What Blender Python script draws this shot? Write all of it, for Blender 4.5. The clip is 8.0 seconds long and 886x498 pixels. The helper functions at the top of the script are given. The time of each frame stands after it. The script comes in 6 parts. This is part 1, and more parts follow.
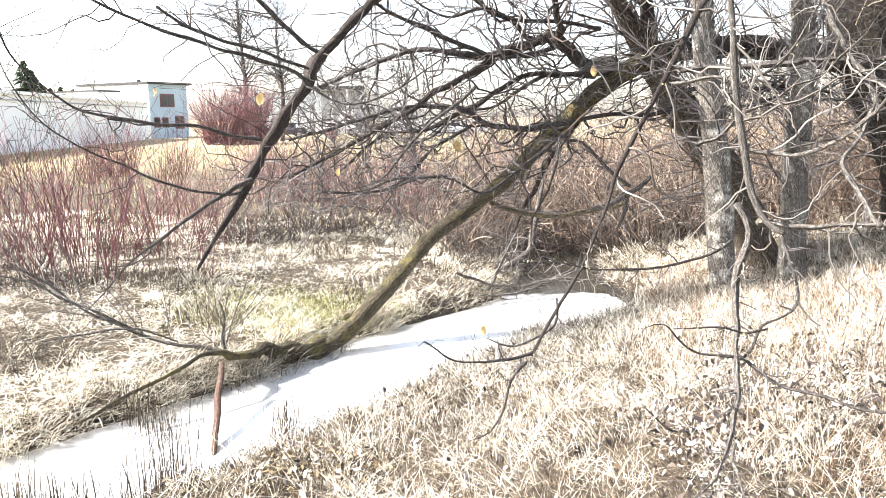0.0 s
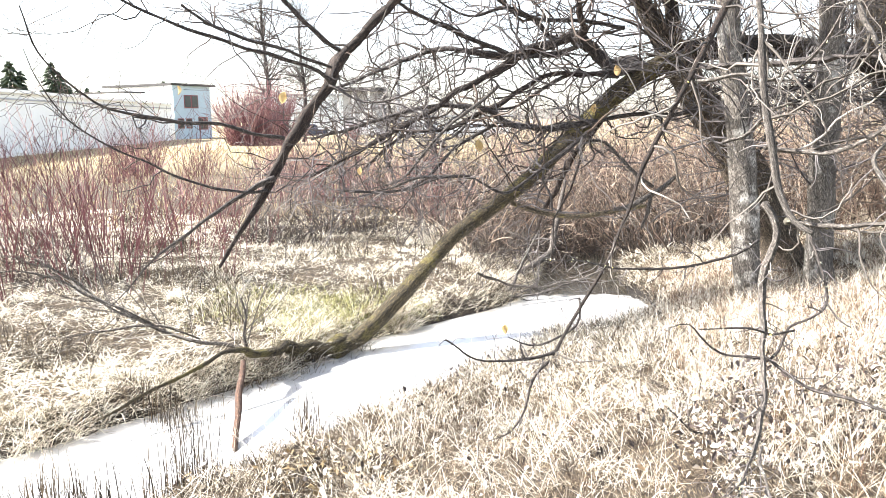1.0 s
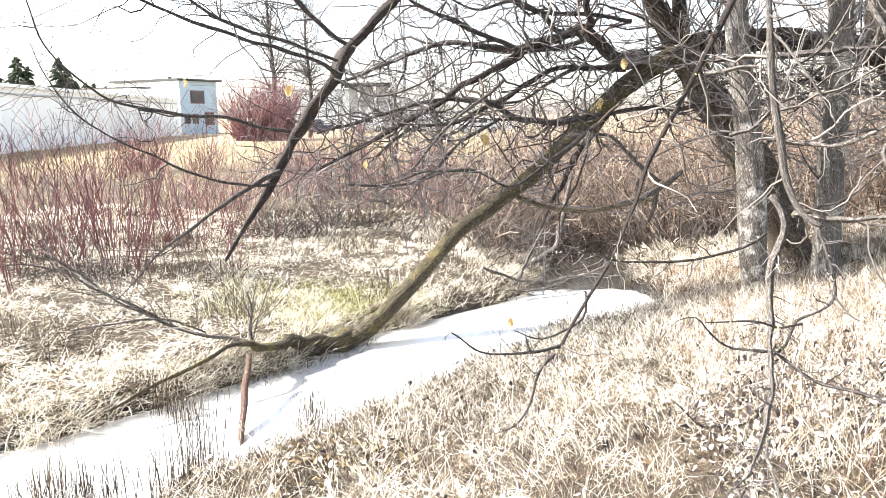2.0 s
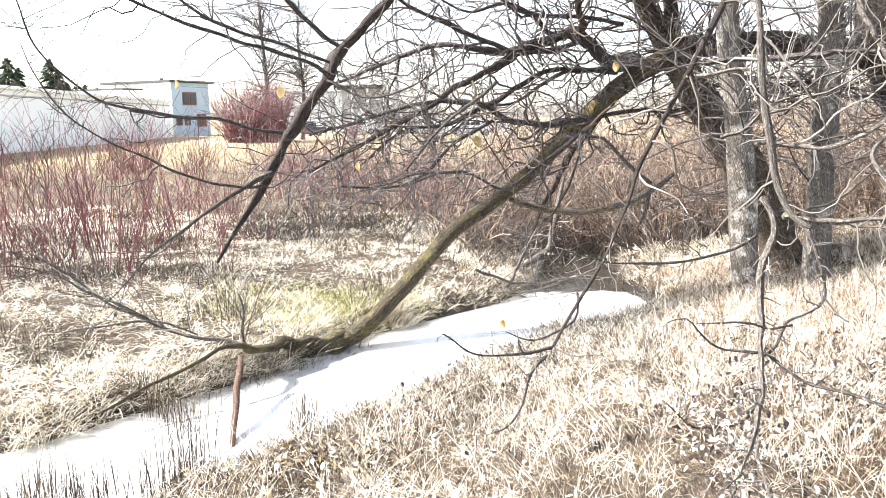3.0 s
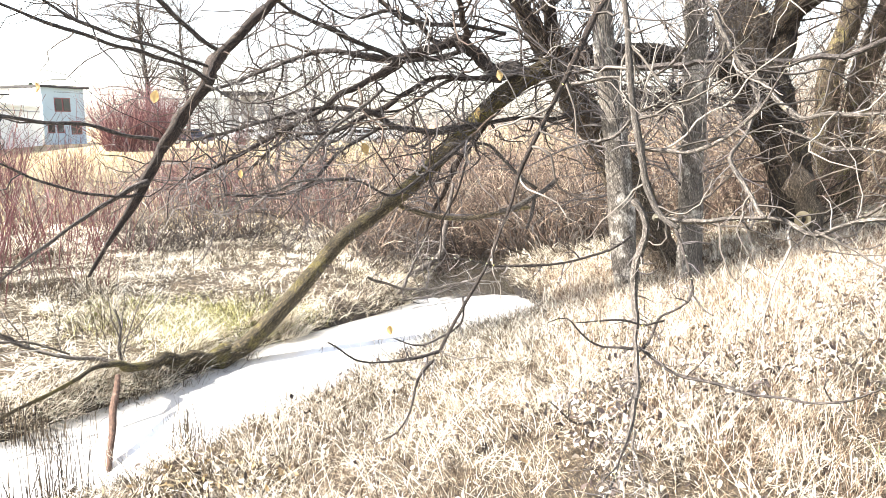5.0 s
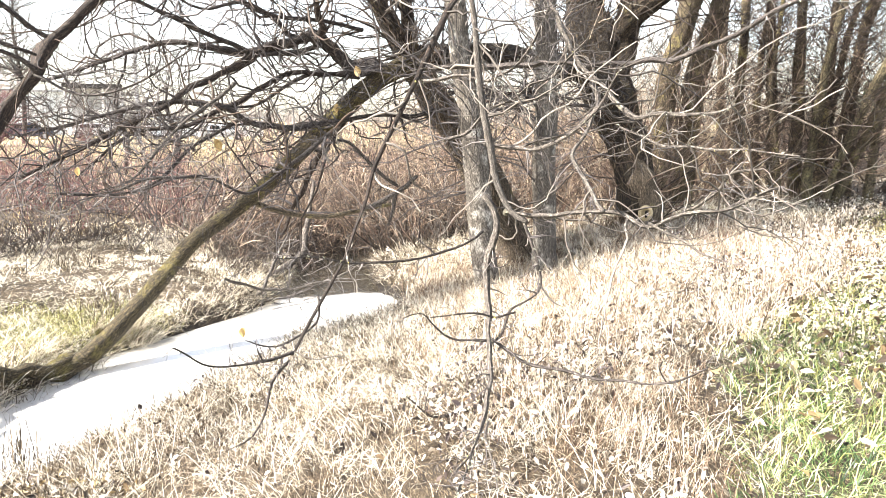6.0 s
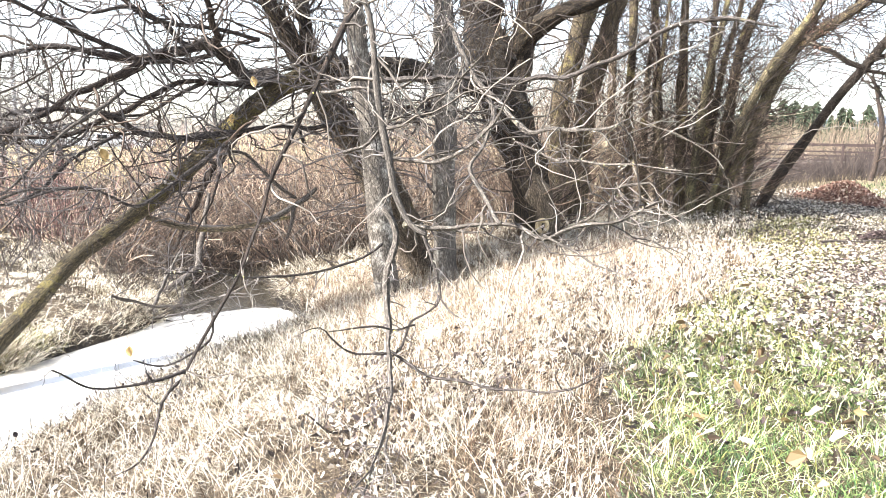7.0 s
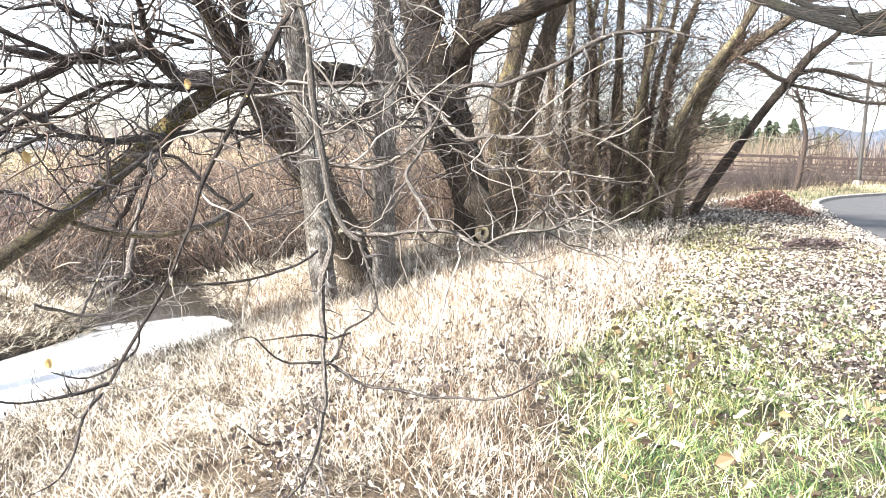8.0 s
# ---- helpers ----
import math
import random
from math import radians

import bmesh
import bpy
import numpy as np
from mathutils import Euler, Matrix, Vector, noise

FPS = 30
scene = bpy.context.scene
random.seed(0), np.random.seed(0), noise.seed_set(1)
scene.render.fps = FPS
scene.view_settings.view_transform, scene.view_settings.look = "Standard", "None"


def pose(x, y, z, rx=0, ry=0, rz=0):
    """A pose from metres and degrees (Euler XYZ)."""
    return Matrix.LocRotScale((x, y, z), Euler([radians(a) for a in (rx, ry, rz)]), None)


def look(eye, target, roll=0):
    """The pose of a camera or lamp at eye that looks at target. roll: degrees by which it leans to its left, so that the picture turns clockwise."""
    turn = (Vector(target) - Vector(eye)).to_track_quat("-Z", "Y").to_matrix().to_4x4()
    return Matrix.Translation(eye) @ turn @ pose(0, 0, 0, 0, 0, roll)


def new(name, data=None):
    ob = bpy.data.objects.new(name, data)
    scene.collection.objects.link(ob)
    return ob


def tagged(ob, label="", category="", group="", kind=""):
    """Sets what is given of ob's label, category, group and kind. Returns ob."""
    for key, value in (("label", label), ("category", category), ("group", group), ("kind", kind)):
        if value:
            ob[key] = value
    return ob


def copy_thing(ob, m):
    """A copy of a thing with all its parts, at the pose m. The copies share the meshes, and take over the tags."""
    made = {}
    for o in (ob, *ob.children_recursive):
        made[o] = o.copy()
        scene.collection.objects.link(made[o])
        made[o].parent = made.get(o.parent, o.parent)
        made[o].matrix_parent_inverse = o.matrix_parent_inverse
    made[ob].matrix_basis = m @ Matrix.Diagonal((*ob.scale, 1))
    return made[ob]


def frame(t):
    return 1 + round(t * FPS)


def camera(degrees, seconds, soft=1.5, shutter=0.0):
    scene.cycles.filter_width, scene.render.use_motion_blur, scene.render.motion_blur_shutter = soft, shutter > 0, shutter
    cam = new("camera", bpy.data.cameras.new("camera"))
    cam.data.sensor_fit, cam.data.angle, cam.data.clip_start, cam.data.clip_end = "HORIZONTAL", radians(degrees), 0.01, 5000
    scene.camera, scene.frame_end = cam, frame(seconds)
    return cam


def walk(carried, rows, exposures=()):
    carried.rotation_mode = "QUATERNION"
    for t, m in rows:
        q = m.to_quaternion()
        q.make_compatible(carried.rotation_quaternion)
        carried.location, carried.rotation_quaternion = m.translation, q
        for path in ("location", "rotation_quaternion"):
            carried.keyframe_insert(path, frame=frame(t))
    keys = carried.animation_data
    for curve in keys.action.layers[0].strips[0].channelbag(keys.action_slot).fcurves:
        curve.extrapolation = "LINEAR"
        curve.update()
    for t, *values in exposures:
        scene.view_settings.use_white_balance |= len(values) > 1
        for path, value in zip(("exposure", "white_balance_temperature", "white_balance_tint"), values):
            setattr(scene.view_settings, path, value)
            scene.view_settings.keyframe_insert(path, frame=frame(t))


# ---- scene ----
cam = camera(62.3, 8.0, soft=0.7)
PATH = [
    (0, (0.077, 0.341, 1.485), (0.032, 2.309, 1.132), -0.5),
    (0.5, (0.075, 0.348, 1.473), (0.001, 2.317, 1.128), -0.4),
    (1, (0.068, 0.358, 1.461), (-0.032, 2.325, 1.113), -0.4),
    (1.5, (0.067, 0.365, 1.449), (-0.05, 2.329, 1.089), -0.4),
    (3, (0.071, 0.362, 1.442), (-0.025, 2.328, 1.088), -0.3),
    (3.5, (0.074, 0.356, 1.438), (0.003, 2.326, 1.101), -0.1),
    (4, (0.08, 0.357, 1.435), (0.048, 2.331, 1.111), -0.1),
    (4.2, (0.085, 0.365, 1.433), (0.079, 2.338, 1.109), -0.1),
    (5.3, (0.155, 0.375, 1.428), (0.445, 2.325, 1.087), -0.1),
    (5.5, (0.173, 0.371, 1.428), (0.536, 2.308, 1.084), -0.0),
    (6, (0.199, 0.377, 1.422), (0.741, 2.272, 1.082), 0.4),
    (6.5, (0.207, 0.378, 1.418), (0.898, 2.227, 1.094), 0.8),
    (7, (0.215, 0.377, 1.419), (1.009, 2.187, 1.118), 1.2),
    (7.5, (0.232, 0.384, 1.421), (1.105, 2.161, 1.137), 1.6),
    (8, (0.253, 0.393, 1.415), (1.191, 2.137, 1.137), 1.9),
]
walk(cam, [(t, look(eye, target, roll)) for t, eye, target, roll in PATH],
     [(0.0, 2.34, 6500, 10), (4.2, 2.34, 6500, 10), (5.4, 2.40, 6900, 10), (6.2, 2.40, 6900, 10), (7.0, 2.34, 6550, 10), (8.0, 2.31, 6500, 10)])

# ---- world, sun ----
SUN_FROM = Vector((-0.78, -0.04, 0.62)).normalized()
world = bpy.data.worlds.new("sky")
scene.world = world
world.use_nodes = True
wn, wl = world.node_tree.nodes, world.node_tree.links
sky = wn.new("ShaderNodeTexSky")
sky.sky_type = "NISHITA"
sky.sun_disc = False
sky.sun_elevation = math.asin(SUN_FROM.z)
sky.sun_rotation = math.atan2(SUN_FROM.x, SUN_FROM.y) % (2 * math.pi)
sky.air_density, sky.dust_density, sky.ozone_density = 1.0, 1.5, 1.0
haze = wn.new("ShaderNodeHueSaturation")
haze.inputs["Saturation"].default_value = 0.58
wl.new(sky.outputs["Color"], haze.inputs["Color"])
wl.new(haze.outputs["Color"], wn["Background"].inputs["Color"])
wn["Background"].inputs["Strength"].default_value = 0.108
sun = new("sun", bpy.data.lights.new("sun", "SUN"))
sun.data.energy, sun.data.angle, sun.data.color = 4.8, radians(2.0), (1.0, 0.96, 0.905)
sun.matrix_world = look(SUN_FROM * 50, (0, 0, 0))


# ---- materials ----
def material(name):
    m = bpy.data.materials.new(name)
    m.use_nodes = True
    return m, m.node_tree.nodes, m.node_tree.links, m.node_tree.nodes["Principled BSDF"]


def ramp(nodes, stops):
    r = nodes.new("ShaderNodeValToRGB")
    e = r.color_ramp.elements
    while len(e) < len(stops):
        e.new(0.5)
    for k, (p, c) in enumerate(stops):
        e[k].position, e[k].color = p, (*c, 1)
    return r


def noise_node(nodes, links, coord, scale, detail=4, rough=0.6, stretch=None):
    n = nodes.new("ShaderNodeTexNoise")
    n.inputs["Scale"].default_value, n.inputs["Detail"].default_value, n.inputs["Roughness"].default_value = scale, detail, rough
    if stretch:
        mp = nodes.new("ShaderNodeMapping")
        mp.inputs["Scale"].default_value = stretch
        links.new(coord, mp.inputs["Vector"])
        coord = mp.outputs["Vector"]
    links.new(coord, n.inputs["Vector"])
    return n


def bump(nodes, links, bsdf, height, strength, distance):
    b = nodes.new("ShaderNodeBump")
    b.inputs["Strength"].default_value, b.inputs["Distance"].default_value = strength, distance
    links.new(height, b.inputs["Height"])
    links.new(b.outputs["Normal"], bsdf.inputs["Normal"])


def mix_color(nodes, links, fac, a, b, blend="MIX"):
    m = nodes.new("ShaderNodeMix")
    m.data_type, m.blend_type = "RGBA", blend
    for sock, v in ((m.inputs["Factor"], fac), (m.inputs["A"], a), (m.inputs["B"], b)):
        if isinstance(v, (int, float)):
            sock.default_value = v
        elif isinstance(v, tuple):
            sock.default_value = (*v, 1)
        else:
            links.new(v, sock)
    return m.outputs["Result"]


def bark(name, dark, mid, light, moss, moss_at, furrow=1.0, depth=0.02):
    """Bark along the limb: the u of the map runs round it and v along it, in metres."""
    m, n, l, p = material(name)
    uv = n.new("ShaderNodeUVMap").outputs["UV"]
    obj = n.new("ShaderNodeTexCoord").outputs["Object"]
    ridge = noise_node(n, l, uv, 26 * furrow, 5, 0.6, (1.0, 0.16, 1.0))
    crack = n.new("ShaderNodeTexVoronoi")
    crack.feature = "DISTANCE_TO_EDGE"
    mp = n.new("ShaderNodeMapping")
    mp.inputs["Scale"].default_value = (22 * furrow, 4.5 * furrow, 1)
    warp = mix_color(n, l, 0.06, uv, noise_node(n, l, uv, 9, 2).outputs["Color"], "ADD")
    l.new(warp, mp.inputs["Vector"])
    l.new(mp.outputs["Vector"], crack.inputs["Vector"])
    cr = ramp(n, [(0.0, (0, 0, 0)), (0.25, (1, 1, 1))])
    l.new(crack.outputs["Distance"], cr.inputs["Fac"])
    r = ramp(n, [(0.25, dark), (0.5, mid), (0.75, light)])
    l.new(ridge.outputs["Fac"], r.inputs["Fac"])
    col = mix_color(n, l, cr.outputs["Color"], dark, r.outputs["Color"])
    patch = ramp(n, [(moss_at, (0, 0, 0)), (moss_at + 0.14, (1, 1, 1))])
    l.new(noise_node(n, l, obj, 3.2, 5, 0.65).outputs["Fac"], patch.inputs["Fac"])
    col = mix_color(n, l, patch.outputs["Color"], col, moss)
    fleck = ramp(n, [(0.40, (0.35, 0.33, 0.31)), (0.52, (0.95, 0.94, 0.92)), (0.64, (1.65, 1.62, 1.58))])
    l.new(noise_node(n, l, uv, 60, 4, 0.75, (1.0, 0.45, 1.0)).outputs["Fac"], fleck.inputs["Fac"])
    col = mix_color(n, l, 1.0, col, fleck.outputs["Color"], "MULTIPLY")
    l.new(col, p.inputs["Base Color"])
    p.inputs["Roughness"].default_value = 0.9
    h = mix_color(n, l, 0.5, cr.outputs["Color"], ridge.outputs["Fac"])
    bump(n, l, p, h, 1.0, depth)
    return m


def island(name, stops, rough=0.8, trans=0.45, patchy=0.0):
    """Thin leaves and blades, each of its own shade, that let some light through."""
    m, n, l, p = material(name)
    r = ramp(n, stops)
    obj = n.new("ShaderNodeTexCoord").outputs["Object"]
    chance = n.new("ShaderNodeNewGeometry").outputs["Random Per Island"]
    if patchy:
        # bleached and brown patches a hand to a pace across
        patch = n.new("ShaderNodeMapRange")
        patch.inputs["From Min"].default_value, patch.inputs["From Max"].default_value = 0.32, 0.68
        patch.inputs["To Min"].default_value, patch.inputs["To Max"].default_value = -0.40 * patchy, 0.40 * patchy
        l.new(noise_node(n, l, obj, 5.0, 5, 0.75).outputs["Fac"], patch.inputs["Value"])
        both = n.new("ShaderNodeMath")
        both.operation = "ADD"
        squeeze = n.new("ShaderNodeMapRange")
        squeeze.inputs["To Min"].default_value, squeeze.inputs["To Max"].default_value = 0.26, 0.74
        l.new(chance, squeeze.inputs["Value"])
        l.new(squeeze.outputs["Result"], both.inputs[0])
        l.new(patch.outputs["Result"], both.inputs[1])
        chance = both.outputs["Value"]
    l.new(chance, r.inputs["Fac"])
    spot = noise_node(n, l, obj, 1.1, 3)
    tone = ramp(n, [(0.3, (0.78, 0.76, 0.72)), (0.7, (1.12, 1.1, 1.05))])
    l.new(spot.outputs["Fac"], tone.inputs["Fac"])
    col = mix_color(n, l, 1.0, r.outputs["Color"], tone.outputs["Color"], "MULTIPLY")
    l.new(col, p.inputs["Base Color"])
    p.inputs["Roughness"].default_value = rough
    if trans:
        t = n.new("ShaderNodeBsdfTranslucent")
        l.new(col, t.inputs["Color"])
        mx = n.new("ShaderNodeMixShader")
        mx.inputs["Fac"].default_value = trans
        l.new(p.outputs["BSDF"], mx.inputs[1])
        l.new(t.outputs["BSDF"], mx.inputs[2])
        l.new(mx.outputs["Shader"], n["Material Output"].inputs["Surface"])
    return m


def plain(name, color, rough=0.7, vary=0.15, scale=4.0, metal=0.0, bump_by=0.0, grain=60.0):
    m, n, l, p = material(name)
    obj = n.new("ShaderNodeTexCoord").outputs["Object"]
    lo, hi = tuple(c * (1 - vary) for c in color), tuple(min(1, c * (1 + vary)) for c in color)
    r = ramp(n, [(0.3, lo), (0.7, hi)])
    l.new(noise_node(n, l, obj, scale, 5).outputs["Fac"], r.inputs["Fac"])
    l.new(r.outputs["Color"], p.inputs["Base Color"])
    p.inputs["Roughness"].default_value, p.inputs["Metallic"].default_value = rough, metal
    if bump_by:
        bump(n, l, p, noise_node(n, l, obj, grain, 4).outputs["Fac"], 0.6, bump_by)
    return m


WILLOW = bark("willow_bark", (0.010, 0.007, 0.005), (0.085, 0.062, 0.039), (0.27, 0.203, 0.130), (0.105, 0.086, 0.032), 0.60, 1.0, 0.03)
LIMB = bark("limb_bark", (0.022, 0.016, 0.009), (0.165, 0.130, 0.066), (0.43, 0.345, 0.19), (0.19, 0.160, 0.050), 0.53, 1.6, 0.016)
ALDER = bark("alder_bark", (0.055, 0.048, 0.041), (0.20, 0.178, 0.155), (0.42, 0.385, 0.345), (0.58, 0.56, 0.52), 0.55, 0.8, 0.006)
STEM = bark("stem_bark", (0.032, 0.025, 0.016), (0.20, 0.158, 0.098), (0.50, 0.41, 0.27), (0.33, 0.285, 0.115), 0.56, 1.2, 0.010)
# near-black bark for the overhead boughs; their backlit shade is in the colour
SHADED_BARK = bark("shaded_bough_bark", (0.002, 0.0015, 0.001), (0.009, 0.0075, 0.005), (0.026, 0.021, 0.014), (0.022, 0.021, 0.008), 0.55, 1.0, 0.016)
BLACKISH = bark("dark_bough_bark", (0.020, 0.015, 0.012), (0.080, 0.063, 0.049), (0.20, 0.162, 0.128), (0.13, 0.115, 0.065), 0.58, 1.4, 0.010)
BROWN = bark("brown_bark", (0.045, 0.034, 0.025), (0.20, 0.158, 0.112), (0.42, 0.34, 0.25), (0.22, 0.19, 0.08), 0.60, 1.2, 0.014)
OLIVE_STEM = bark("olive_stem_bark", (0.042, 0.035, 0.022), (0.215, 0.185, 0.108), (0.46, 0.40, 0.26), (0.29, 0.26, 0.125), 0.58, 1.2, 0.008)
DARK = bark("dark_bark", (0.014, 0.010, 0.008), (0.075, 0.052, 0.042), (0.23, 0.165, 0.13), (0.25, 0.21, 0.175), 0.62, 1.6, 0.008)
GREY = bark("grey_twig_bark", (0.022, 0.018, 0.017), (0.095, 0.080, 0.074), (0.27, 0.240, 0.222), (0.20, 0.19, 0.11), 0.66, 2.0, 0.003)
PALE = bark("pale_twig_bark", (0.034, 0.029, 0.025), (0.165, 0.145, 0.130), (0.40, 0.37, 0.34), (0.24, 0.23, 0.16), 0.64, 2.0, 0.003)
TWIG_DARK = island("dark_twigs", [(0.0, (0.020, 0.014, 0.014)), (0.6, (0.049, 0.037, 0.030)), (1.0, (0.099, 0.070, 0.055))], 0.8, 0)
TWIG_BROWN = island("brown_twigs", [(0.0, (0.07, 0.045, 0.036)), (0.5, (0.17, 0.115, 0.09)), (0.8, (0.32, 0.245, 0.19)), (1.0, (0.56, 0.48, 0.39))], 0.8, 0)
TWIG_PALE = island("pale_twigs", [(0.0, (0.034, 0.028, 0.025)), (0.5, (0.100, 0.088, 0.080)), (0.8, (0.20, 0.183, 0.170)), (1.0, (0.42, 0.398, 0.375))], 0.8, 0)
TWIG_GREY = island("grey_twigs", [(0.0, (0.035, 0.030, 0.032)), (0.5, (0.084, 0.075, 0.078)), (0.85, (0.154, 0.140, 0.143)), (1.0, (0.295, 0.274, 0.265))], 0.7, 0)
TWIG_RED = island("red_twigs", [(0.0, (0.050, 0.014, 0.019)), (0.6, (0.125, 0.036, 0.044)), (0.85, (0.21, 0.080, 0.082)), (1.0, (0.36, 0.22, 0.18))], 0.6, 0)
STRAW = island("straw", [(0.0, (0.026, 0.018, 0.013)), (0.24, (0.075, 0.053, 0.038)), (0.44, (0.19, 0.143, 0.100)), (0.56, (0.48, 0.42, 0.34)), (0.78, (0.86, 0.84, 0.79)), (0.93, (0.88, 0.87, 0.85)), (1.0, (0.32, 0.22, 0.13))], 0.7, 0.28, 1.15)
RUST_STRAW = island("rusty_straw", [(0.0, (0.040, 0.022, 0.015)), (0.28, (0.12, 0.073, 0.048)), (0.47, (0.32, 0.235, 0.165)), (0.60, (0.68, 0.60, 0.50)), (1.0, (0.90, 0.88, 0.84))], 0.7, 0.28, 1.3)
BLEACHED = island("bleached_straw", [(0.0, (0.040, 0.029, 0.019)), (0.18, (0.12, 0.092, 0.060)), (0.31, (0.34, 0.285, 0.205)), (0.43, (0.72, 0.67, 0.57)), (1.0, (0.92, 0.91, 0.86))], 0.7, 0.3, 1.2)
REED = island("field_grass", [(0.0, (0.288, 0.218, 0.117)), (0.6, (0.448, 0.367, 0.226)), (1.0, (0.544, 0.484, 0.359))])
GREEN = island("green_blades", [(0.0, (0.010, 0.024, 0.011)), (0.26, (0.042, 0.088, 0.032)), (0.48, (0.15, 0.25, 0.092)), (0.66, (0.38, 0.47, 0.20)), (0.84, (0.74, 0.78, 0.53)), (1.0, (0.90, 0.90, 0.84))], 0.4, 0.3, 1.15)
VERGE = island("verge_blades", [(0.0, (0.020, 0.034, 0.014)), (0.5, (0.085, 0.115, 0.050)), (0.85, (0.21, 0.235, 0.12)), (1.0, (0.40, 0.39, 0.26))], 0.6, 0.3)
OLIVE = island("olive_blades", [(0.0, (0.045, 0.050, 0.014)), (0.4, (0.19, 0.20, 0.060)), (0.75, (0.52, 0.51, 0.22)), (1.0, (0.80, 0.79, 0.55))], 0.6, 0.3)
LITTER = island("leaf_litter", [(0.0, (0.012, 0.009, 0.009)), (0.25, (0.045, 0.032, 0.032)), (0.42, (0.14, 0.11, 0.10)), (0.56, (0.52, 0.47, 0.41)), (0.93, (0.87, 0.84, 0.78)), (1.0, (0.36, 0.23, 0.11))], 0.5, 0.15)
RED_LITTER = island("red_leaf_litter", [(0.0, (0.06, 0.028, 0.022)), (0.45, (0.20, 0.105, 0.082)), (0.8, (0.36, 0.235, 0.19)), (1.0, (0.68, 0.58, 0.50))], 0.7, 0.2)
PURPLE_LITTER = island("purple_leaf_litter", [(0.0, (0.020, 0.013, 0.014)), (0.5, (0.055, 0.038, 0.040)), (1.0, (0.14, 0.105, 0.105))], 0.6, 0.15)
BROWN_LEAF = island("brown_lawn_leaf", [(0.0, (0.018, 0.013, 0.010)), (0.3, (0.075, 0.050, 0.030)), (0.55, (0.24, 0.17, 0.085)), (0.75, (0.42, 0.34, 0.20)), (0.9, (0.66, 0.60, 0.50)), (1.0, (0.86, 0.84, 0.80))], 0.5, 0.15)
YELLOW_LEAF = island("yellow_leaf", [(0.0, (0.62, 0.46, 0.22)), (1.0, (0.74, 0.62, 0.38))], 0.6, 0.4)
NEEDLES = island("conifer_needles", [(0.0, (0.015, 0.03, 0.018)), (1.0, (0.05, 0.075, 0.04))], 0.8, 0.1)
# dark brown blades, also used to colour in gaps and undercuts
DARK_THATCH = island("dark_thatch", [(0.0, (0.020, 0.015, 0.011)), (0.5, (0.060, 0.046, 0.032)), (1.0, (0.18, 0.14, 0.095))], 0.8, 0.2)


# ---- mesh helpers ----
def mesh_of(name, verts, quads=None, tris=None, uv=None, smooth=True):
    me = bpy.data.meshes.new(name)
    verts = np.asarray(verts, np.float32).reshape(-1, 3)
    idx, total = [], []
    for f, k in ((quads, 4), (tris, 3)):
        if f is not None and len(f):
            f = np.asarray(f, np.int32).reshape(-1, k)
            idx.append(f.ravel())
            total.append(np.full(len(f), k, np.int32))
    idx, total = np.concatenate(idx), np.concatenate(total)
    me.vertices.add(len(verts))
    me.vertices.foreach_set("co", verts.ravel())
    me.loops.add(len(idx))
    me.loops.foreach_set("vertex_index", idx)
    me.polygons.add(len(total))
    me.polygons.foreach_set("loop_start", np.concatenate(([0], np.cumsum(total)[:-1])).astype(np.int32))
    me.polygons.foreach_set("use_smooth", np.full(len(total), smooth))
    if uv is not None:
        me.uv_layers.new(name="map").data.foreach_set("uv", np.asarray(uv, np.float32)[idx].ravel())
    me.update(calc_edges=True)
    return me


def part(name, data, mat, parent=None, label=""):
    if isinstance(data, bmesh.types.BMesh):
        me = bpy.data.meshes.new(name)
        data.to_mesh(me)
        data.free()
        data = me
    data.materials.append(mat)
    ob = new(name, data)
    ob.parent = parent
    if label:
        ob["label"] = label
    return ob


def mass(name, data, mat, parent, label=""):
    """A joined part of many small pieces."""
    return tagged(part(name, data, mat, parent, label), kind="stuff")


def thing(name, at, label, category, group="", kind=""):
    return tagged(pose_of(new(name), at), label, category, group, kind)


def pose_of(ob, at):
    ob.location = at
    return ob


def unit(v):
    return v / np.maximum(np.linalg.norm(v, axis=-1, keepdims=True), 1e-9)


def tubes(P, R, sides):
    """Vertices, quads and map of N tubes along P (N, K, 3) with radii R (N, K)."""
    N, K, _ = P.shape
    T = unit(np.gradient(P, axis=1))
    mean = np.abs(T.mean(1))
    ref = np.eye(3)[mean.argmin(1)][:, None, :]
    U = unit(np.cross(T, ref))
    V = np.cross(T, U)
    a = np.linspace(0, 2 * np.pi, sides + 1)[None, None, :, None]
    X = P[:, :, None, :] + R[:, :, None, None] * (np.cos(a) * U[:, :, None, :] + np.sin(a) * V[:, :, None, :])
    run = np.concatenate((np.zeros((N, 1)), np.cumsum(np.linalg.norm(np.diff(P, axis=1), axis=2), axis=1)), axis=1)
    uv = np.empty((N, K, sides + 1, 2))
    uv[..., 0] = np.linspace(0, 1, sides + 1) * (2 * np.pi * R.max(1))[:, None, None]
    uv[..., 1] = run[:, :, None]
    base = (np.arange(N) * K * (sides + 1))[:, None, None] + (np.arange(K - 1) * (sides + 1))[None, :, None] + np.arange(sides)[None, None, :]
    q = np.stack((base, base + 1, base + sides + 2, base + sides + 1), -1).reshape(-1, 4)
    return X.reshape(-1, 3), q, uv.reshape(-1, 2)


def tube_mesh(name, sets):
    """One mesh of several sets (P, R, sides)."""
    vs, qs, us, k = [], [], [], 0
    for P, R, sides in sets:
        v, q, u = tubes(P, R, sides)
        vs.append(v), qs.append(q + k), us.append(u)
        k += len(v)
    return mesh_of(name, np.concatenate(vs), np.concatenate(qs), uv=np.concatenate(us))


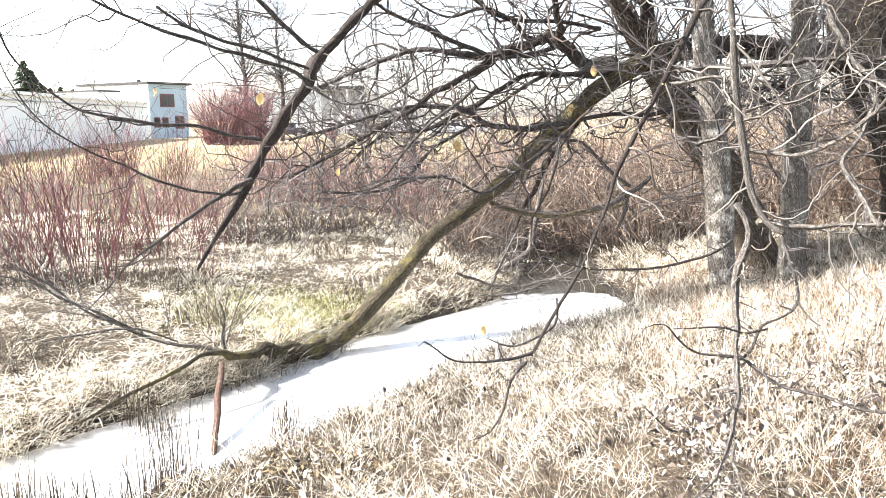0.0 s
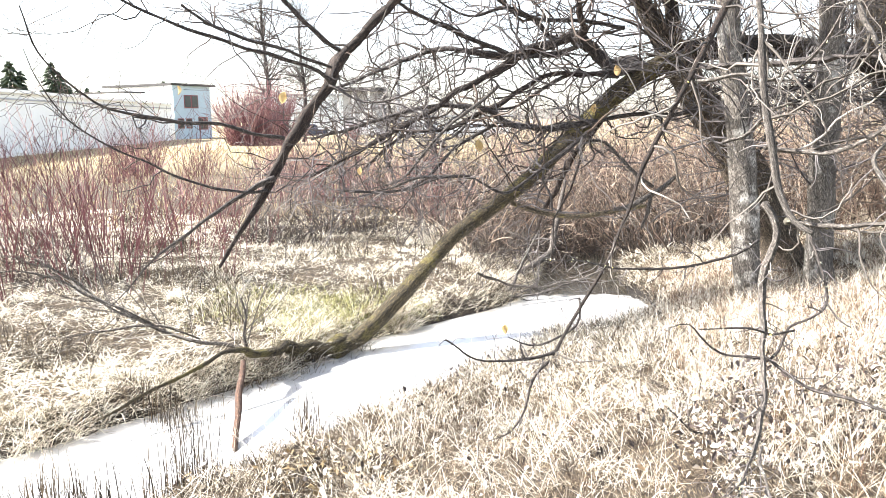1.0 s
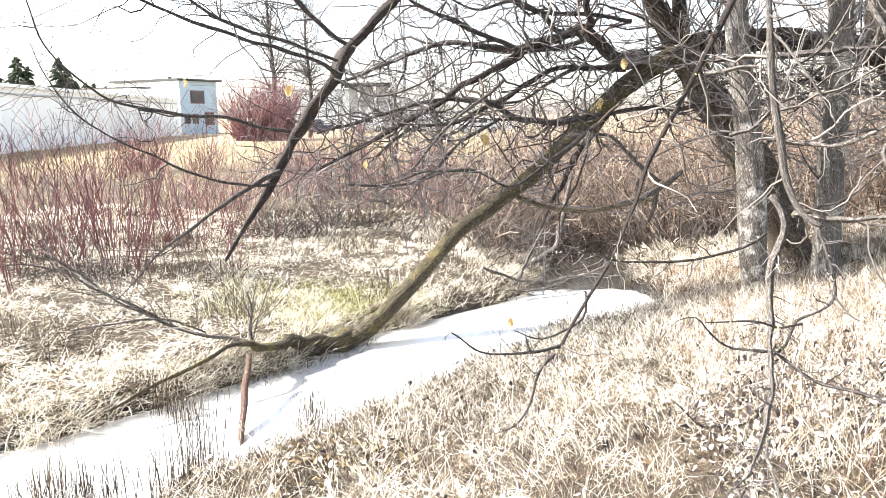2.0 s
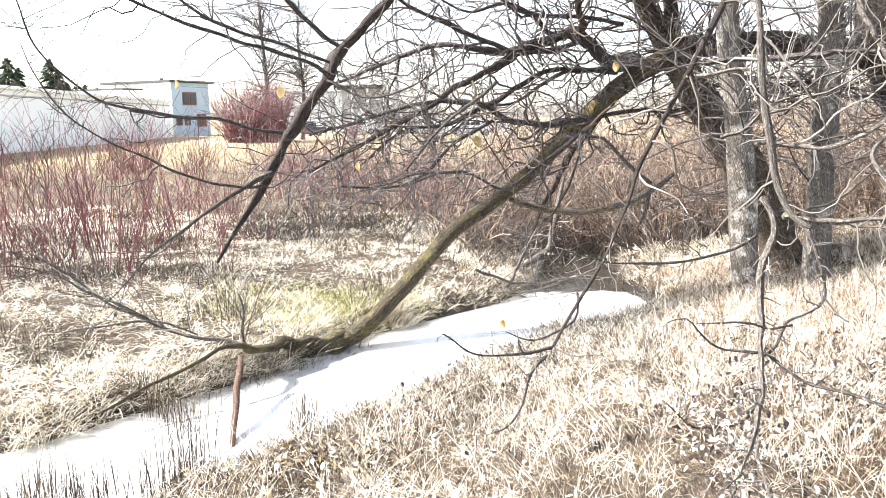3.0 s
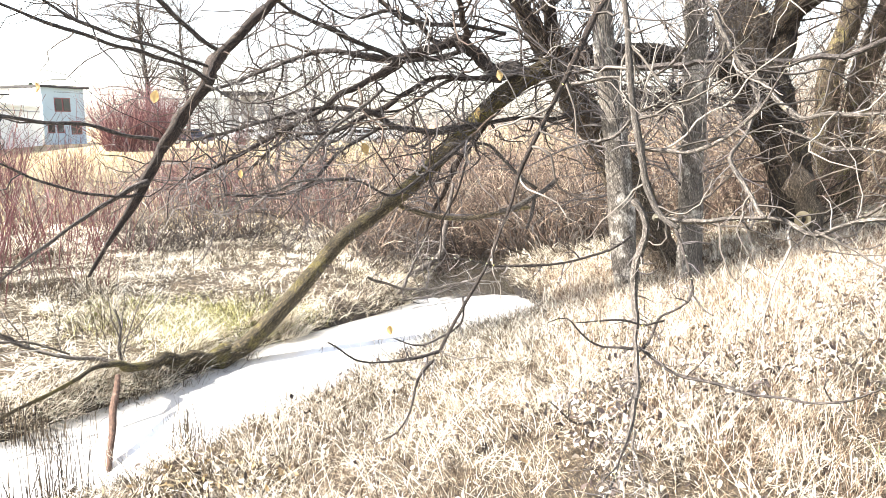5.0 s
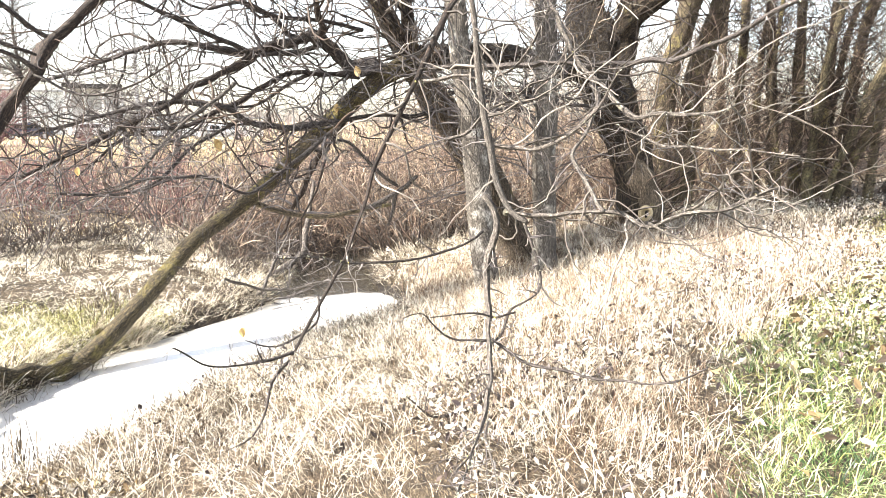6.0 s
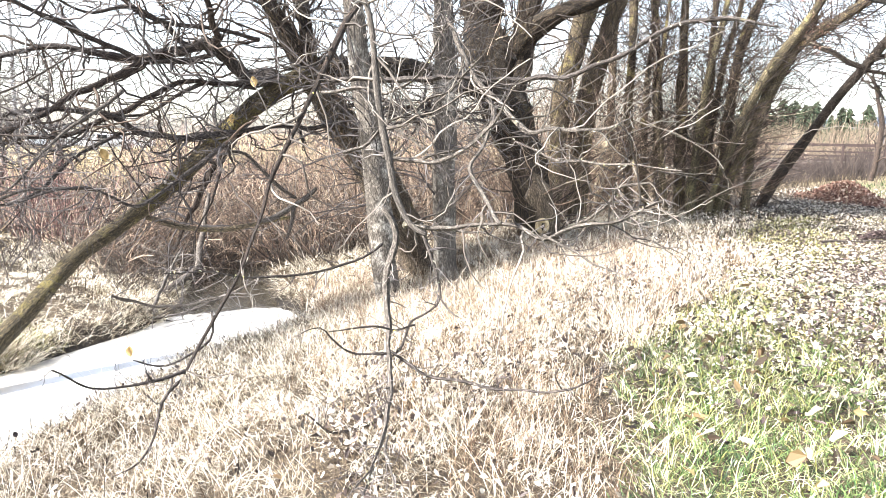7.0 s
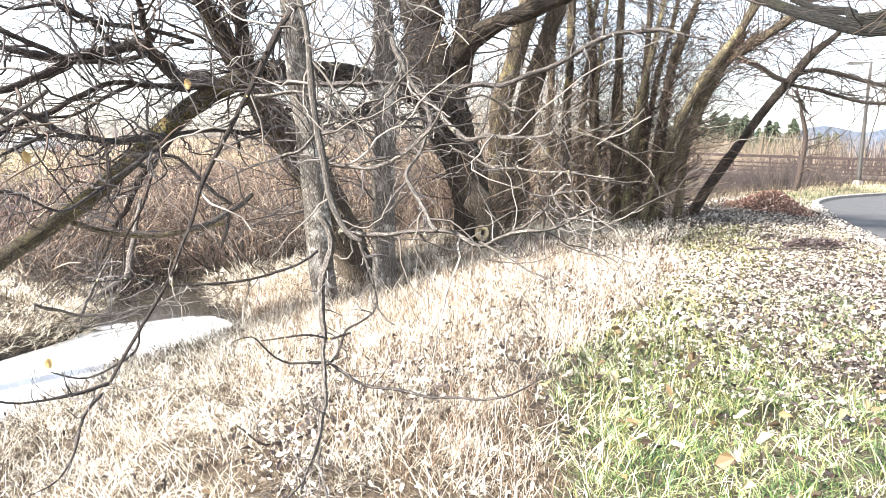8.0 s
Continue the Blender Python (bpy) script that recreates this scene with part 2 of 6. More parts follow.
def spline(points, step):
    """A smooth line through the points (x, y, z, r), resampled."""
    p = np.array(points, float)
    p = np.vstack((2 * p[0] - p[1], p, 2 * p[-1] - p[-2]))
    out = []
    for k in range(1, len(p) - 2):
        n = max(2, int(np.linalg.norm(p[k + 1, :3] - p[k, :3]) / step))
        t = np.linspace(0, 1, n, endpoint=False)[:, None]
        a, b, c, d = p[k - 1], p[k], p[k + 1], p[k + 2]
        out.append(0.5 * (2 * b + (c - a) * t + (2 * a - 5 * b + 4 * c - d) * t ** 2 + (3 * b - a - 3 * c + d) * t ** 3))
    out.append(p[-2][None])
    return np.concatenate(out)


RNG = np.random.default_rng(7)


def limb_mesh(name, points, sides=12, step=0.1, rough=0.07, wobble=0.06):
    """A tapered, slightly lumpy limb with a closed tip."""
    s = spline(points, step)
    wob = RNG.normal(0, 1, (len(s), 3))
    for _ in range(2):
        wob[1:-1] = (wob[:-2] + wob[1:-1] + wob[2:]) / 3
    s[:, :3] += wob * s[:, 3:4] * wobble
    swell = RNG.normal(0, 1, len(s))
    swell[1:-1] = (swell[:-2] + swell[1:-1] + swell[2:]) / 3
    s[:, 3] *= np.clip(1 + (0.03 + 0.7 * rough) * swell, 0.75, 1.4)
    v, q, u = tubes(s[None, :, :3], s[None, :, 3], sides)
    v = v.reshape(len(s), sides + 1, 3)
    ang = np.linspace(0, 2 * np.pi, sides + 1)[None, :]
    run = np.arange(len(s))[:, None] * step
    lump = np.zeros((len(s), sides + 1))
    for f in (2, 3, 5):
        lump += np.sin(f * ang + RNG.uniform(0, 6.3) + run * RNG.uniform(-3, 3)) * rough / (f - 0.8)
    v = s[:, None, :3] + (v - s[:, None, :3]) * (1 + lump)[..., None]
    v = v.reshape(-1, 3)
    tip = len(v)
    v = np.vstack((v, s[-1, :3] + unit(s[-1, :3] - s[-2, :3]) * s[-1, 3] * 0.6))
    last = tip - (sides + 1)
    v = np.vstack((v, s[0, :3] - unit(s[1, :3] - s[0, :3]) * s[0, 3] * 0.5))
    tris = [(last + k, last + k + 1, tip) for k in range(sides)] + [(k + 1, k, tip + 1) for k in range(sides)]
    u = np.vstack((u, u[-1], u[0]))
    return mesh_of(name, v, q, tris, u), s


def sprout(samples, n, length, angle, k, jitter, bias, thin, r_max, start=0.0, flat=1.0):
    """n shoots from a table of samples (x, y, z, r, tx, ty, tz): points (n, k, 3), radii (n, k)."""
    pick = samples[RNG.integers(int(len(samples) * start), len(samples), n)]
    tan = unit(pick[:, 4:7])
    side = unit(unit(np.cross(tan, RNG.normal(0, 1, (n, 3)))) * np.array((1, 1, flat)))
    a = np.radians(RNG.uniform(angle[0], angle[1], n))[:, None]
    d = np.cos(a) * tan + np.sin(a) * side
    L = RNG.uniform(length[0], length[1], n) ** 1.0
    P = np.empty((n, k, 3))
    P[:, 0] = pick[:, :3]
    for m in range(1, k):
        d = unit(d + RNG.normal(0, jitter, (n, 3)) + np.array(bias) * (m / k))
        P[:, m] = P[:, m - 1] + d * (L / (k - 1))[:, None]
    r0 = np.minimum(pick[:, 3] * 0.6, r_max) * RNG.uniform(0.6, 1.0, n)
    R = r0[:, None] * np.linspace(1, thin, k)[None, :]
    return P, R


def samples_of(P, R):
    T = np.gradient(P, axis=1)
    return np.concatenate((P, R[..., None], T), -1).reshape(-1, 7)


def line_samples(s):
    return np.concatenate((s, np.gradient(s[:, :3], axis=0)), 1)


def crown(samples, n, length, levels, angle=(25, 65), jitter=0.22, bias=(0, 0, 0.02), r_max=0.02, k=7, start=0.0, sides=4, floor=0.0016, flat=1.0):
    """Branching twigs: levels of (count factor, length factor)."""
    sets = []
    P, R = sprout(samples, n, length, angle, k, jitter, bias, 0.35, r_max, start, flat)
    sets.append((P, np.maximum(R, floor), sides))
    for many, short in levels:
        src = samples_of(P[:, 1:], R[:, 1:])
        P, R = sprout(src, int(len(P) * many), (length[0] * short, length[1] * short), angle, max(4, k - 2), jitter, bias, 0.4, r_max, 0.0, flat)
        sets.append((P, np.maximum(R, floor), 3))
        length = (length[0] * short, length[1] * short)
    return sets


# ---- the ground ----
CREEK = np.array([(-30, -16, 0.9), (-14, -5, 0.85), (-8, 0.2, 0.8), (-4.3, 3.2, 0.75), (-2.55, 5.0, 0.75), (-1.75, 6.0, 0.75), (-1.15, 6.75, 0.75),
                  (-0.55, 7.7, 0.78), (0.2, 8.55, 0.72), (0.95, 9.15, 0.82), (1.4, 9.75, 0.92), (1.4, 10.6, 0.74), (1.65, 12.3, 0.64), (2.15, 14.4, 0.7),
                  (5, 17.0, 0.8), (12, 20, 0.9), (24, 25.5, 1.0), (34, 33, 1.1), (60, 52, 1.2), (120, 90, 1.4)])
WATER = -0.95
POOL_FROM = 10.5


def creek_at(x, y):
    """Distance beyond the water's edge, and the side: +1 on the near bank, -1 on the far one."""
    best = np.full(np.shape(x), 1e9)
    edge, side = np.zeros(np.shape(x)), np.zeros(np.shape(x))
    for a, b in zip(CREEK[:-1], CREEK[1:]):
        d = b[:2] - a[:2]
        t = np.clip(((x - a[0]) * d[0] + (y - a[1]) * d[1]) / (d @ d), 0, 1)
        px, py = x - a[0] - t * d[0], y - a[1] - t * d[1]
        dist = np.hypot(px, py)
        near = dist < best
        best = np.where(near, dist, best)
        edge = np.where(near, dist - (a[2] + t * (b[2] - a[2])), edge)
        side = np.where(near, np.where(d[0] * py - d[1] * px < 0, 1.0, -1.0), side)
    return edge, side


def smooth(t):
    t = np.clip(t, 0, 1)
    return t * t * (3 - 2 * t)


def waves(x, y, f, seed):
    r = np.random.default_rng(seed)
    z = np.zeros(np.shape(x))
    for _ in range(7):
        a, ph, k = r.uniform(0, 6.28), r.uniform(0, 6.28), f * r.uniform(0.5, 1.8)
        z += np.sin(k * (x * np.cos(a) + y * np.sin(a)) + ph + 0.7 * np.sin(k * 0.6 * (x * np.sin(a) - y * np.cos(a))))
    return z / 7


KERB = [(8.2, 3.2), (11.2, 6.6), (14.7, 9.9), (18.5, 12.95), (21.5, 15.0), (25.5, 16.7), (32.0, 18.3), (46.0, 20.5), (90.0, 24.0)]


def kerb_side(x, y):
    """Distance from the kerb line, positive on the carriageway."""
    best, out = np.full(np.shape(x), 1e9), np.zeros(np.shape(x))
    pts = [np.array(p) for p in [(5.0, -2.0)] + KERB]
    for a, b in zip(pts[:-1], pts[1:]):
        d = b - a
        t = np.clip(((x - a[0]) * d[0] + (y - a[1]) * d[1]) / (d @ d), 0, 1)
        px, py = x - a[0] - t * d[0], y - a[1] - t * d[1]
        dist = np.hypot(px, py)
        near = dist < best
        best = np.where(near, dist, best)
        out = np.where(near, np.where(d[0] * py - d[1] * px < 0, dist, -dist), out)
    return out


def height(x, y):
    x, y = np.asarray(x, float), np.asarray(y, float)
    e, side = creek_at(x, y)
    bed = WATER - 0.22 * smooth(-e / 0.5)
    ragged = e + 0.12 * waves(x, y, 5.0, 3)
    near = WATER + 0.03 + 0.14 * smooth(ragged / 0.25) + 0.68 * smooth((ragged - 0.1) / 3.6)
    far = WATER + 0.03 + 0.12 * smooth(ragged / 0.3) + 0.34 * smooth((ragged - 0.1) / 3.2) + 0.16 * smooth((ragged - 4) / 14)
    bank = np.where(side > 0, near, far)
    z = np.where(e > 0, bank, bed)
    z = z + np.where(e > 0, 0.06 * waves(x, y, 2.4, 5) * smooth(e / 0.8) + 0.035 * waves(x, y, 7.0, 6) * smooth(e / 0.4), 0)
    p = (x - 3) * 0.82 + (y - 2.5) * 0.57
    z = z + np.where(side > 0, 0.46 * smooth((p - 3.0) / 19) * smooth((e - 1.0) / 8), 0)
    # the carriageway is level, behind a low crest
    k = kerb_side(x, y)
    road = (side > 0) * smooth((k + 2.6) / 2.4) * smooth((p - 1) / 4)
    z = z * (1 - road) + (0.05 - 0.02 * smooth(k)) * road
    far_off = smooth((np.hypot(x, y) - 60) / 60)
    return np.where(e > 0, z * (1 - far_off) + far_off * -0.35, z)


def ground_z(x, y):
    return float(height(np.array([x]), np.array([y]))[0])


def axis(lo, hi, step, reach):
    inner = np.arange(lo, hi + step / 2, step)
    grow, s, out = [], step, 0.0
    while out < reach:
        s *= 1.16
        out += s
        grow.append(out)
    grow = np.array(grow)
    return np.concatenate((lo - grow[::-1], inner, hi + grow))


gx, gy = axis(-8, 14, 0.11, 3500), axis(-1, 17, 0.11, 3500)
GX, GY = np.meshgrid(gx, gy)
nx, ny = len(gx), len(gy)
first = (np.arange(ny - 1)[:, None] * nx + np.arange(nx - 1)[None, :])
gq = np.stack((first, first + 1, first + nx + 1, first + nx), -1).reshape(-1, 4)
gm, n, l, p = material("earth")
obj = n.new("ShaderNodeTexCoord").outputs["Object"]
fibres = []
for turn_, seed_ in ((25, 0.0), (-40, 7.3), (80, 3.1)):
    mp = n.new("ShaderNodeMapping")
    mp.inputs["Rotation"].default_value = (0, 0, radians(turn_))
    mp.inputs["Location"].default_value = (seed_, seed_, 0)
    mp.inputs["Scale"].default_value = (150, 16, 60)
    bent = mix_color(n, l, 0.05, obj, noise_node(n, l, obj, 6.0, 2).outputs["Color"], "ADD")
    l.new(bent, mp.inputs["Vector"])
    fb = noise_node(n, l, mp.outputs["Vector"], 1.0, 3, 0.6)
    fr = ramp(n, [(0.56, (0, 0, 0)), (0.66, (1, 1, 1))])
    l.new(fb.outputs["Fac"], fr.inputs["Fac"])
    fibres.append(fr.outputs["Color"])
straw_mud = ramp(n, [(0.35, (0.016, 0.012, 0.009)), (0.55, (0.045, 0.033, 0.023)), (0.8, (0.12, 0.092, 0.064))])
l.new(noise_node(n, l, obj, 7.0, 8, 0.7).outputs["Fac"], straw_mud.inputs["Fac"])
bare = straw_mud.outputs["Color"]
for fac, tint in zip(fibres, ((0.14, 0.11, 0.078), (0.26, 0.22, 0.165), (0.075, 0.055, 0.038))):
    bare = mix_color(n, l, fac, bare, tint)
broad = ramp(n, [(0.35, (0.9, 0.86, 0.74)), (0.65, (1.12, 1.04, 0.9))])
l.new(noise_node(n, l, obj, 0.35, 4).outputs["Fac"], broad.inputs["Fac"])
soil = mix_color(n, l, 1.0, bare, broad.outputs["Color"], "MULTIPLY")
meadow = ramp(n, [(0.3, (0.20, 0.155, 0.085)), (0.6, (0.36, 0.30, 0.175)), (0.8, (0.30, 0.27, 0.12))])
l.new(noise_node(n, l, obj, 0.22, 6, 0.65).outputs["Fac"], meadow.inputs["Fac"])
level = n.new("ShaderNodeSeparateXYZ")
l.new(obj, level.inputs["Vector"])
# wet soil by the water is near black, painting in the bank's undercut shade
dim = n.new("ShaderNodeMapRange")
dim.inputs["From Min"].default_value, dim.inputs["From Max"].default_value = WATER + 0.17, WATER + 0.08
l.new(level.outputs["Z"], dim.inputs["Value"])
soil = mix_color(n, l, dim.outputs["Result"], soil, (0.013, 0.010, 0.008))
reach = n.new("ShaderNodeVectorMath")
reach.operation = "LENGTH"
l.new(obj, reach.inputs[0])
outer = n.new("ShaderNodeMapRange")
outer.inputs["From Min"].default_value, outer.inputs["From Max"].default_value = 22, 42
l.new(reach.outputs["Value"], outer.inputs["Value"])
l.new(mix_color(n, l, outer.outputs["Result"], soil, meadow.outputs["Color"]), p.inputs["Base Color"])
p.inputs["Roughness"].default_value = 0.95
bump(n, l, p, noise_node(n, l, obj, 30, 8, 0.7).outputs["Fac"], 1.0, 0.04)
EARTH = gm
ground = part("ground", mesh_of("ground", np.stack((GX, GY, height(GX, GY)), -1), gq), EARTH)
tagged(ground, "uneven bank of dry straw-coloured earth sloping to a creek", "ground", kind="structure")

# ---- the water ----
wm, n, l, p = material("creek_water")
obj = n.new("ShaderNodeTexCoord").outputs["Object"]
pool_dark = ramp(n, [(0.3, (0.020, 0.020, 0.016)), (0.7, (0.038, 0.036, 0.029))])
l.new(noise_node(n, l, obj, 0.9, 5).outputs["Fac"], pool_dark.inputs["Fac"])
# the sky's white reflection painted over the shallows, dark in the pool beyond
sky_white = ramp(n, [(0.3, (0.48, 0.475, 0.46)), (0.7, (0.62, 0.615, 0.60))])
l.new(noise_node(n, l, obj, 0.9, 5).outputs["Fac"], sky_white.inputs["Fac"])
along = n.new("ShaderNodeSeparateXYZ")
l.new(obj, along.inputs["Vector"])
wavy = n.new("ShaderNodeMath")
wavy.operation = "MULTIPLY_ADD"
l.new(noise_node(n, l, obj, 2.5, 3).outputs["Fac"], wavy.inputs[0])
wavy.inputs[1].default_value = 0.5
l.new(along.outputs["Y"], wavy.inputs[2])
mirror_edge = n.new("ShaderNodeMapRange")
mirror_edge.inputs["From Min"].default_value, mirror_edge.inputs["From Max"].default_value = POOL_FROM, POOL_FROM + 0.12
l.new(wavy.outputs["Value"], mirror_edge.inputs["Value"])
l.new(mix_color(n, l, mirror_edge.outputs["Result"], sky_white.outputs["Color"], pool_dark.outputs["Color"]), p.inputs["Base Color"])
p.inputs["Roughness"].default_value, p.inputs["IOR"].default_value = 0.04, 2.7
bump(n, l, p, noise_node(n, l, obj, 9.0, 4, 0.6).outputs["Fac"], 0.16, 0.02)
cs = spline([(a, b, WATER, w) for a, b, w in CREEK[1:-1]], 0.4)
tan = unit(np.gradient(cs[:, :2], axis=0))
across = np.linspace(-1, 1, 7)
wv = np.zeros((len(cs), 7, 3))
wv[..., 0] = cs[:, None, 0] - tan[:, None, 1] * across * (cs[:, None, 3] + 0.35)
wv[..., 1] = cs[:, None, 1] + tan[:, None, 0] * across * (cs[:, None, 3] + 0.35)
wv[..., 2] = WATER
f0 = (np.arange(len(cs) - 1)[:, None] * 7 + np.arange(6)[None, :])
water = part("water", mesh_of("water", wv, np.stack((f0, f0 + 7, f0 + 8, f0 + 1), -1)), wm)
tagged(water, "still creek water with the sky's white reflection in its colour", "water", kind="structure")


# ---- blades and leaves ----
def blades(x, y, h, w, lean, heading, droop=1.8):
    """Vertices, quads and triangles of bent blades standing on the ground."""
    N = len(x)
    base = np.stack((x, y, height(x, y) - 0.02), -1)
    way = np.stack((np.cos(heading), np.sin(heading), np.zeros(N)), -1)
    turn = RNG.uniform(0, np.pi, N)
    side = np.stack((np.cos(turn), np.sin(turn), np.zeros(N)), -1)
    v = np.empty((N, 7, 3))
    for k, t in enumerate((0.0, 0.4, 0.75, 1.0)):
        c = base + way * (h * lean * t ** droop)[:, None]
        c[:, 2] += h * np.sqrt(np.maximum(0.02, 1 - np.minimum(lean, 0.99) ** 2)) * t * (1 - 0.25 * lean * t)
        if k < 3:
            ww = (w * (1, 0.85, 0.6)[k])[:, None]
            v[:, 2 * k], v[:, 2 * k + 1] = c - side * ww / 2, c + side * ww / 2
        else:
            v[:, 6] = c
    b = (np.arange(N) * 7)[:, None]
    quads = np.concatenate((b + [0, 1, 3, 2], b + [2, 3, 5, 4]))
    return v.reshape(-1, 3), quads, b + [4, 5, 6]


def tufts(x, y, h, w, lean, heading):
    """Short bent blades of one quad and a tip."""
    N = len(x)
    base = np.stack((x, y, height(x, y) - 0.015), -1)
    way = np.stack((np.cos(heading), np.sin(heading), np.zeros(N)), -1)
    turn = RNG.uniform(0, np.pi, N)
    side = np.stack((np.cos(turn), np.sin(turn), np.zeros(N)), -1) * (w / 2)[:, None]
    rise = np.sqrt(np.maximum(0.05, 1 - np.minimum(lean, 0.99) ** 2))
    c1 = base + way * (h * lean * 0.38)[:, None]
    c1[:, 2] += h * rise * 0.68
    c2 = base + way * (h * lean)[:, None]
    c2[:, 2] += h * rise * (1 - 0.25 * lean)
    v = np.stack((base - side, base + side, c1 + side * 0.8, c1 - side * 0.8, c2), 1)
    b = (np.arange(N) * 5)[:, None]
    return v.reshape(-1, 3), b + [0, 1, 2, 3], b + [3, 2, 4]


def grass(name, x, y, h, w, lean, heading, mat, label, droop=1.8, short=False):
    v, q, t = tufts(x, y, h, w, lean, heading) if short else blades(x, y, h, w, lean, heading, droop)
    return tagged(part(name, mesh_of(name, v, q, t, smooth=False), mat), label, "grass", kind="stuff")


def leaf_mesh(name, x, y, z, size, flat=0.5):
    """Curled leaves: two folded halves each."""
    N = len(x)
    a, tilt, roll = RNG.uniform(0, 6.283, N), RNG.normal(0, flat, N), RNG.normal(0, flat, N)
    f = np.stack((np.cos(a) * np.cos(tilt), np.sin(a) * np.cos(tilt), np.sin(tilt)), -1)
    s = unit(np.stack((-np.sin(a), np.cos(a), np.tan(np.clip(roll, -1, 1))), -1))
    u = np.cross(f, s)
    c = np.stack((x, y, z), -1)
    L, W, C = size[:, None], (size * RNG.uniform(0.35, 0.6, N))[:, None], (size * RNG.uniform(0.05, 0.3, N))[:, None]
    v = np.empty((N, 8, 3))
    v[:, 0], v[:, 1] = c - f * L / 2, c + f * L / 2 + u * C * 0.5
    for k, (t, wd) in enumerate(((-0.22, 0.42), (0.15, 0.5), (0.38, 0.26))):
        v[:, 2 + 2 * k] = c + f * L * t + s * W * wd * RNG.uniform(0.6, 1.2, (N, 1)) + u * C * RNG.uniform(-0.3, 1.6, (N, 1))
        v[:, 3 + 2 * k] = c + f * L * t - s * W * wd * RNG.uniform(0.6, 1.2, (N, 1)) + u * C * RNG.uniform(-0.3, 1.6, (N, 1))
    b = (np.arange(N) * 8)[:, None]
    quads = np.concatenate((b + [0, 1, 4, 2], b + [0, 3, 5, 1]))
    tris = np.concatenate((b + [4, 1, 6], b + [5, 7, 1]))
    return mesh_of(name, v, quads, tris, smooth=False)


def scatter(n, x0, x1, y0, y1, keep):
    """n points in a box for which keep(x, y) holds, by chance in its measure."""
    xs, ys, have = [], [], 0
    while have < n:
        x, y = RNG.uniform(x0, x1, n), RNG.uniform(y0, y1, n)
        ok = RNG.uniform(0, 1, n) < keep(x, y)
        xs.append(x[ok]), ys.append(y[ok])
        have += ok.sum()
    return np.concatenate(xs)[:n], np.concatenate(ys)[:n]


def lawn_side(x, y):
    """Positive on the mown side of the line between dry bank and lawn."""
    return (x - 2.3) * 0.66 - (y - 3.1) * 0.75 + 0.6 * waves(x, y, 1.3, 9) + 0.25 * waves(x, y, 5.0, 10)


def near_bank(x, y):
    e, s = creek_at(x, y)
    return (s > 0) * smooth((e - 0.02) / 0.12) * smooth((0.5 - lawn_side(x, y)) / 1.2)


def far_bank(x, y):
    e, s = creek_at(x, y)
    return (s < 0) * smooth(e / 0.1) * (0.35 + 0.65 * smooth(0.5 + waves(x, y, 2.1, 21)))


def clumps(x, y, seed, f):
    """Tufts with gaps between them."""
    return 0.12 + 0.88 * smooth(1.5 * waves(x, y, f, seed) + 1.2 * waves(x, y, f * 2.7, seed + 1) + 0.45)


def wind(n, spread=0.9, to=2.6):
    return RNG.normal(to, spread, n)


# ---- trees ----
def tree(name, x, y, label, category="tree", group=""):
    t = thing(name, (0, 0, 0), label, category, group)
    return t


def limb(t, points, mat, name="limb", sides=12, step=0.1, rough=0.07, label="", wobble=0.06, slim=1.0):
    points = [(a, b, c, r * slim) for a, b, c, r in points]
    me, s = limb_mesh(name, points, sides, step, rough, wobble)
    part(name, me, mat, t, label)
    return line_samples(s)


# the great willow on the near bank
willow = tree("willow_tree", 0, 0, "massive old willow with deeply furrowed leaning trunk on the bank")
sw = [limb(willow, [(5.96, 9.91, -0.48, 0.451), (5.97, 9.91, -0.12, 0.362), (5.93, 9.93, 0.23, 0.318), (5.86, 9.97, 0.66, 0.291), (5.77, 10.02, 1.08, 0.289), (5.60, 10.12, 1.49, 0.313), (5.45, 10.20, 1.91, 0.320), (5.32, 10.27, 2.31, 0.335), (5.22, 10.32, 2.72, 0.333), (5.15, 10.35, 3.12, 0.315), (5.10, 10.38, 3.52, 0.297), (5.03, 10.41, 4.22, 0.269), (4.97, 10.44, 5.22, 0.226)], WILLOW, "trunk", 24, 0.08, 0.12, "", 0.06)]
limb(willow, [(5.94, 9.78, -0.10, 0.20), (5.93, 9.76, 0.20, 0.21), (5.90, 9.76, 0.48, 0.19), (5.85, 9.80, 0.74, 0.15), (5.80, 9.86, 0.98, 0.08)], BROWN, "burl", 16, 0.06, 0.2, "tan shaggy swelling at the foot of the trunk", 0.1)
knot = bmesh.new()
bmesh.ops.create_uvsphere(knot, u_segments=18, v_segments=10, radius=0.105)
for v in knot.verts:
    d_ = math.hypot(v.co.x, v.co.z)
    v.co = Vector((v.co.x, v.co.y * 0.35 + (0.05 if d_ < 0.05 else 0.0), v.co.z * 1.1))
knot.transform(pose(5.825, 9.565, 0.17, 0, 0, -28))
part("knot_scar", knot, plain("cut_wood", (0.46, 0.37, 0.23), 0.8, 0.35, 9.0, 0, 0.01, 40), willow, "pale sawn-off knot on the trunk")
hole = bmesh.new()
bmesh.ops.create_uvsphere(hole, u_segments=10, v_segments=8, radius=0.03)
hole.transform(pose(5.805, 9.52, 0.16, 0, 0, -28) @ Matrix.Diagonal((0.7, 0.6, 1.9, 1)))
part("knot_hole", hole, plain("dark_hollow", (0.012, 0.010, 0.008), 0.9), willow, "dark hole in the knot")
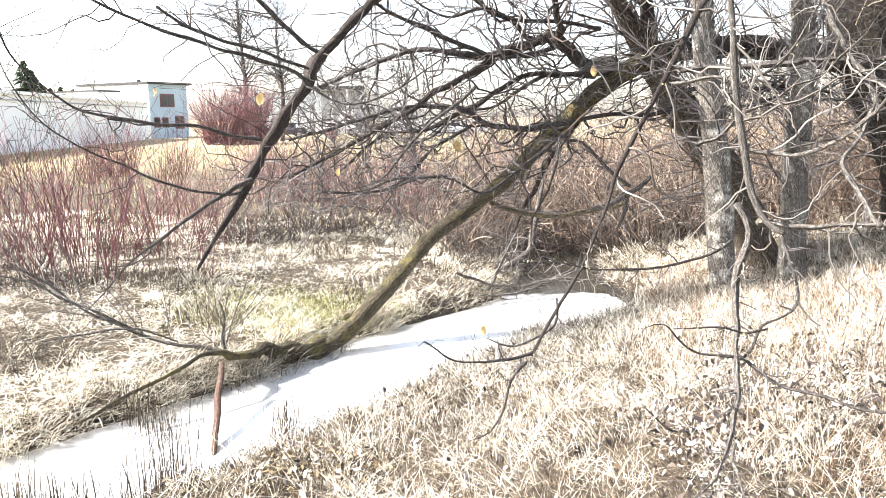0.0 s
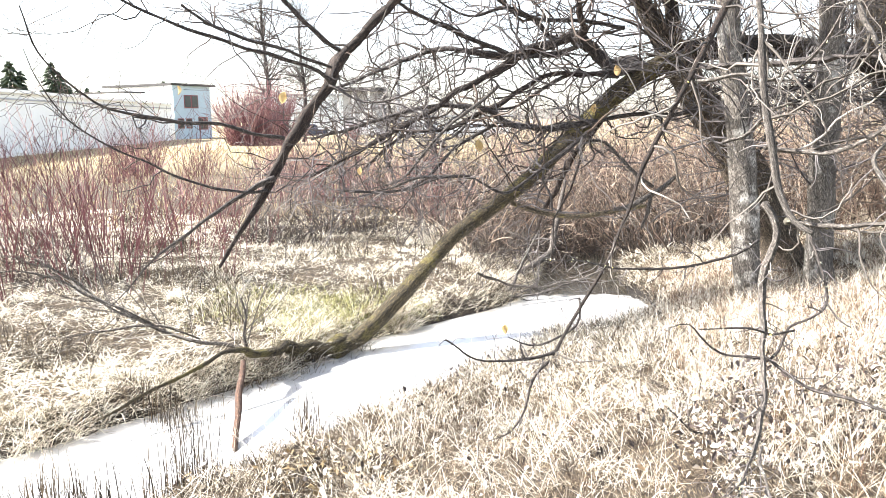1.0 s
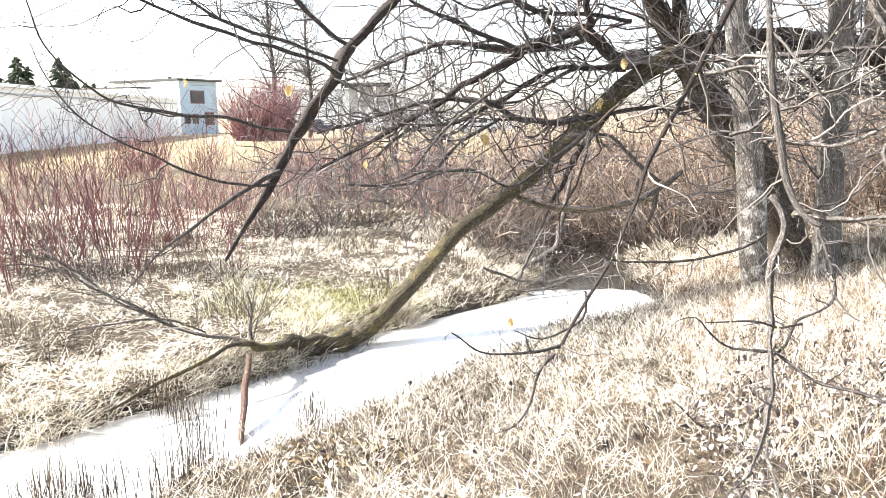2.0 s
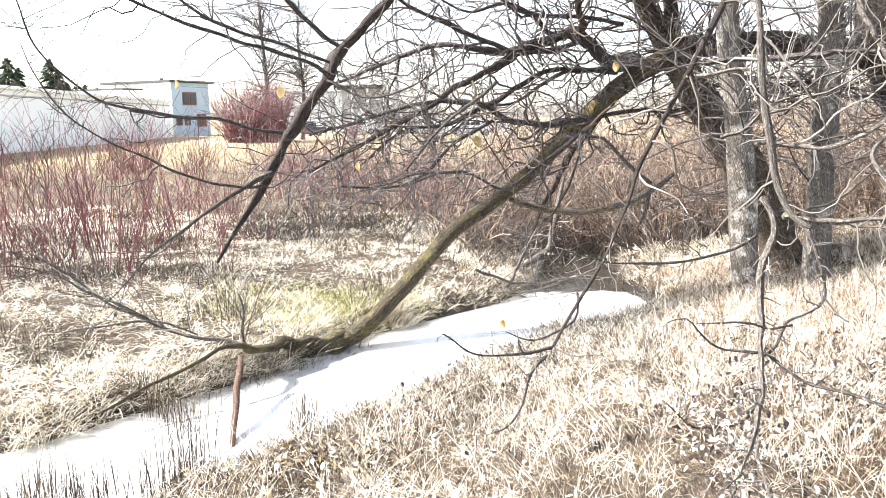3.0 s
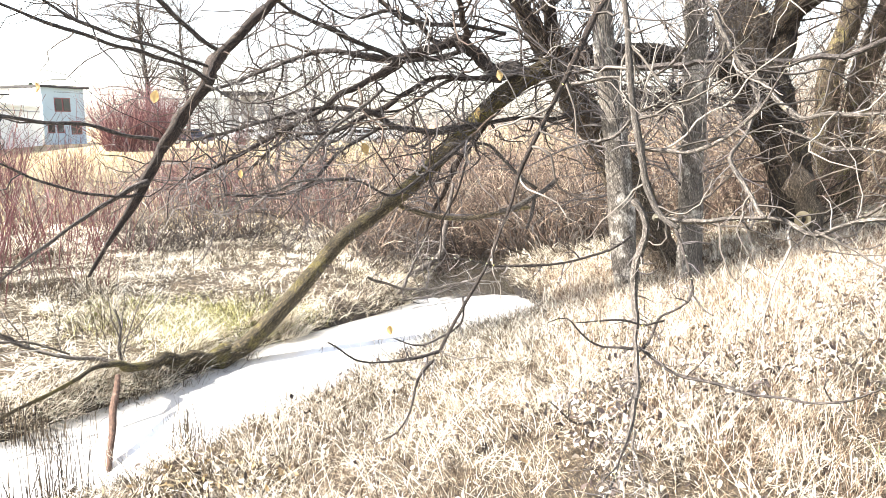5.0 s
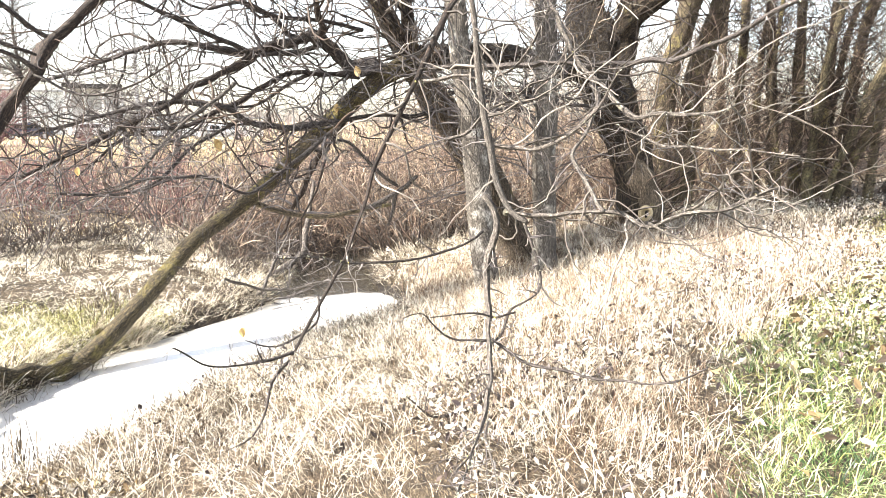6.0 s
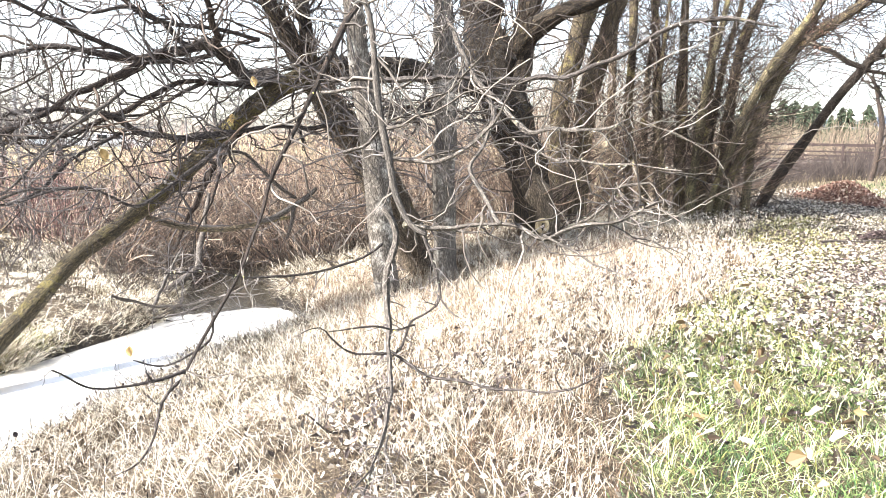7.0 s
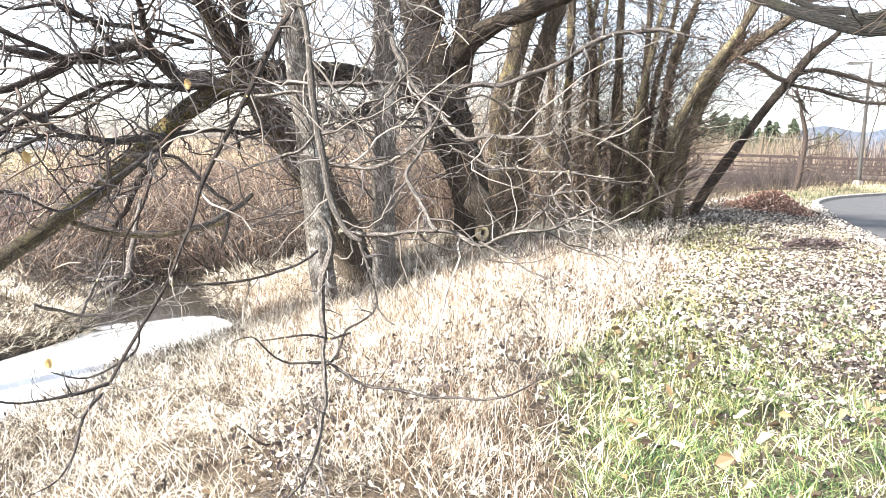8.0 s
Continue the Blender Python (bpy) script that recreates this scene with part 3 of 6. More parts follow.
sw.append(limb(willow, [(5.51, 10.17, 1.99, 0.227), (5.66, 10.13, 2.57, 0.210), (5.76, 10.12, 3.07, 0.192), (5.82, 10.14, 3.56, 0.183), (5.85, 10.16, 4.29, 0.166), (5.92, 10.17, 5.32, 0.131)], WILLOW, "second_trunk", 16, 0.1, 0.1, "", 0.08))
sw.append(limb(willow, [(5.55, 10.15, 2.65, 0.192), (5.70, 9.89, 2.94, 0.164), (5.88, 9.61, 3.13, 0.137), (6.13, 9.28, 3.27, 0.126), (6.39, 8.92, 3.43, 0.116), (6.68, 8.51, 3.58, 0.102), (6.97, 8.07, 3.67, 0.088)], WILLOW, "limb", 14, 0.1, 0.1, "", 0.1))
sw.append(limb(willow, [(5.35, 9.91, 1.89, 0.205), (4.87, 9.87, 2.14, 0.183), (4.05, 9.95, 2.30, 0.162), (3.39, 9.91, 2.32, 0.156), (2.70, 9.84, 2.27, 0.150), (2.34, 9.66, 2.18, 0.124)], WILLOW, "limb", 14, 0.1, 0.12, "", 0.12, 0.9))
mass("twig_mass", tube_mesh("twig_mass", crown(np.concatenate(sw[1:] + [sw[0][len(sw[0]) // 3:]]), 210, (0.7, 2.0), [(3, 0.5), (2.5, 0.5)], bias=(0, 0, 0.05), r_max=0.016)), TWIG_DARK, willow)
mass("shoot_mass", tube_mesh("shoot_mass", crown(sw[0], 120, (0.6, 1.8), [(3, 0.5), (2, 0.5)], angle=(35, 80), bias=(-0.03, -0.06, 0.02), r_max=0.014, k=7)), TWIG_DARK, willow, "dark twigs crowding round the trunk")
mass("shoot_mass", tube_mesh("shoot_mass", crown(sw[0], 130, (0.4, 1.4), [(2, 0.5)], angle=(40, 85), jitter=0.3, bias=(0, 0, 0.06), r_max=0.013, k=8)), TWIG_BROWN, willow, "thin pale shoots growing from the trunk")

# the second willow leans over the creek and rests a long limb on the far bank
leaning = tree("leaning_willow", 0, 0, "old willow leaning over the creek with a long limb fallen across")
sc = limb(leaning, [(4.17, 9.92, -0.54, 0.361), (3.85, 9.86, 0.05, 0.313), (3.53, 9.80, 0.60, 0.289), (3.12, 9.75, 1.20, 0.272), (2.73, 9.69, 1.69, 0.249), (2.40, 9.60, 2.15, 0.227)], BROWN, "trunk", 18, 0.09, 0.10, "", 0.10, 0.84)
up = [limb(leaning, [(2.46, 9.58, 1.98, 0.207), (2.23, 9.57, 2.40, 0.183), (1.97, 9.56, 2.83, 0.153), (1.80, 9.52, 3.12, 0.137), (1.53, 9.50, 3.63, 0.114)], WILLOW, "limb", 12, 0.1, 0.1, "", 0.1, 0.66), limb(leaning, [(2.43, 9.59, 2.08, 0.145), (2.39, 9.65, 2.55, 0.124), (2.33, 9.71, 3.09, 0.109), (2.25, 9.78, 3.74, 0.088)], WILLOW, "limb", 10, 0.1, 0.1, "", 0.1, 0.7)]
limb(leaning, [(2.33, 9.49, 2.15, 0.188), (1.86, 9.38, 1.88, 0.187), (1.39, 9.26, 1.49, 0.167), (0.99, 9.10, 1.09, 0.152), (0.52, 8.93, 0.68, 0.145),
    (0.07, 8.74, 0.36, 0.143), (-0.25, 8.53, 0.14, 0.140), (-0.56, 8.31, -0.19, 0.138), (-0.85, 8.07, -0.49, 0.141), (-1.13, 7.82, -0.74, 0.144),
    (-1.45, 7.56, -0.92, 0.140)], LIMB, "fallen_limb", 16, 0.06, 0.06, "long olive-brown limb slanting down to the water", 0.05, 0.64)
foot = limb(leaning, [(-1.28, 7.73, -0.84, 0.083), (-1.44, 7.52, -0.80, 0.075), (-1.67, 7.28, -0.74, 0.067), (-1.88, 7.04, -0.70, 0.057), (-2.00, 6.82, -0.68, 0.044), (-2.10, 6.60, -0.58, 0.030), (-2.18, 6.38, -0.55, 0.021), (-2.34, 6.12, -0.60, 0.015), (-2.60, 5.81, -0.69, 0.012), (-2.84, 5.48, -0.78, 0.008)], LIMB, "limb_end", 10, 0.05, 0.2, "dark driftwood end of the limb lying along the bank", 0.7)
net = [limb(leaning, pts, GREY if k in (0, 3, 5, 6, 7, 8, 9, 10, 13) else DARK, "branch", 8, 0.07, 0.16, "", 0.95, 0.78) for k, pts in enumerate((
    [(2.09, 9.54, 2.02, 0.115), (1.68, 9.50, 2.09, 0.101), (1.39, 9.42, 2.22, 0.094), (1.18, 9.32, 2.33, 0.086), (0.71, 9.24, 2.29, 0.066),
        (0.19, 9.14, 2.19, 0.052), (-0.33, 9.01, 2.26, 0.042), (-0.96, 8.83, 2.04, 0.029), (-1.57, 8.60, 1.79, 0.019)],
    [(1.20, 9.19, 2.31, 0.072), (1.20, 8.82, 2.50, 0.056), (1.09, 8.47, 2.68, 0.044), (0.84, 8.13, 2.96, 0.034)],
    [(0.69, 8.94, 2.26, 0.051), (0.31, 8.68, 2.02, 0.043), (-0.12, 8.40, 1.77, 0.036), (-0.64, 8.09, 1.44, 0.029), (-1.18, 7.74, 1.14, 0.023),
        (-1.57, 7.38, 0.94, 0.014)],
    [(1.46, 9.05, 1.46, 0.042), (0.96, 8.90, 1.37, 0.042), (0.50, 8.72, 1.37, 0.038), (0.06, 8.51, 1.59, 0.037), (-0.54, 8.28, 1.59, 0.030),
        (-1.22, 7.97, 1.39, 0.023), (-1.62, 7.67, 1.28, 0.014)],
    [(1.66, 9.22, 1.97, 0.039), (1.22, 9.06, 1.96, 0.039), (0.69, 8.88, 1.90, 0.035), (0.19, 8.66, 1.59, 0.034), (-0.31, 8.42, 1.38, 0.028),
        (-0.77, 8.15, 1.27, 0.021), (-1.21, 7.86, 0.90, 0.012)],
    [(1.07, 9.51, 2.39, 0.040), (0.72, 9.34, 2.57, 0.036), (0.31, 9.16, 2.80, 0.032), (-0.07, 8.96, 3.08, 0.025)],
    [(1.18, 9.09, 2.28, 0.039), (0.56, 8.85, 2.12, 0.038), (-0.00, 8.56, 2.31, 0.034), (-0.53, 8.24, 2.51, 0.026), (-0.89, 7.90, 2.73, 0.020)],
    [(1.28, 8.47, 1.37, 0.037), (0.66, 8.24, 0.87, 0.027), (0.30, 7.96, 0.72, 0.020), (-0.10, 7.66, 0.92, 0.017), (-0.58, 7.33, 0.83, 0.011)],
    [(0.31, 8.76, 1.44, 0.029), (-0.18, 8.39, 1.17, 0.024), (-0.52, 7.99, 0.83, 0.021), (-0.83, 7.58, 0.76, 0.017), (-1.20, 7.15, 0.80, 0.011)],
    [(0.73, 9.13, 1.30, 0.017), (0.99, 9.22, 1.40, 0.023), (1.48, 9.27, 1.42, 0.030), (1.87, 9.32, 1.50, 0.030), (2.38, 9.32, 1.52, 0.030),
        (2.91, 9.29, 1.61, 0.030), (3.38, 9.25, 1.58, 0.023), (3.81, 9.20, 1.69, 0.016)],
    [(1.94, 9.36, 2.06, 0.034), (1.63, 9.25, 1.97, 0.030), (1.18, 9.15, 1.97, 0.026), (0.91, 9.02, 1.87, 0.023), (0.52, 8.88, 1.62, 0.019),
        (0.07, 8.72, 1.53, 0.016), (-0.31, 8.55, 1.25, 0.009)],
    [(2.93, 9.73, 1.81, 0.028), (3.30, 9.56, 1.87, 0.038), (3.62, 9.38, 1.80, 0.037), (3.94, 9.20, 1.81, 0.033), (4.34, 8.96, 1.73, 0.026)],
    [(1.63, 9.42, 1.63, 0.044), (1.49, 9.41, 1.39, 0.044), (1.22, 9.40, 1.04, 0.041), (1.01, 9.39, 0.64, 0.038), (0.90, 9.36, 0.46, 0.028), (0.74, 9.33, 0.06, 0.017)],
    [(1.68, 9.11, 2.45, 0.032), (1.27, 8.99, 2.56, 0.029), (0.82, 8.86, 2.52, 0.025), (0.37, 8.71, 2.65, 0.022), (-0.12, 8.53, 2.57, 0.018), (-0.53, 8.33, 2.83, 0.012)],
))]
mass("twig_mass", tube_mesh("twig_mass", crown(np.concatenate(net), 150, (0.5, 1.8), [(2.8, 0.5), (2.2, 0.45)], angle=(30, 80), jitter=0.44, bias=(-0.03, -0.02, 0.0), r_max=0.016, k=10, flat=0.8)), TWIG_DARK, leaning)
mass("twig_mass", tube_mesh("twig_mass", crown(np.concatenate(net), 150, (0.5, 1.8), [(2.8, 0.5), (2.0, 0.45)], angle=(30, 80), jitter=0.46, bias=(-0.03, -0.02, 0.0), r_max=0.015, k=10, flat=0.8)), TWIG_GREY, leaning, "crooked grey twigs of the net")
mass("twig_mass", tube_mesh("twig_mass", crown(np.concatenate([d[len(d) // 2:] for d in net]), 110, (0.4, 1.5), [(2.8, 0.5), (2.0, 0.45)], angle=(25, 80), jitter=0.42, bias=(-0.04, -0.02, 0.03), r_max=0.010, k=9, flat=0.8)), TWIG_GREY, leaning, "crooked grey outer twigs of the net")
mass("twig_mass", tube_mesh("twig_mass", crown(np.concatenate(up), 60, (0.6, 1.8), [(3, 0.5), (2, 0.5)], bias=(-0.04, 0, 0), r_max=0.018)), TWIG_DARK, leaning)
mass("shoot_mass", tube_mesh("shoot_mass", crown(sc, 240, (0.3, 1.1), [(1.8, 0.5)], angle=(40, 90), jitter=0.35, bias=(-0.1, -0.05, -0.06), r_max=0.008, k=8)), TWIG_BROWN, leaning, "thin pale shoots hanging from the trunk")
limb(leaning, [(0.44, 8.95, 0.50, 0.033), (0.81, 9.08, 0.36, 0.034), (1.23, 9.18, 0.30, 0.031), (1.71, 9.26, 0.36, 0.027),
    (2.07, 9.34, 0.40, 0.021)], STEM, "branch", 8, 0.08, 0.1, "", 0.3)
for pts in (
    [(1.63, 9.02, 0.40, 0.033), (1.87, 9.04, 0.46, 0.037), (2.16, 9.04, 0.63, 0.033), (2.35, 9.06, 0.79, 0.023)],
    [(2.07, 9.03, 0.56, 0.026), (2.04, 9.04, 0.38, 0.023), (1.98, 9.05, 0.18, 0.017)],
):
    limb(leaning, pts, PALE, "broken_branch", 8, 0.06, 0.14, "pale broken stub of a branch", 0.3)
sd = [limb(leaning, pts, PALE, "dead_branch", 7, 0.06, 0.16, "", 1.0, 0.7) for pts in (
    [(-2.09, 7.01, -0.73, 0.029), (-2.43, 6.94, -0.62, 0.026), (-2.81, 6.84, -0.50, 0.023), (-3.12, 6.75, -0.31, 0.020), (-3.41, 6.65, -0.11, 0.018), (-3.65, 6.57, 0.06, 0.015), (-3.92, 6.46, 0.18, 0.010)],
    [(-2.15, 6.99, -0.73, 0.024), (-2.17, 7.02, -0.55, 0.021), (-2.16, 7.06, -0.39, 0.016), (-2.22, 7.07, -0.21, 0.011)],
    [(-2.55, 6.84, -0.54, 0.018), (-2.84, 6.57, -0.34, 0.015), (-3.13, 6.28, -0.31, 0.012), (-3.32, 6.02, -0.28, 0.007)],
    [(-2.93, 6.68, -0.34, 0.018), (-3.19, 6.51, -0.17, 0.017), (-3.45, 6.32, 0.15, 0.014), (-3.63, 6.18, 0.34, 0.009)],
)]
mass("twig_mass", tube_mesh("twig_mass", crown(np.concatenate(sd), 46, (0.3, 1.2), [(2.2, 0.5)], bias=(-0.06, 0, 0.1), r_max=0.008, k=6)), TWIG_PALE, leaning)

sg = [limb(leaning, pts, PALE, "branch", 7, 0.07, 0.12, "", 0.7) for pts in (
    [(0.02, 7.76, 0.88, 0.014), (-0.21, 7.65, 0.90, 0.017), (-0.55, 7.53, 0.89, 0.017), (-0.77, 7.41, 0.82, 0.014), (-0.92, 7.28, 0.80, 0.008)],
    [(0.24, 8.15, 1.78, 0.021), (0.02, 8.04, 1.58, 0.020), (-0.22, 7.91, 1.40, 0.017), (-0.48, 7.78, 1.14, 0.017), (-0.71, 7.63, 0.88, 0.011),
        (-0.98, 7.48, 0.80, 0.008)],
    [(2.04, 8.93, 0.72, 0.020), (1.76, 8.89, 0.92, 0.020), (1.48, 8.84, 1.18, 0.019), (1.28, 8.77, 1.24, 0.016), (1.04, 8.70, 1.46, 0.013)],
)]
mass("twig_mass", tube_mesh("twig_mass", crown(np.concatenate(sg), 40, (0.2, 0.8), [(2.2, 0.5)], jitter=0.25, r_max=0.007, k=6)), TWIG_GREY, leaning)
mass("twig_mass", tube_mesh("twig_mass", crown(np.concatenate((sc[len(sc) // 3:], up[0][:len(up[0]) // 2], net[-3])), 100, (0.5, 1.7), [(2.4, 0.5), (1.6, 0.5)], angle=(35, 85), jitter=0.28, bias=(0, -0.05, 0), r_max=0.017)), TWIG_GREY, leaning, "crooked grey twigs round the fork")

# its dark drooping bough nearer to the path
bough_dark = tree("drooping_bough", 0, 0, "dark knobbly willow bough drooping over the creek", "branch")
dk = [limb(bough_dark, [(1.53, 9.50, 3.63, 0.11), (0.9, 8.6, 3.9, 0.10), (0.2, 7.8, 3.5, 0.09)] + [(-0.45, 7.25, 2.76, 0.081), (-0.79, 7.11, 2.40, 0.070), (-1.03, 6.97, 2.15, 0.069), (-1.16, 6.85, 1.93, 0.071), (-1.27, 6.73, 1.71, 0.065), (-1.42, 6.59, 1.47, 0.060), (-1.54, 6.46, 1.23, 0.057), (-1.63, 6.33, 1.02, 0.047), (-1.73, 6.19, 0.79, 0.034), (-1.87, 6.04, 0.54, 0.020), (-1.97, 5.90, 0.33, 0.011)], DARK, "bough", 12, 0.05, 0.26, "", 0.35, 0.78)]
side_branches = (
    [(-1.11, 6.66, 2.03, 0.028), (-1.26, 6.42, 2.17, 0.025), (-1.38, 6.19, 2.29, 0.024), (-1.48, 5.96, 2.45, 0.019)],
    [(-1.16, 6.54, 1.79, 0.028), (-1.49, 6.24, 1.95, 0.024), (-1.79, 5.92, 2.03, 0.021), (-2.04, 5.60, 2.12, 0.018), (-2.21, 5.29, 2.21, 0.015),
        (-2.31, 4.99, 2.30, 0.010)],
    [(-1.15, 6.55, 1.89, 0.021), (-1.44, 6.22, 1.99, 0.020), (-1.69, 5.89, 2.07, 0.019), (-1.83, 5.58, 2.13, 0.016), (-1.90, 5.29, 2.22, 0.013)],
    [(-1.53, 6.36, 1.31, 0.023), (-1.95, 6.02, 1.42, 0.020), (-2.24, 5.68, 1.47, 0.017), (-2.43, 5.38, 1.53, 0.014), (-2.54, 5.10, 1.66, 0.011),
        (-2.61, 4.82, 1.88, 0.009), (-2.57, 4.61, 2.12, 0.006)],
    [(-1.67, 6.21, 0.88, 0.021), (-2.01, 5.87, 0.97, 0.017), (-2.34, 5.49, 1.19, 0.014), (-2.57, 5.12, 1.42, 0.011), (-2.63, 4.84, 1.68, 0.007),
        (-2.57, 4.61, 1.88, 0.005)],
    [(-1.62, 6.23, 1.00, 0.032), (-1.86, 6.05, 0.84, 0.025), (-2.15, 5.83, 0.62, 0.020), (-2.35, 5.64, 0.46, 0.015), (-2.49, 5.46, 0.26, 0.010),
        (-2.59, 5.29, 0.13, 0.006)],
    [(-1.20, 6.54, 1.75, 0.019), (-0.85, 6.36, 1.60, 0.016), (-0.46, 6.17, 1.68, 0.013), (-0.06, 5.96, 1.91, 0.010)],
)
dk += [limb(bough_dark, pts, GREY, "branch", 7, 0.06, 0.18, "", 0.95, 0.62) for pts in side_branches]
mass("twig_mass", tube_mesh("twig_mass", crown(np.concatenate([d[len(d) // 3:] for d in dk]), 130, (0.25, 0.9), [(2.4, 0.5)], angle=(30, 75), jitter=0.38, bias=(0, 0, 0.03), r_max=0.007, k=8)), TWIG_DARK, bough_dark)

# two slender grey trunks
for pts, lab in (([(3.10, 8.41, -0.77, 0.194), (3.02, 8.44, -0.27, 0.156), (2.96, 8.46, 0.36, 0.148), (2.90, 8.49, 0.97, 0.140), (2.82, 8.51, 1.57, 0.133), (2.73, 8.54, 2.15, 0.119), (2.67, 8.56, 2.67, 0.112), (2.60, 8.58, 3.29, 0.094)], "slender grey alder trunk streaked with olive moss"),
                 ([(3.98, 8.69, -0.84, 0.226), (3.93, 8.72, -0.38, 0.166), (3.89, 8.73, 0.20, 0.152), (3.87, 8.74, 0.83, 0.144), (3.88, 8.74, 1.44, 0.136), (3.87, 8.74, 2.04, 0.134), (3.84, 8.75, 2.63, 0.120), (3.81, 8.77, 3.25, 0.101)], "slender grey alder trunk with pale lichen patches")):
    alder = tree("alder_tree", 0, 0, lab, group="alders on the bank")
    sa = limb(alder, pts, ALDER, "trunk", 16, 0.08, 0.05)
    high = [(*pts[-1][:3], pts[-1][3] * 0.9), (pts[-1][0] - 0.1, pts[-1][1], 5.0, 0.08), (pts[-1][0] - 0.3, pts[-1][1] + 0.2, 6.5, 0.04)]
    sh = limb(alder, high, ALDER, "upper_trunk", 10, 0.15)
    mass("twig_mass", tube_mesh("twig_mass", crown(np.concatenate((sa[len(sa) // 3:], sh)), 115, (0.5, 1.7), [(3, 0.5), (2, 0.5)], bias=(0, 0, 0.02), r_max=0.014)), TWIG_GREY, alder)

# the tree beside the path, whose thin boughs hang in front
over = tree("overhanging_tree", 0, 0, "lichen-grey tree whose thin twigs hang over the bank")
limb(over, [(5.0, -1.2, ground_z(5.0, -1.2) - 0.1, 0.26), (4.95, -1.2, 1.0, 0.21), (4.9, -1.1, 2.4, 0.19), (4.85, -1.0, 4.4, 0.15),
    (4.7, -0.8, 6.2, 0.09)], ALDER, "trunk", 16, 0.1)
dim = [limb(over, [(4.92, -1.1, 2.0, 0.10), (4.3, 0.6, 2.1, 0.075)] + [(3.30, 3.28, 2.44, 0.032), (3.41, 3.06, 2.23, 0.043), (3.47, 2.88, 2.13, 0.050),
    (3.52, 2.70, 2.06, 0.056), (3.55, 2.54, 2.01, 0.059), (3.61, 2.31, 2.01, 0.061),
    (3.69, 2.01, 2.05, 0.061)][::-1], SHADED_BARK, "bough", 12, 0.06, 0.16, "", 0.1, 0.5)]
dim.append(limb(over, [(4.9, -1.1, 2.5, 0.09), (4.2, 0.8, 2.25, 0.07)] + [(3.49, 3.07, 2.32, 0.040), (3.54, 2.84, 2.15, 0.047), (3.56, 2.64, 2.10, 0.053),
    (3.60, 2.40, 2.06, 0.057)][::-1], SHADED_BARK, "bough", 12, 0.06, 0.16, "", 0.1, 0.45))
mass("twig_mass", tube_mesh("twig_mass", crown(np.concatenate([d[len(d) // 2:] for d in dim]), 44, (0.25, 0.9), [(2.0, 0.5)], angle=(20, 65), jitter=0.22, r_max=0.007, k=8)), TWIG_DARK, over, "thin dark twigs of the boughs")
stem = [limb(over, [(4.86, -1.0, 3.9, 0.07), (3.8, 1.6, 4.1, 0.05), (2.4, 3.9, 3.6, 0.035), (1.6, 4.4, 2.8, 0.024)] + [(1.48, 4.43, 2.27, 0.022), (1.50, 4.37, 2.07, 0.023), (1.52, 4.32, 1.79, 0.023), (1.54, 4.27, 1.53, 0.024), (1.56, 4.21, 1.31, 0.026), (1.59, 4.16, 1.08, 0.026), (1.64, 4.09, 0.95, 0.023), (1.70, 4.02, 0.91, 0.017)], PALE, "branch", 8, 0.06, 0.18, "", 0.6, 0.70)]
stem.append(limb(over, [(4.85, -1.0, 4.2, 0.07), (4.0, 2.4, 4.3, 0.055), (2.7, 4.9, 3.5, 0.046)] + [(1.88, 5.33, 2.58, 0.042), (1.69, 5.23, 2.29, 0.037), (1.54, 5.12, 2.08, 0.036), (1.38, 5.01, 1.77, 0.033), (1.20, 4.89, 1.47, 0.030), (1.06, 4.77, 1.24, 0.028), (0.93, 4.64, 0.93, 0.024), (0.80, 4.51, 0.67, 0.021), (0.65, 4.37, 0.46, 0.019), (0.53, 4.23, 0.31, 0.017), (0.46, 4.09, 0.24, 0.015)], DARK, "branch", 8, 0.06, 0.2, "", 0.8, 0.48))
fine = []
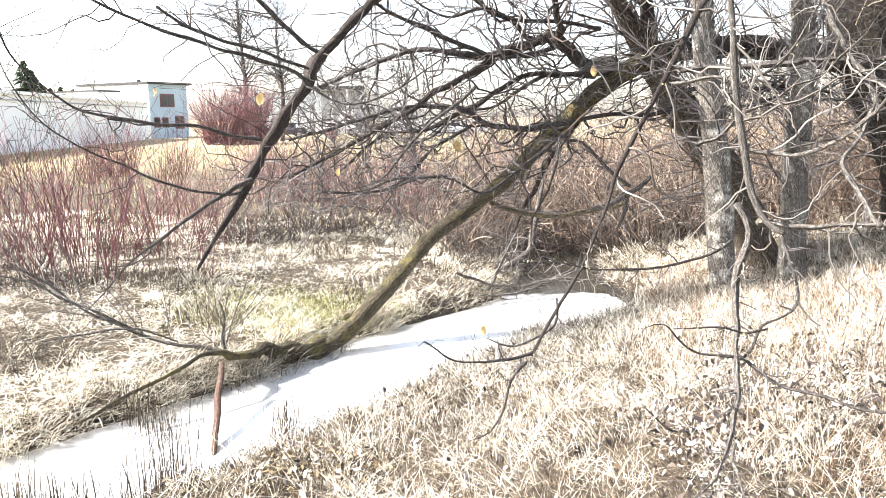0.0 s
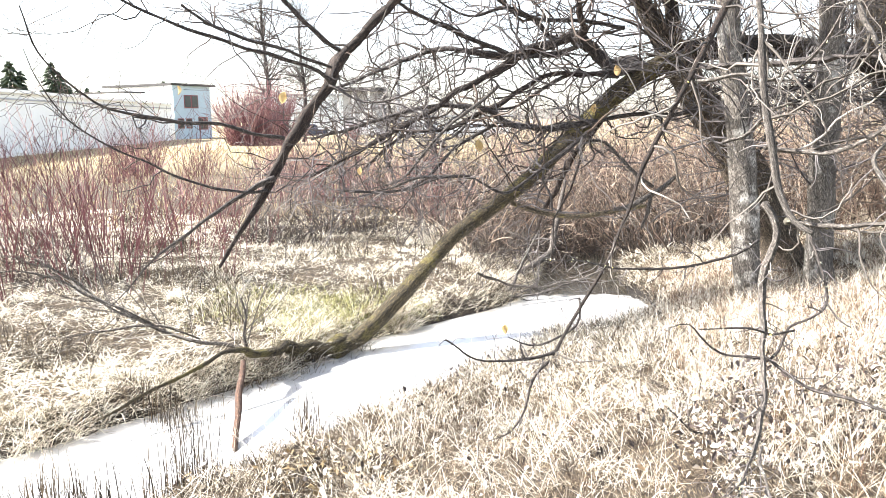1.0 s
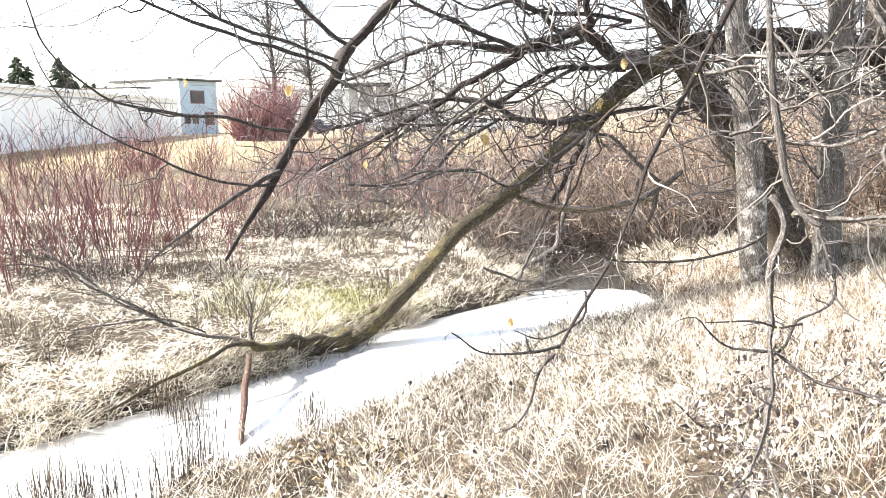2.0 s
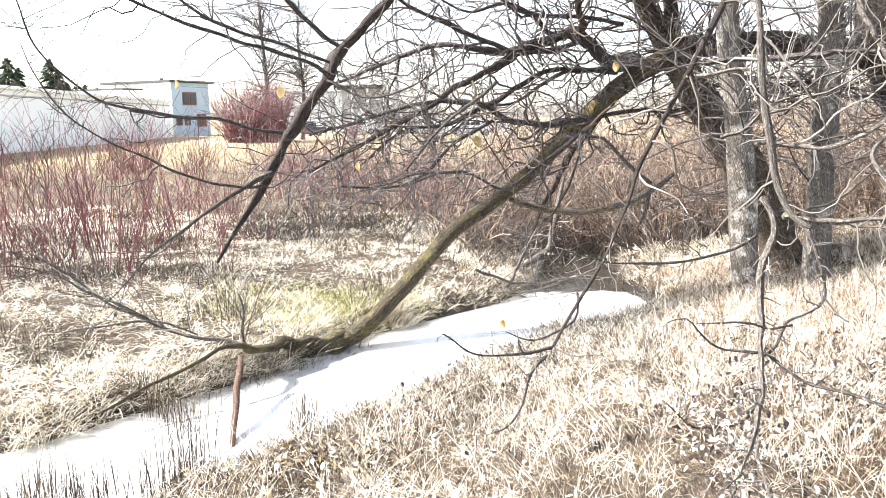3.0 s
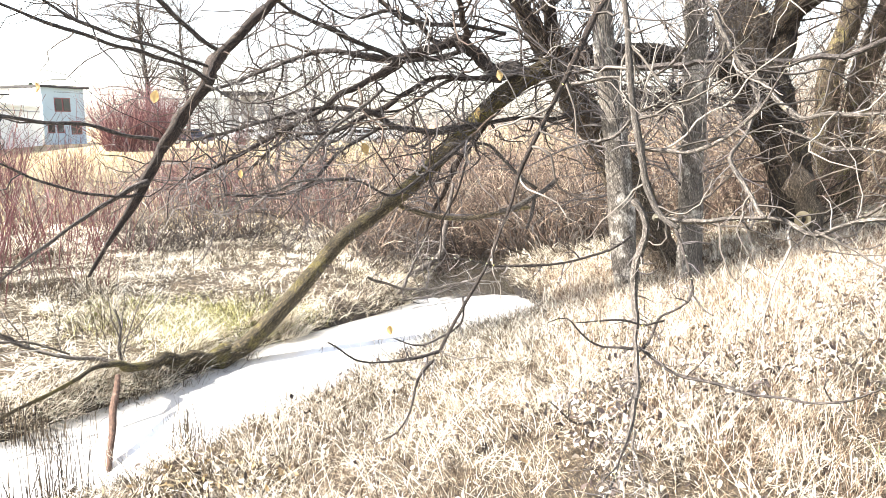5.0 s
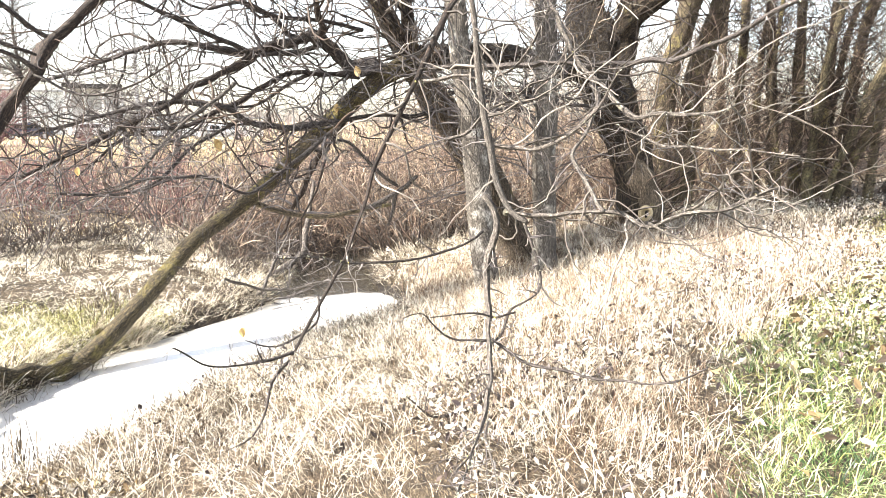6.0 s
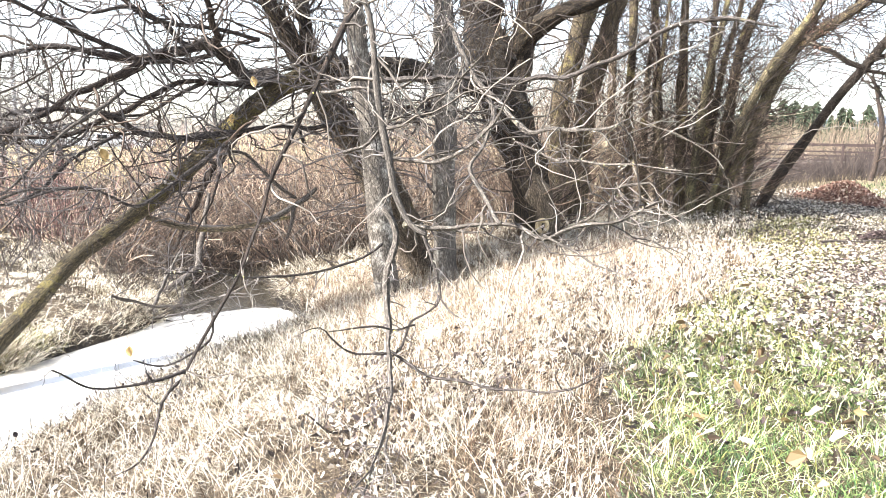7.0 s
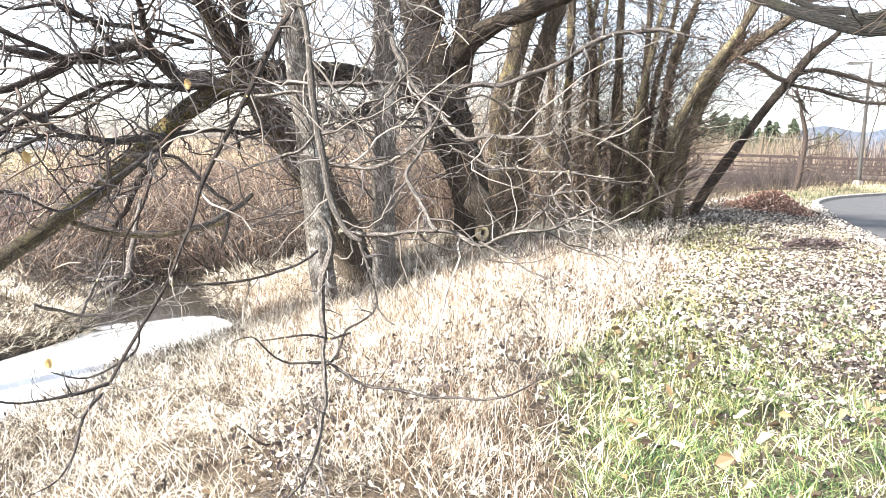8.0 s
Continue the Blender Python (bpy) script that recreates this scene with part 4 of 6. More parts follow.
for pts in (
    [(1.56, 4.13, 1.04, 0.024), (1.53, 4.09, 0.80, 0.023), (1.50, 4.04, 0.50, 0.022)] + [(1.45, 3.85, 0.30, 0.021), (1.38, 3.66, 0.20, 0.019), (1.31, 3.47, 0.11, 0.016), (1.22, 3.29, 0.09, 0.014), (1.12, 3.12, 0.05, 0.011), (1.02, 2.94, 0.04, 0.009), (0.94, 2.76, 0.07, 0.005)],
    [(1.21, 3.25, 0.11, 0.011), (1.17, 3.06, 0.10, 0.009), (1.13, 2.88, 0.09, 0.006), (1.08, 2.70, 0.11, 0.004)],
    [(1.06, 2.98, 0.12, 0.006), (1.01, 2.89, 0.14, 0.005), (0.95, 2.81, 0.14, 0.004)],
    [(1.68, 4.02, 0.91, 0.014), (1.72, 3.97, 0.77, 0.012), (1.75, 3.92, 0.57, 0.012), (1.66, 3.92, 0.48, 0.011), (1.59, 3.92, 0.44, 0.011),
        (1.53, 3.91, 0.31, 0.011), (1.47, 3.90, 0.25, 0.011)],
    [(1.71, 3.85, 0.59, 0.008), (1.74, 3.75, 0.53, 0.007), (1.76, 3.66, 0.51, 0.004)],
    [(1.46, 3.91, 0.30, 0.012), (1.61, 3.80, 0.20, 0.012), (1.80, 3.66, 0.17, 0.012), (1.99, 3.51, 0.16, 0.011), (2.17, 3.34, 0.18, 0.011), (2.29, 3.19, 0.31, 0.005)],
    [(2.20, 3.38, 0.17, 0.008), (2.16, 3.37, 0.25, 0.007), (2.16, 3.34, 0.30, 0.004)],
    [(1.45, 3.85, 0.04, 0.011), (1.36, 3.83, -0.05, 0.011), (1.15, 3.85, -0.08, 0.010), (1.00, 3.84, 0.04, 0.006)],
    [(1.46, 3.90, 0.29, 0.010), (1.29, 3.91, 0.30, 0.008), (1.18, 3.89, 0.38, 0.008), (1.09, 3.87, 0.47, 0.005), (0.99, 3.84, 0.46, 0.003)],
    [(1.60, 3.90, 0.45, 0.008), (1.48, 3.86, 0.42, 0.008), (1.33, 3.82, 0.47, 0.007), (1.12, 3.81, 0.46, 0.004)],
    [(0.47, 4.09, 0.26, 0.015), (0.36, 4.04, 0.24, 0.012), (0.20, 3.99, 0.24, 0.010), (0.05, 3.94, 0.26, 0.007), (-0.10, 3.87, 0.38, 0.006)],
    [(0.43, 4.09, 0.22, 0.011), (0.35, 4.04, 0.11, 0.011), (0.30, 3.99, -0.03, 0.009), (0.23, 3.94, -0.13, 0.008), (0.12, 3.89, -0.16, 0.005)],
    [(0.64, 4.37, 0.46, 0.010), (0.61, 4.33, 0.33, 0.009), (0.49, 4.29, 0.27, 0.007), (0.37, 4.24, 0.24, 0.006), (0.22, 4.19, 0.30, 0.004)],
    [(1.60, 4.37, 0.81, 0.015), (1.49, 4.30, 0.76, 0.013), (1.29, 4.26, 0.70, 0.011), (1.04, 4.21, 0.68, 0.009), (0.80, 4.15, 0.69, 0.007),
        (0.57, 4.08, 0.74, 0.005), (0.37, 3.99, 0.76, 0.004)],
    [(1.45, 5.0, 1.78, 0.024)] + [(2.11, 4.60, 1.78, 0.024), (2.26, 4.37, 1.77, 0.022), (2.40, 4.13, 1.75, 0.021), (2.57, 3.86, 1.80, 0.019),
        (2.68, 3.61, 1.88, 0.016), (2.76, 3.36, 1.99, 0.016), (2.85, 3.09, 1.99, 0.013), (2.89, 2.85, 1.93, 0.009)],
):
    fine.append(limb(over, pts, PALE if len(fine) < 3 else GREY, "twig", 6, 0.04, 0.2, "", 1.3, 0.72))
for pts in (
    [(1.75, 4.4, 2.9, 0.02)] + [(1.97, 4.45, 2.17, 0.018), (2.04, 4.25, 1.85, 0.018), (2.11, 4.05, 1.64, 0.017), (2.19, 3.84, 1.47, 0.017),
        (2.25, 3.62, 1.46, 0.014), (2.36, 3.38, 1.48, 0.010), (2.37, 3.18, 1.52, 0.004)],
    [(1.68, 4.29, 0.93, 0.022), (1.82, 4.12, 0.90, 0.019), (1.94, 3.95, 0.94, 0.017), (2.08, 3.76, 0.97, 0.016), (2.18, 3.58, 0.93, 0.016),
        (2.26, 3.40, 1.00, 0.014), (2.37, 3.19, 1.05, 0.012), (2.45, 2.99, 1.17, 0.006)],
    [(2.15, 4.14, 1.64, 0.014), (2.04, 3.97, 1.41, 0.012), (1.88, 3.83, 1.26, 0.012), (1.88, 3.60, 1.08, 0.011), (1.81, 3.42, 1.03, 0.011)],
    [(2.22, 3.99, 1.41, 0.009), (2.32, 3.66, 1.31, 0.009), (2.38, 3.34, 1.31, 0.007), (2.49, 2.95, 1.29, 0.005)],
    [(2.48, 3.72, 0.96, 0.012), (2.48, 3.47, 1.10, 0.012), (2.42, 3.27, 1.20, 0.010), (2.39, 3.04, 1.23, 0.005)],
    [(1.57, 4.25, 1.31, 0.018)] + [(1.63, 4.36, 1.30, 0.017), (1.78, 4.14, 1.28, 0.015), (1.86, 3.95, 1.34, 0.012), (1.95, 3.74, 1.49, 0.009), (1.97, 3.55, 1.68, 0.005)],
    [(2.12, 3.47, 0.94, 0.008), (2.20, 3.34, 0.89, 0.007), (2.24, 3.23, 0.84, 0.005), (2.29, 3.11, 0.82, 0.004)],
    [(1.42, 4.55, 1.33, 0.013), (1.52, 4.47, 1.37, 0.012), (1.60, 4.39, 1.49, 0.011), (1.72, 4.30, 1.55, 0.010), (1.79, 4.22, 1.63, 0.010),
        (1.89, 4.13, 1.67, 0.008), (1.93, 4.06, 1.75, 0.008), (2.00, 3.98, 1.85, 0.005)],
    [(1.34, 4.78, 1.66, 0.015), (1.45, 4.68, 1.69, 0.013), (1.54, 4.58, 1.70, 0.013), (1.63, 4.47, 1.67, 0.011), (1.75, 4.35, 1.74, 0.010),
        (1.83, 4.24, 1.88, 0.009), (1.86, 4.16, 2.03, 0.007)],
):
    fine.append(limb(over, pts, PALE, "twig", 6, 0.04, 0.2, "", 1.3, 0.80))
mass("spur_mass", tube_mesh("spur_mass", crown(np.concatenate(fine), 420, (0.03, 0.20), [(1.2, 0.6)], angle=(35, 80), jitter=0.25, bias=(0, 0, 0.05), r_max=0.005, k=5, floor=0.0014)), TWIG_GREY, over, "short grey spur twigs")
mass("spur_mass", tube_mesh("spur_mass", crown(np.concatenate(fine[-9:]), 70, (0.3, 1.0), [(2.2, 0.5)], angle=(25, 75), jitter=0.27, bias=(0, 0, 0.04), r_max=0.012, k=12)), TWIG_PALE, over)
mass("spur_mass", tube_mesh("spur_mass", crown(np.concatenate(stem), 120, (0.3, 1.0), [(2.0, 0.5)], angle=(35, 80), jitter=0.3, bias=(0, 0, 0.04), r_max=0.009, k=10)), TWIG_PALE, over)
LICHEN = island("twig_lichen", [(0.0, (0.16, 0.17, 0.13)), (0.5, (0.38, 0.40, 0.33)), (0.8, (0.55, 0.56, 0.48)), (1.0, (0.48, 0.44, 0.10))], 0.9, 0.1)
on = np.concatenate(fine + stem)
q = on[RNG.integers(0, len(on), 900), :3] + RNG.normal(0, 0.007, (900, 3))
mass("lichen", leaf_mesh("lichen", q[:, 0], q[:, 1], q[:, 2], RNG.uniform(0.008, 0.022, 900), 1.0), LICHEN, over, "grey and yellow lichen tufts on the twigs")

# the stand of many stems farther along the bank
stand = (
    [(7.24, 11.59, -0.24, 0.256), (7.27, 11.57, 1.03, 0.212), (7.30, 11.55, 2.03, 0.200), (7.37, 11.51, 2.52, 0.199), (7.50, 11.43, 3.01, 0.207), (7.58, 11.37, 3.49, 0.206), (7.67, 11.31, 3.96, 0.195), (7.77, 11.25, 4.89, 0.164), (7.80, 11.22, 5.98, 0.124)],
    [(7.81, 11.70, -0.27, 0.263), (7.83, 11.69, 1.04, 0.228), (7.91, 11.63, 2.06, 0.205), (8.00, 11.57, 2.57, 0.204), (8.10, 11.50, 3.07, 0.192), (8.19, 11.44, 3.56, 0.181), (8.30, 11.36, 4.04, 0.180), (8.43, 11.26, 5.00, 0.148), (8.53, 11.18, 6.11, 0.107)],
    [(8.97, 11.60, -0.11, 0.141), (8.91, 11.65, 1.05, 0.129), (8.87, 11.68, 2.11, 0.117), (8.87, 11.68, 3.15, 0.105), (8.85, 11.69, 4.16, 0.094), (8.83, 11.71, 5.35, 0.072)],
    [(9.63, 11.58, -0.12, 0.133), (9.59, 11.62, 1.07, 0.132), (9.52, 11.67, 2.14, 0.119), (9.46, 11.73, 3.20, 0.097), (9.35, 11.81, 4.24, 0.075), (9.22, 11.91, 5.46, 0.053)],
    [(9.79, 11.18, -0.08, 0.163), (9.75, 11.22, 1.08, 0.150), (9.72, 11.24, 2.14, 0.133), (9.70, 11.26, 3.08, 0.116), (9.69, 11.27, 3.89, 0.094), (9.61, 11.34, 5.19, 0.067)],
    [(9.69, 10.73, -0.05, 0.137), (9.65, 10.77, 0.48, 0.115), (9.68, 10.75, 1.10, 0.104), (9.70, 10.72, 1.62, 0.098), (9.74, 10.69, 2.13, 0.087), (9.79, 10.64, 2.73, 0.076), (9.90, 10.54, 3.52, 0.066), (10.01, 10.43, 4.49, 0.050)],
    [(10.19, 11.09, -0.08, 0.109), (10.18, 11.10, 1.10, 0.130), (10.20, 11.08, 1.95, 0.118), (10.20, 11.08, 2.79, 0.096), (10.20, 11.08, 3.62, 0.079), (10.23, 11.05, 4.83, 0.062)],
    [(9.87, 10.57, -0.01, 0.105), (9.95, 10.49, 0.65, 0.099), (10.08, 10.36, 1.23, 0.098), (10.22, 10.23, 1.82, 0.112), (10.39, 10.05, 2.42, 0.131), (10.57, 9.86, 2.90, 0.139), (10.74, 9.67, 3.28, 0.118), (10.93, 9.44, 3.78, 0.092), (11.14, 9.20, 4.42, 0.067)],
    [(10.10, 10.63, -0.04, 0.138), (10.21, 10.52, 0.58, 0.126), (10.36, 10.37, 1.13, 0.125), (10.49, 10.23, 1.65, 0.144), (10.62, 10.09, 2.24, 0.173), (10.75, 9.95, 2.74, 0.171), (10.89, 9.79, 3.13, 0.130), (11.00, 9.68, 3.53, 0.099), (11.14, 9.51, 4.10, 0.078), (11.28, 9.34, 4.92, 0.058)],
    [(10.75, 10.54, 0.08, 0.118), (10.76, 10.53, 0.76, 0.107), (10.77, 10.52, 1.29, 0.085), (10.84, 10.44, 1.78, 0.074), (10.97, 10.31, 2.33, 0.063), (11.09, 10.18, 3.00, 0.046)],
    [(10.46, 11.25, -0.07, 0.089), (10.46, 11.25, 1.20, 0.083), (10.51, 11.20, 2.29, 0.076), (10.59, 11.12, 3.03, 0.065), (10.69, 11.02, 3.66, 0.064), (10.79, 10.93, 4.48, 0.053)],
    [(10.54, 11.03, -0.04, 0.088), (10.54, 11.03, 1.21, 0.087), (10.60, 10.98, 2.18, 0.081), (10.70, 10.88, 3.33, 0.069), (10.92, 10.65, 4.15, 0.063), (11.05, 10.52, 4.84, 0.047)],
    [(10.83, 11.03, -0.02, 0.089), (10.79, 11.07, 1.11, 0.088), (10.78, 11.08, 2.19, 0.087), (10.85, 11.01, 3.04, 0.081), (11.01, 10.85, 3.88, 0.069), (11.15, 10.70, 4.69, 0.053)],
    [(9.35, 11.03, -0.03, 0.085), (9.24, 11.13, 1.08, 0.074), (9.13, 11.22, 2.11, 0.062), (9.17, 11.19, 2.93, 0.052), (9.23, 11.13, 4.12, 0.041)],
    [(9.70, 12.05, -0.18, 0.091), (9.62, 12.11, 1.04, 0.085), (9.60, 12.12, 2.27, 0.078), (9.65, 12.08, 3.46, 0.061), (9.74, 12.01, 4.73, 0.049)],
    [(9.36, 12.57, -0.28, 0.128), (9.26, 12.63, 1.02, 0.115), (9.20, 12.68, 2.15, 0.103), (9.20, 12.68, 3.26, 0.090), (9.22, 12.67, 4.35, 0.078)],
)
for k, pts in enumerate(stand):
    st = tree("clump_tree", 0, 0, "olive-brown tree fanning out of a crowded clump", "tree", "trees of the clump")
    root = (pts[0][0], pts[0][1], min(ground_z(pts[0][0], pts[0][1]), pts[0][2]) - 0.15, pts[0][3] * 1.2)
    ss = limb(st, [root] + pts, OLIVE_STEM if k in (5, 7, 8, 9) else STEM, "trunk", 12, 0.14, 0.1, "", 0.16, 0.92 if k < 2 else 0.66 if k in (7, 8) else 0.74)
    mass("twig_mass", tube_mesh("twig_mass", crown(ss[len(ss) // 6:], 74, (0.6, 2.0), [(3.5, 0.5), (2, 0.5)], angle=(20, 80), jitter=0.28, bias=(0, 0, 0.04), r_max=0.011)), TWIG_DARK, st)
    mass("shoot_mass", tube_mesh("shoot_mass", crown(ss[:len(ss) * 2 // 3], 30, (0.5, 1.7), [(2.4, 0.5)], angle=(25, 80), jitter=0.25, bias=(0, 0, 0.08), r_max=0.007, k=7)), TWIG_BROWN, st, "thin brown shoots round the foot")
fork = tree("forked_limb", 0, 0, "leaning limb with a bunch of dead leaves", "branch")
sf = limb(fork, [(10.87, 9.82, 3.11, 0.110), (11.05, 9.39, 3.35, 0.097), (11.17, 9.00, 3.60, 0.086), (11.21, 8.71, 3.77, 0.070), (11.24, 8.41, 4.01, 0.050)], STEM, "limb", 10, 0.1, 0.1, "", 0.2)
mass("twig_mass", tube_mesh("twig_mass", crown(sf, 130, (0.5, 1.6), [(3, 0.5)], jitter=0.3, bias=(0, 0, -0.02), r_max=0.012)), TWIG_DARK, fork)
q = sf[len(sf) // 5, :3]
n1 = 420
mass("leaf_bunch", leaf_mesh("leaf_bunch", q[0] + RNG.normal(0, 0.22, n1), q[1] + RNG.normal(0, 0.3, n1), q[2] + RNG.normal(0.05, 0.22, n1), RNG.uniform(0.025, 0.06, n1), 1.2), RED_LITTER, fork, "bunch of withered brown leaves")
slant = tree("slanting_tree", 0, 0, "dark slender trunk slanting towards the road")
ss = limb(slant, [(12.56, 12.3, -0.3, 0.17)] + [(12.59, 12.09, -0.13, 0.156), (12.66, 11.77, 0.47, 0.141), (12.77, 11.39, 1.10, 0.138), (12.82, 11.09, 1.55, 0.129), (12.86, 10.78, 1.99, 0.126), (12.92, 10.44, 2.46, 0.123), (12.99, 10.07, 2.92, 0.115), (13.05, 9.72, 3.35, 0.107), (13.11, 9.34, 3.66, 0.078), (13.11, 9.05, 3.91, 0.051)], BLACKISH, "trunk", 12, 0.14, 0.08, "", 0.15, 0.76)
for pts in (
    [(12.97, 10.10, 2.89, 0.055), (12.70, 10.23, 2.97, 0.055), (12.33, 10.48, 3.22, 0.049), (11.95, 10.71, 3.36, 0.044)],
    [(13.02, 10.03, 2.95, 0.044), (13.14, 9.71, 3.06, 0.048), (13.33, 9.26, 2.98, 0.047), (13.53, 8.77, 2.81, 0.041), (13.75, 8.22, 2.62, 0.030)],
    [(12.99, 10.08, 2.84, 0.033), (13.19, 9.59, 2.72, 0.032), (13.46, 8.95, 2.47, 0.031), (13.63, 8.42, 2.41, 0.025)],
    [(13.05, 9.99, 2.71, 0.027), (12.98, 9.76, 2.40, 0.027), (12.89, 9.54, 2.26, 0.016)],
):
    ss = np.concatenate((ss, limb(slant, pts, BLACKISH, "branch", 7, 0.14, 0.1, "", 0.7)))
mass("twig_mass", tube_mesh("twig_mass", crown(ss[len(ss) // 3:], 120, (0.6, 2.2), [(3, 0.5), (2, 0.5)], jitter=0.3, bias=(0, 0, -0.02), r_max=0.014)), TWIG_DARK, slant)


# ---- shrubs ----
def shrub(name, stems, tall, spread, mat, label, group, levels=((2.5, 0.45),), jitter=0.08, r=0.007, mesh_twigs=None, single=False):
    t = thing(name, (0, 0, 0), label, "shrub", group)
    a, rad = RNG.uniform(0, 6.283, stems), np.sqrt(RNG.uniform(0, 1, stems)) * spread * 0.35
    P = np.empty((stems, 7, 3))
    P[:, 0] = np.stack((np.cos(a) * rad, np.sin(a) * rad, np.full(stems, -0.1)), -1)
    out = RNG.normal(0.22, 0.15, stems) * spread
    d = unit(np.stack((np.cos(a) * out, np.sin(a) * out, np.ones(stems)), -1))
    L = tall * RNG.uniform(0.55, 1.1, stems)
    for m in range(1, 7):
        d = unit(d + RNG.normal(0, jitter, (stems, 3)) + np.array((0, 0, 0.05)))
        P[:, m] = P[:, m - 1] + d * (L / 6)[:, None]
    R = r * RNG.uniform(0.5, 1.2, (stems, 1)) * np.linspace(1, 0.35, 7)[None]
    if single:
        for k in range(stems):
            part("stem", tube_mesh("stem", [(P[k:k + 1], R[k:k + 1], 5)]), mat, t)
    else:
        mass("stem_mass", tube_mesh("stem_mass", [(P, R, 4)]), mat, t)
    sets, src, k = [], samples_of(P[:, 2:], R[:, 2:]), stems
    for many, short in levels:
        k = int(k * many)
        Q, S = sprout(src, k, (tall * short * 0.4, tall * short), (15, 50), 5, jitter * 1.5, (0, 0, 0.08), 0.4, r * 0.7)
        sets.append((Q, np.maximum(S, 0.0026), 3))
        src = samples_of(Q[:, 1:], S[:, 1:])
    mass("twig_mass", tube_mesh("twig_mass", sets), mesh_twigs or mat, t)
    return t


def spread_copies(ob, spots):
    """The thing itself at the first spot and copies at the others: (x, y, turn, size)."""
    for k, (x, y, turn, size) in enumerate(spots):
        m = pose(x, y, ground_z(x, y), 0, 0, turn) @ Matrix.Scale(size, 4)
        if k:
            copy_thing(ob, m)
        else:
            first_m = m
    ob.matrix_basis = first_m


def spots(n, x0, x1, y0, y1, lo, hi, keep=None):
    x, y = scatter(n, x0, x1, y0, y1, keep or (lambda a, b: np.ones(len(a))))
    return [(float(a), float(b), float(RNG.uniform(0, 360)), float(RNG.uniform(lo, hi))) for a, b in zip(x, y)]


red_spots = [(-4.3, 8.8, 0, 1.0), (-5.3, 8.4, 80, 0.95), (-5.0, 10.0, 150, 1.05), (-6.3, 9.4, 200, 1.0), (-3.6, 11.5, 20, 0.9), (-6.0, 11.3, 90, 1.1), (-7.6, 10.4, 45, 1.1),
             (-7.3, 12.6, 10, 1.1), (-4.8, 12.6, 60, 1.0), (-2.6, 13.4, 300, 0.9), (-9.0, 12.0, 240, 1.1), (-6.0, 14.5, 120, 1.1),
             (-4.0, 10.3, 33, 0.8), (-5.6, 9.3, 210, 0.9), (-6.9, 8.6, 280, 1.0), (-3.3, 9.7, 100, 0.6), (-4.7, 9.2, 300, 0.9), (-6.2, 10.4, 66, 1.0), (-5.4, 11.0, 144, 1.0), (-4.4, 11.4, 190, 0.9)]
red_spots = [(a, d, r, s * 1.14) for a, d, r, s in red_spots]
spread_copies(shrub("dogwood_shrub", 20, 1.6, 1.3, TWIG_RED, "bare dogwood shrub with upright wine-red stems", "dogwood shrubs", single=True), red_spots[::2])
spread_copies(shrub("dogwood_shrub", 17, 1.45, 1.5, TWIG_RED, "bare dogwood shrub with upright wine-red stems", "dogwood shrubs", single=True), red_spots[1::2])
spread_copies(shrub("dogwood_shrub", 55, 1.5, 1.3, TWIG_RED, "bare dogwood shrub with upright wine-red stems", "dogwood shrubs", r=0.009),
              spots(11, -14, -1, 13.5, 25, 0.8, 1.1))
mauve = island("mauve_twigs", [(0.0, (0.09, 0.042, 0.044)), (0.5, (0.20, 0.115, 0.11)), (0.8, (0.36, 0.25, 0.22)), (1.0, (0.60, 0.51, 0.44))], 0.8, 0)
spread_copies(shrub("willow_scrub", 44, 1.5, 1.6, mauve, "bare reddish-brown scrub in the field", "field scrub", r=0.013, jitter=0.14),
              spots(26, -7, 12, 14.5, 27, 0.7, 1.15, lambda a, b: smooth((creek_at(a, b)[0] - 1) / 1.0)))
thicket_spots = [(0.1, 12.9, 0, 0.9), (0.6, 13.8, 70, 1.1), (3.6, 12.6, 140, 0.9), (3.2, 13.6, 200, 1.15), (4.4, 12.2, 250, 1.0), (5.2, 13.2, 10, 1.2), (1.2, 15.2, 120, 1.3), (2.6, 15.9, 300, 1.3), (0.4, 12.3, 33, 0.6),
               (2.2, 14.6, 0, 1.0), (3.9, 14.6, 190, 1.3), (-0.2, 14.6, 60, 1.1), (5.6, 11.0, 20, 0.9), (6.2, 12.2, 210, 1.1), (4.6, 15.4, 44, 1.3), (0.9, 14.3, 10, 1.0), (3.3, 12.9, 160, 1.0), (4.9, 12.0, 222, 0.9), (1.6, 14.9, 280, 1.1), (-2.4, 13.0, 15, 0.7), (3.2, 16.9, 20, 1.4), (1.0, 16.6, 70, 1.4), (-0.8, 16.2, 110, 1.3), (5.6, 14.8, 160, 1.4), (6.6, 15.6, 210, 1.5), (4.3, 18.6, 250, 1.5), (2.0, 18.2, 300, 1.5), (7.6, 14.2, 350, 1.3)]
for k, (mat, thick) in enumerate(((TWIG_BROWN, 0.014), (TWIG_DARK, 0.016), (TWIG_PALE, 0.013))):
    spread_copies(shrub("bramble_thicket", 46, 1.25, 2.3, mat, ("tangled bare brown thicket above the pool", "tangled dark thicket above the pool", "tangle of pale dead canes above the pool")[k],
                        "thickets by the pool", ((2.2, 0.7), (1.1, 0.6)), 0.34, thick), thicket_spots[k::3] + [(x + 0.5, y + 0.9, r + 90, s * 1.05) for x, y, r, s in thicket_spots[(k + 1) % 3::3] if y > 12 and x > 1.5])

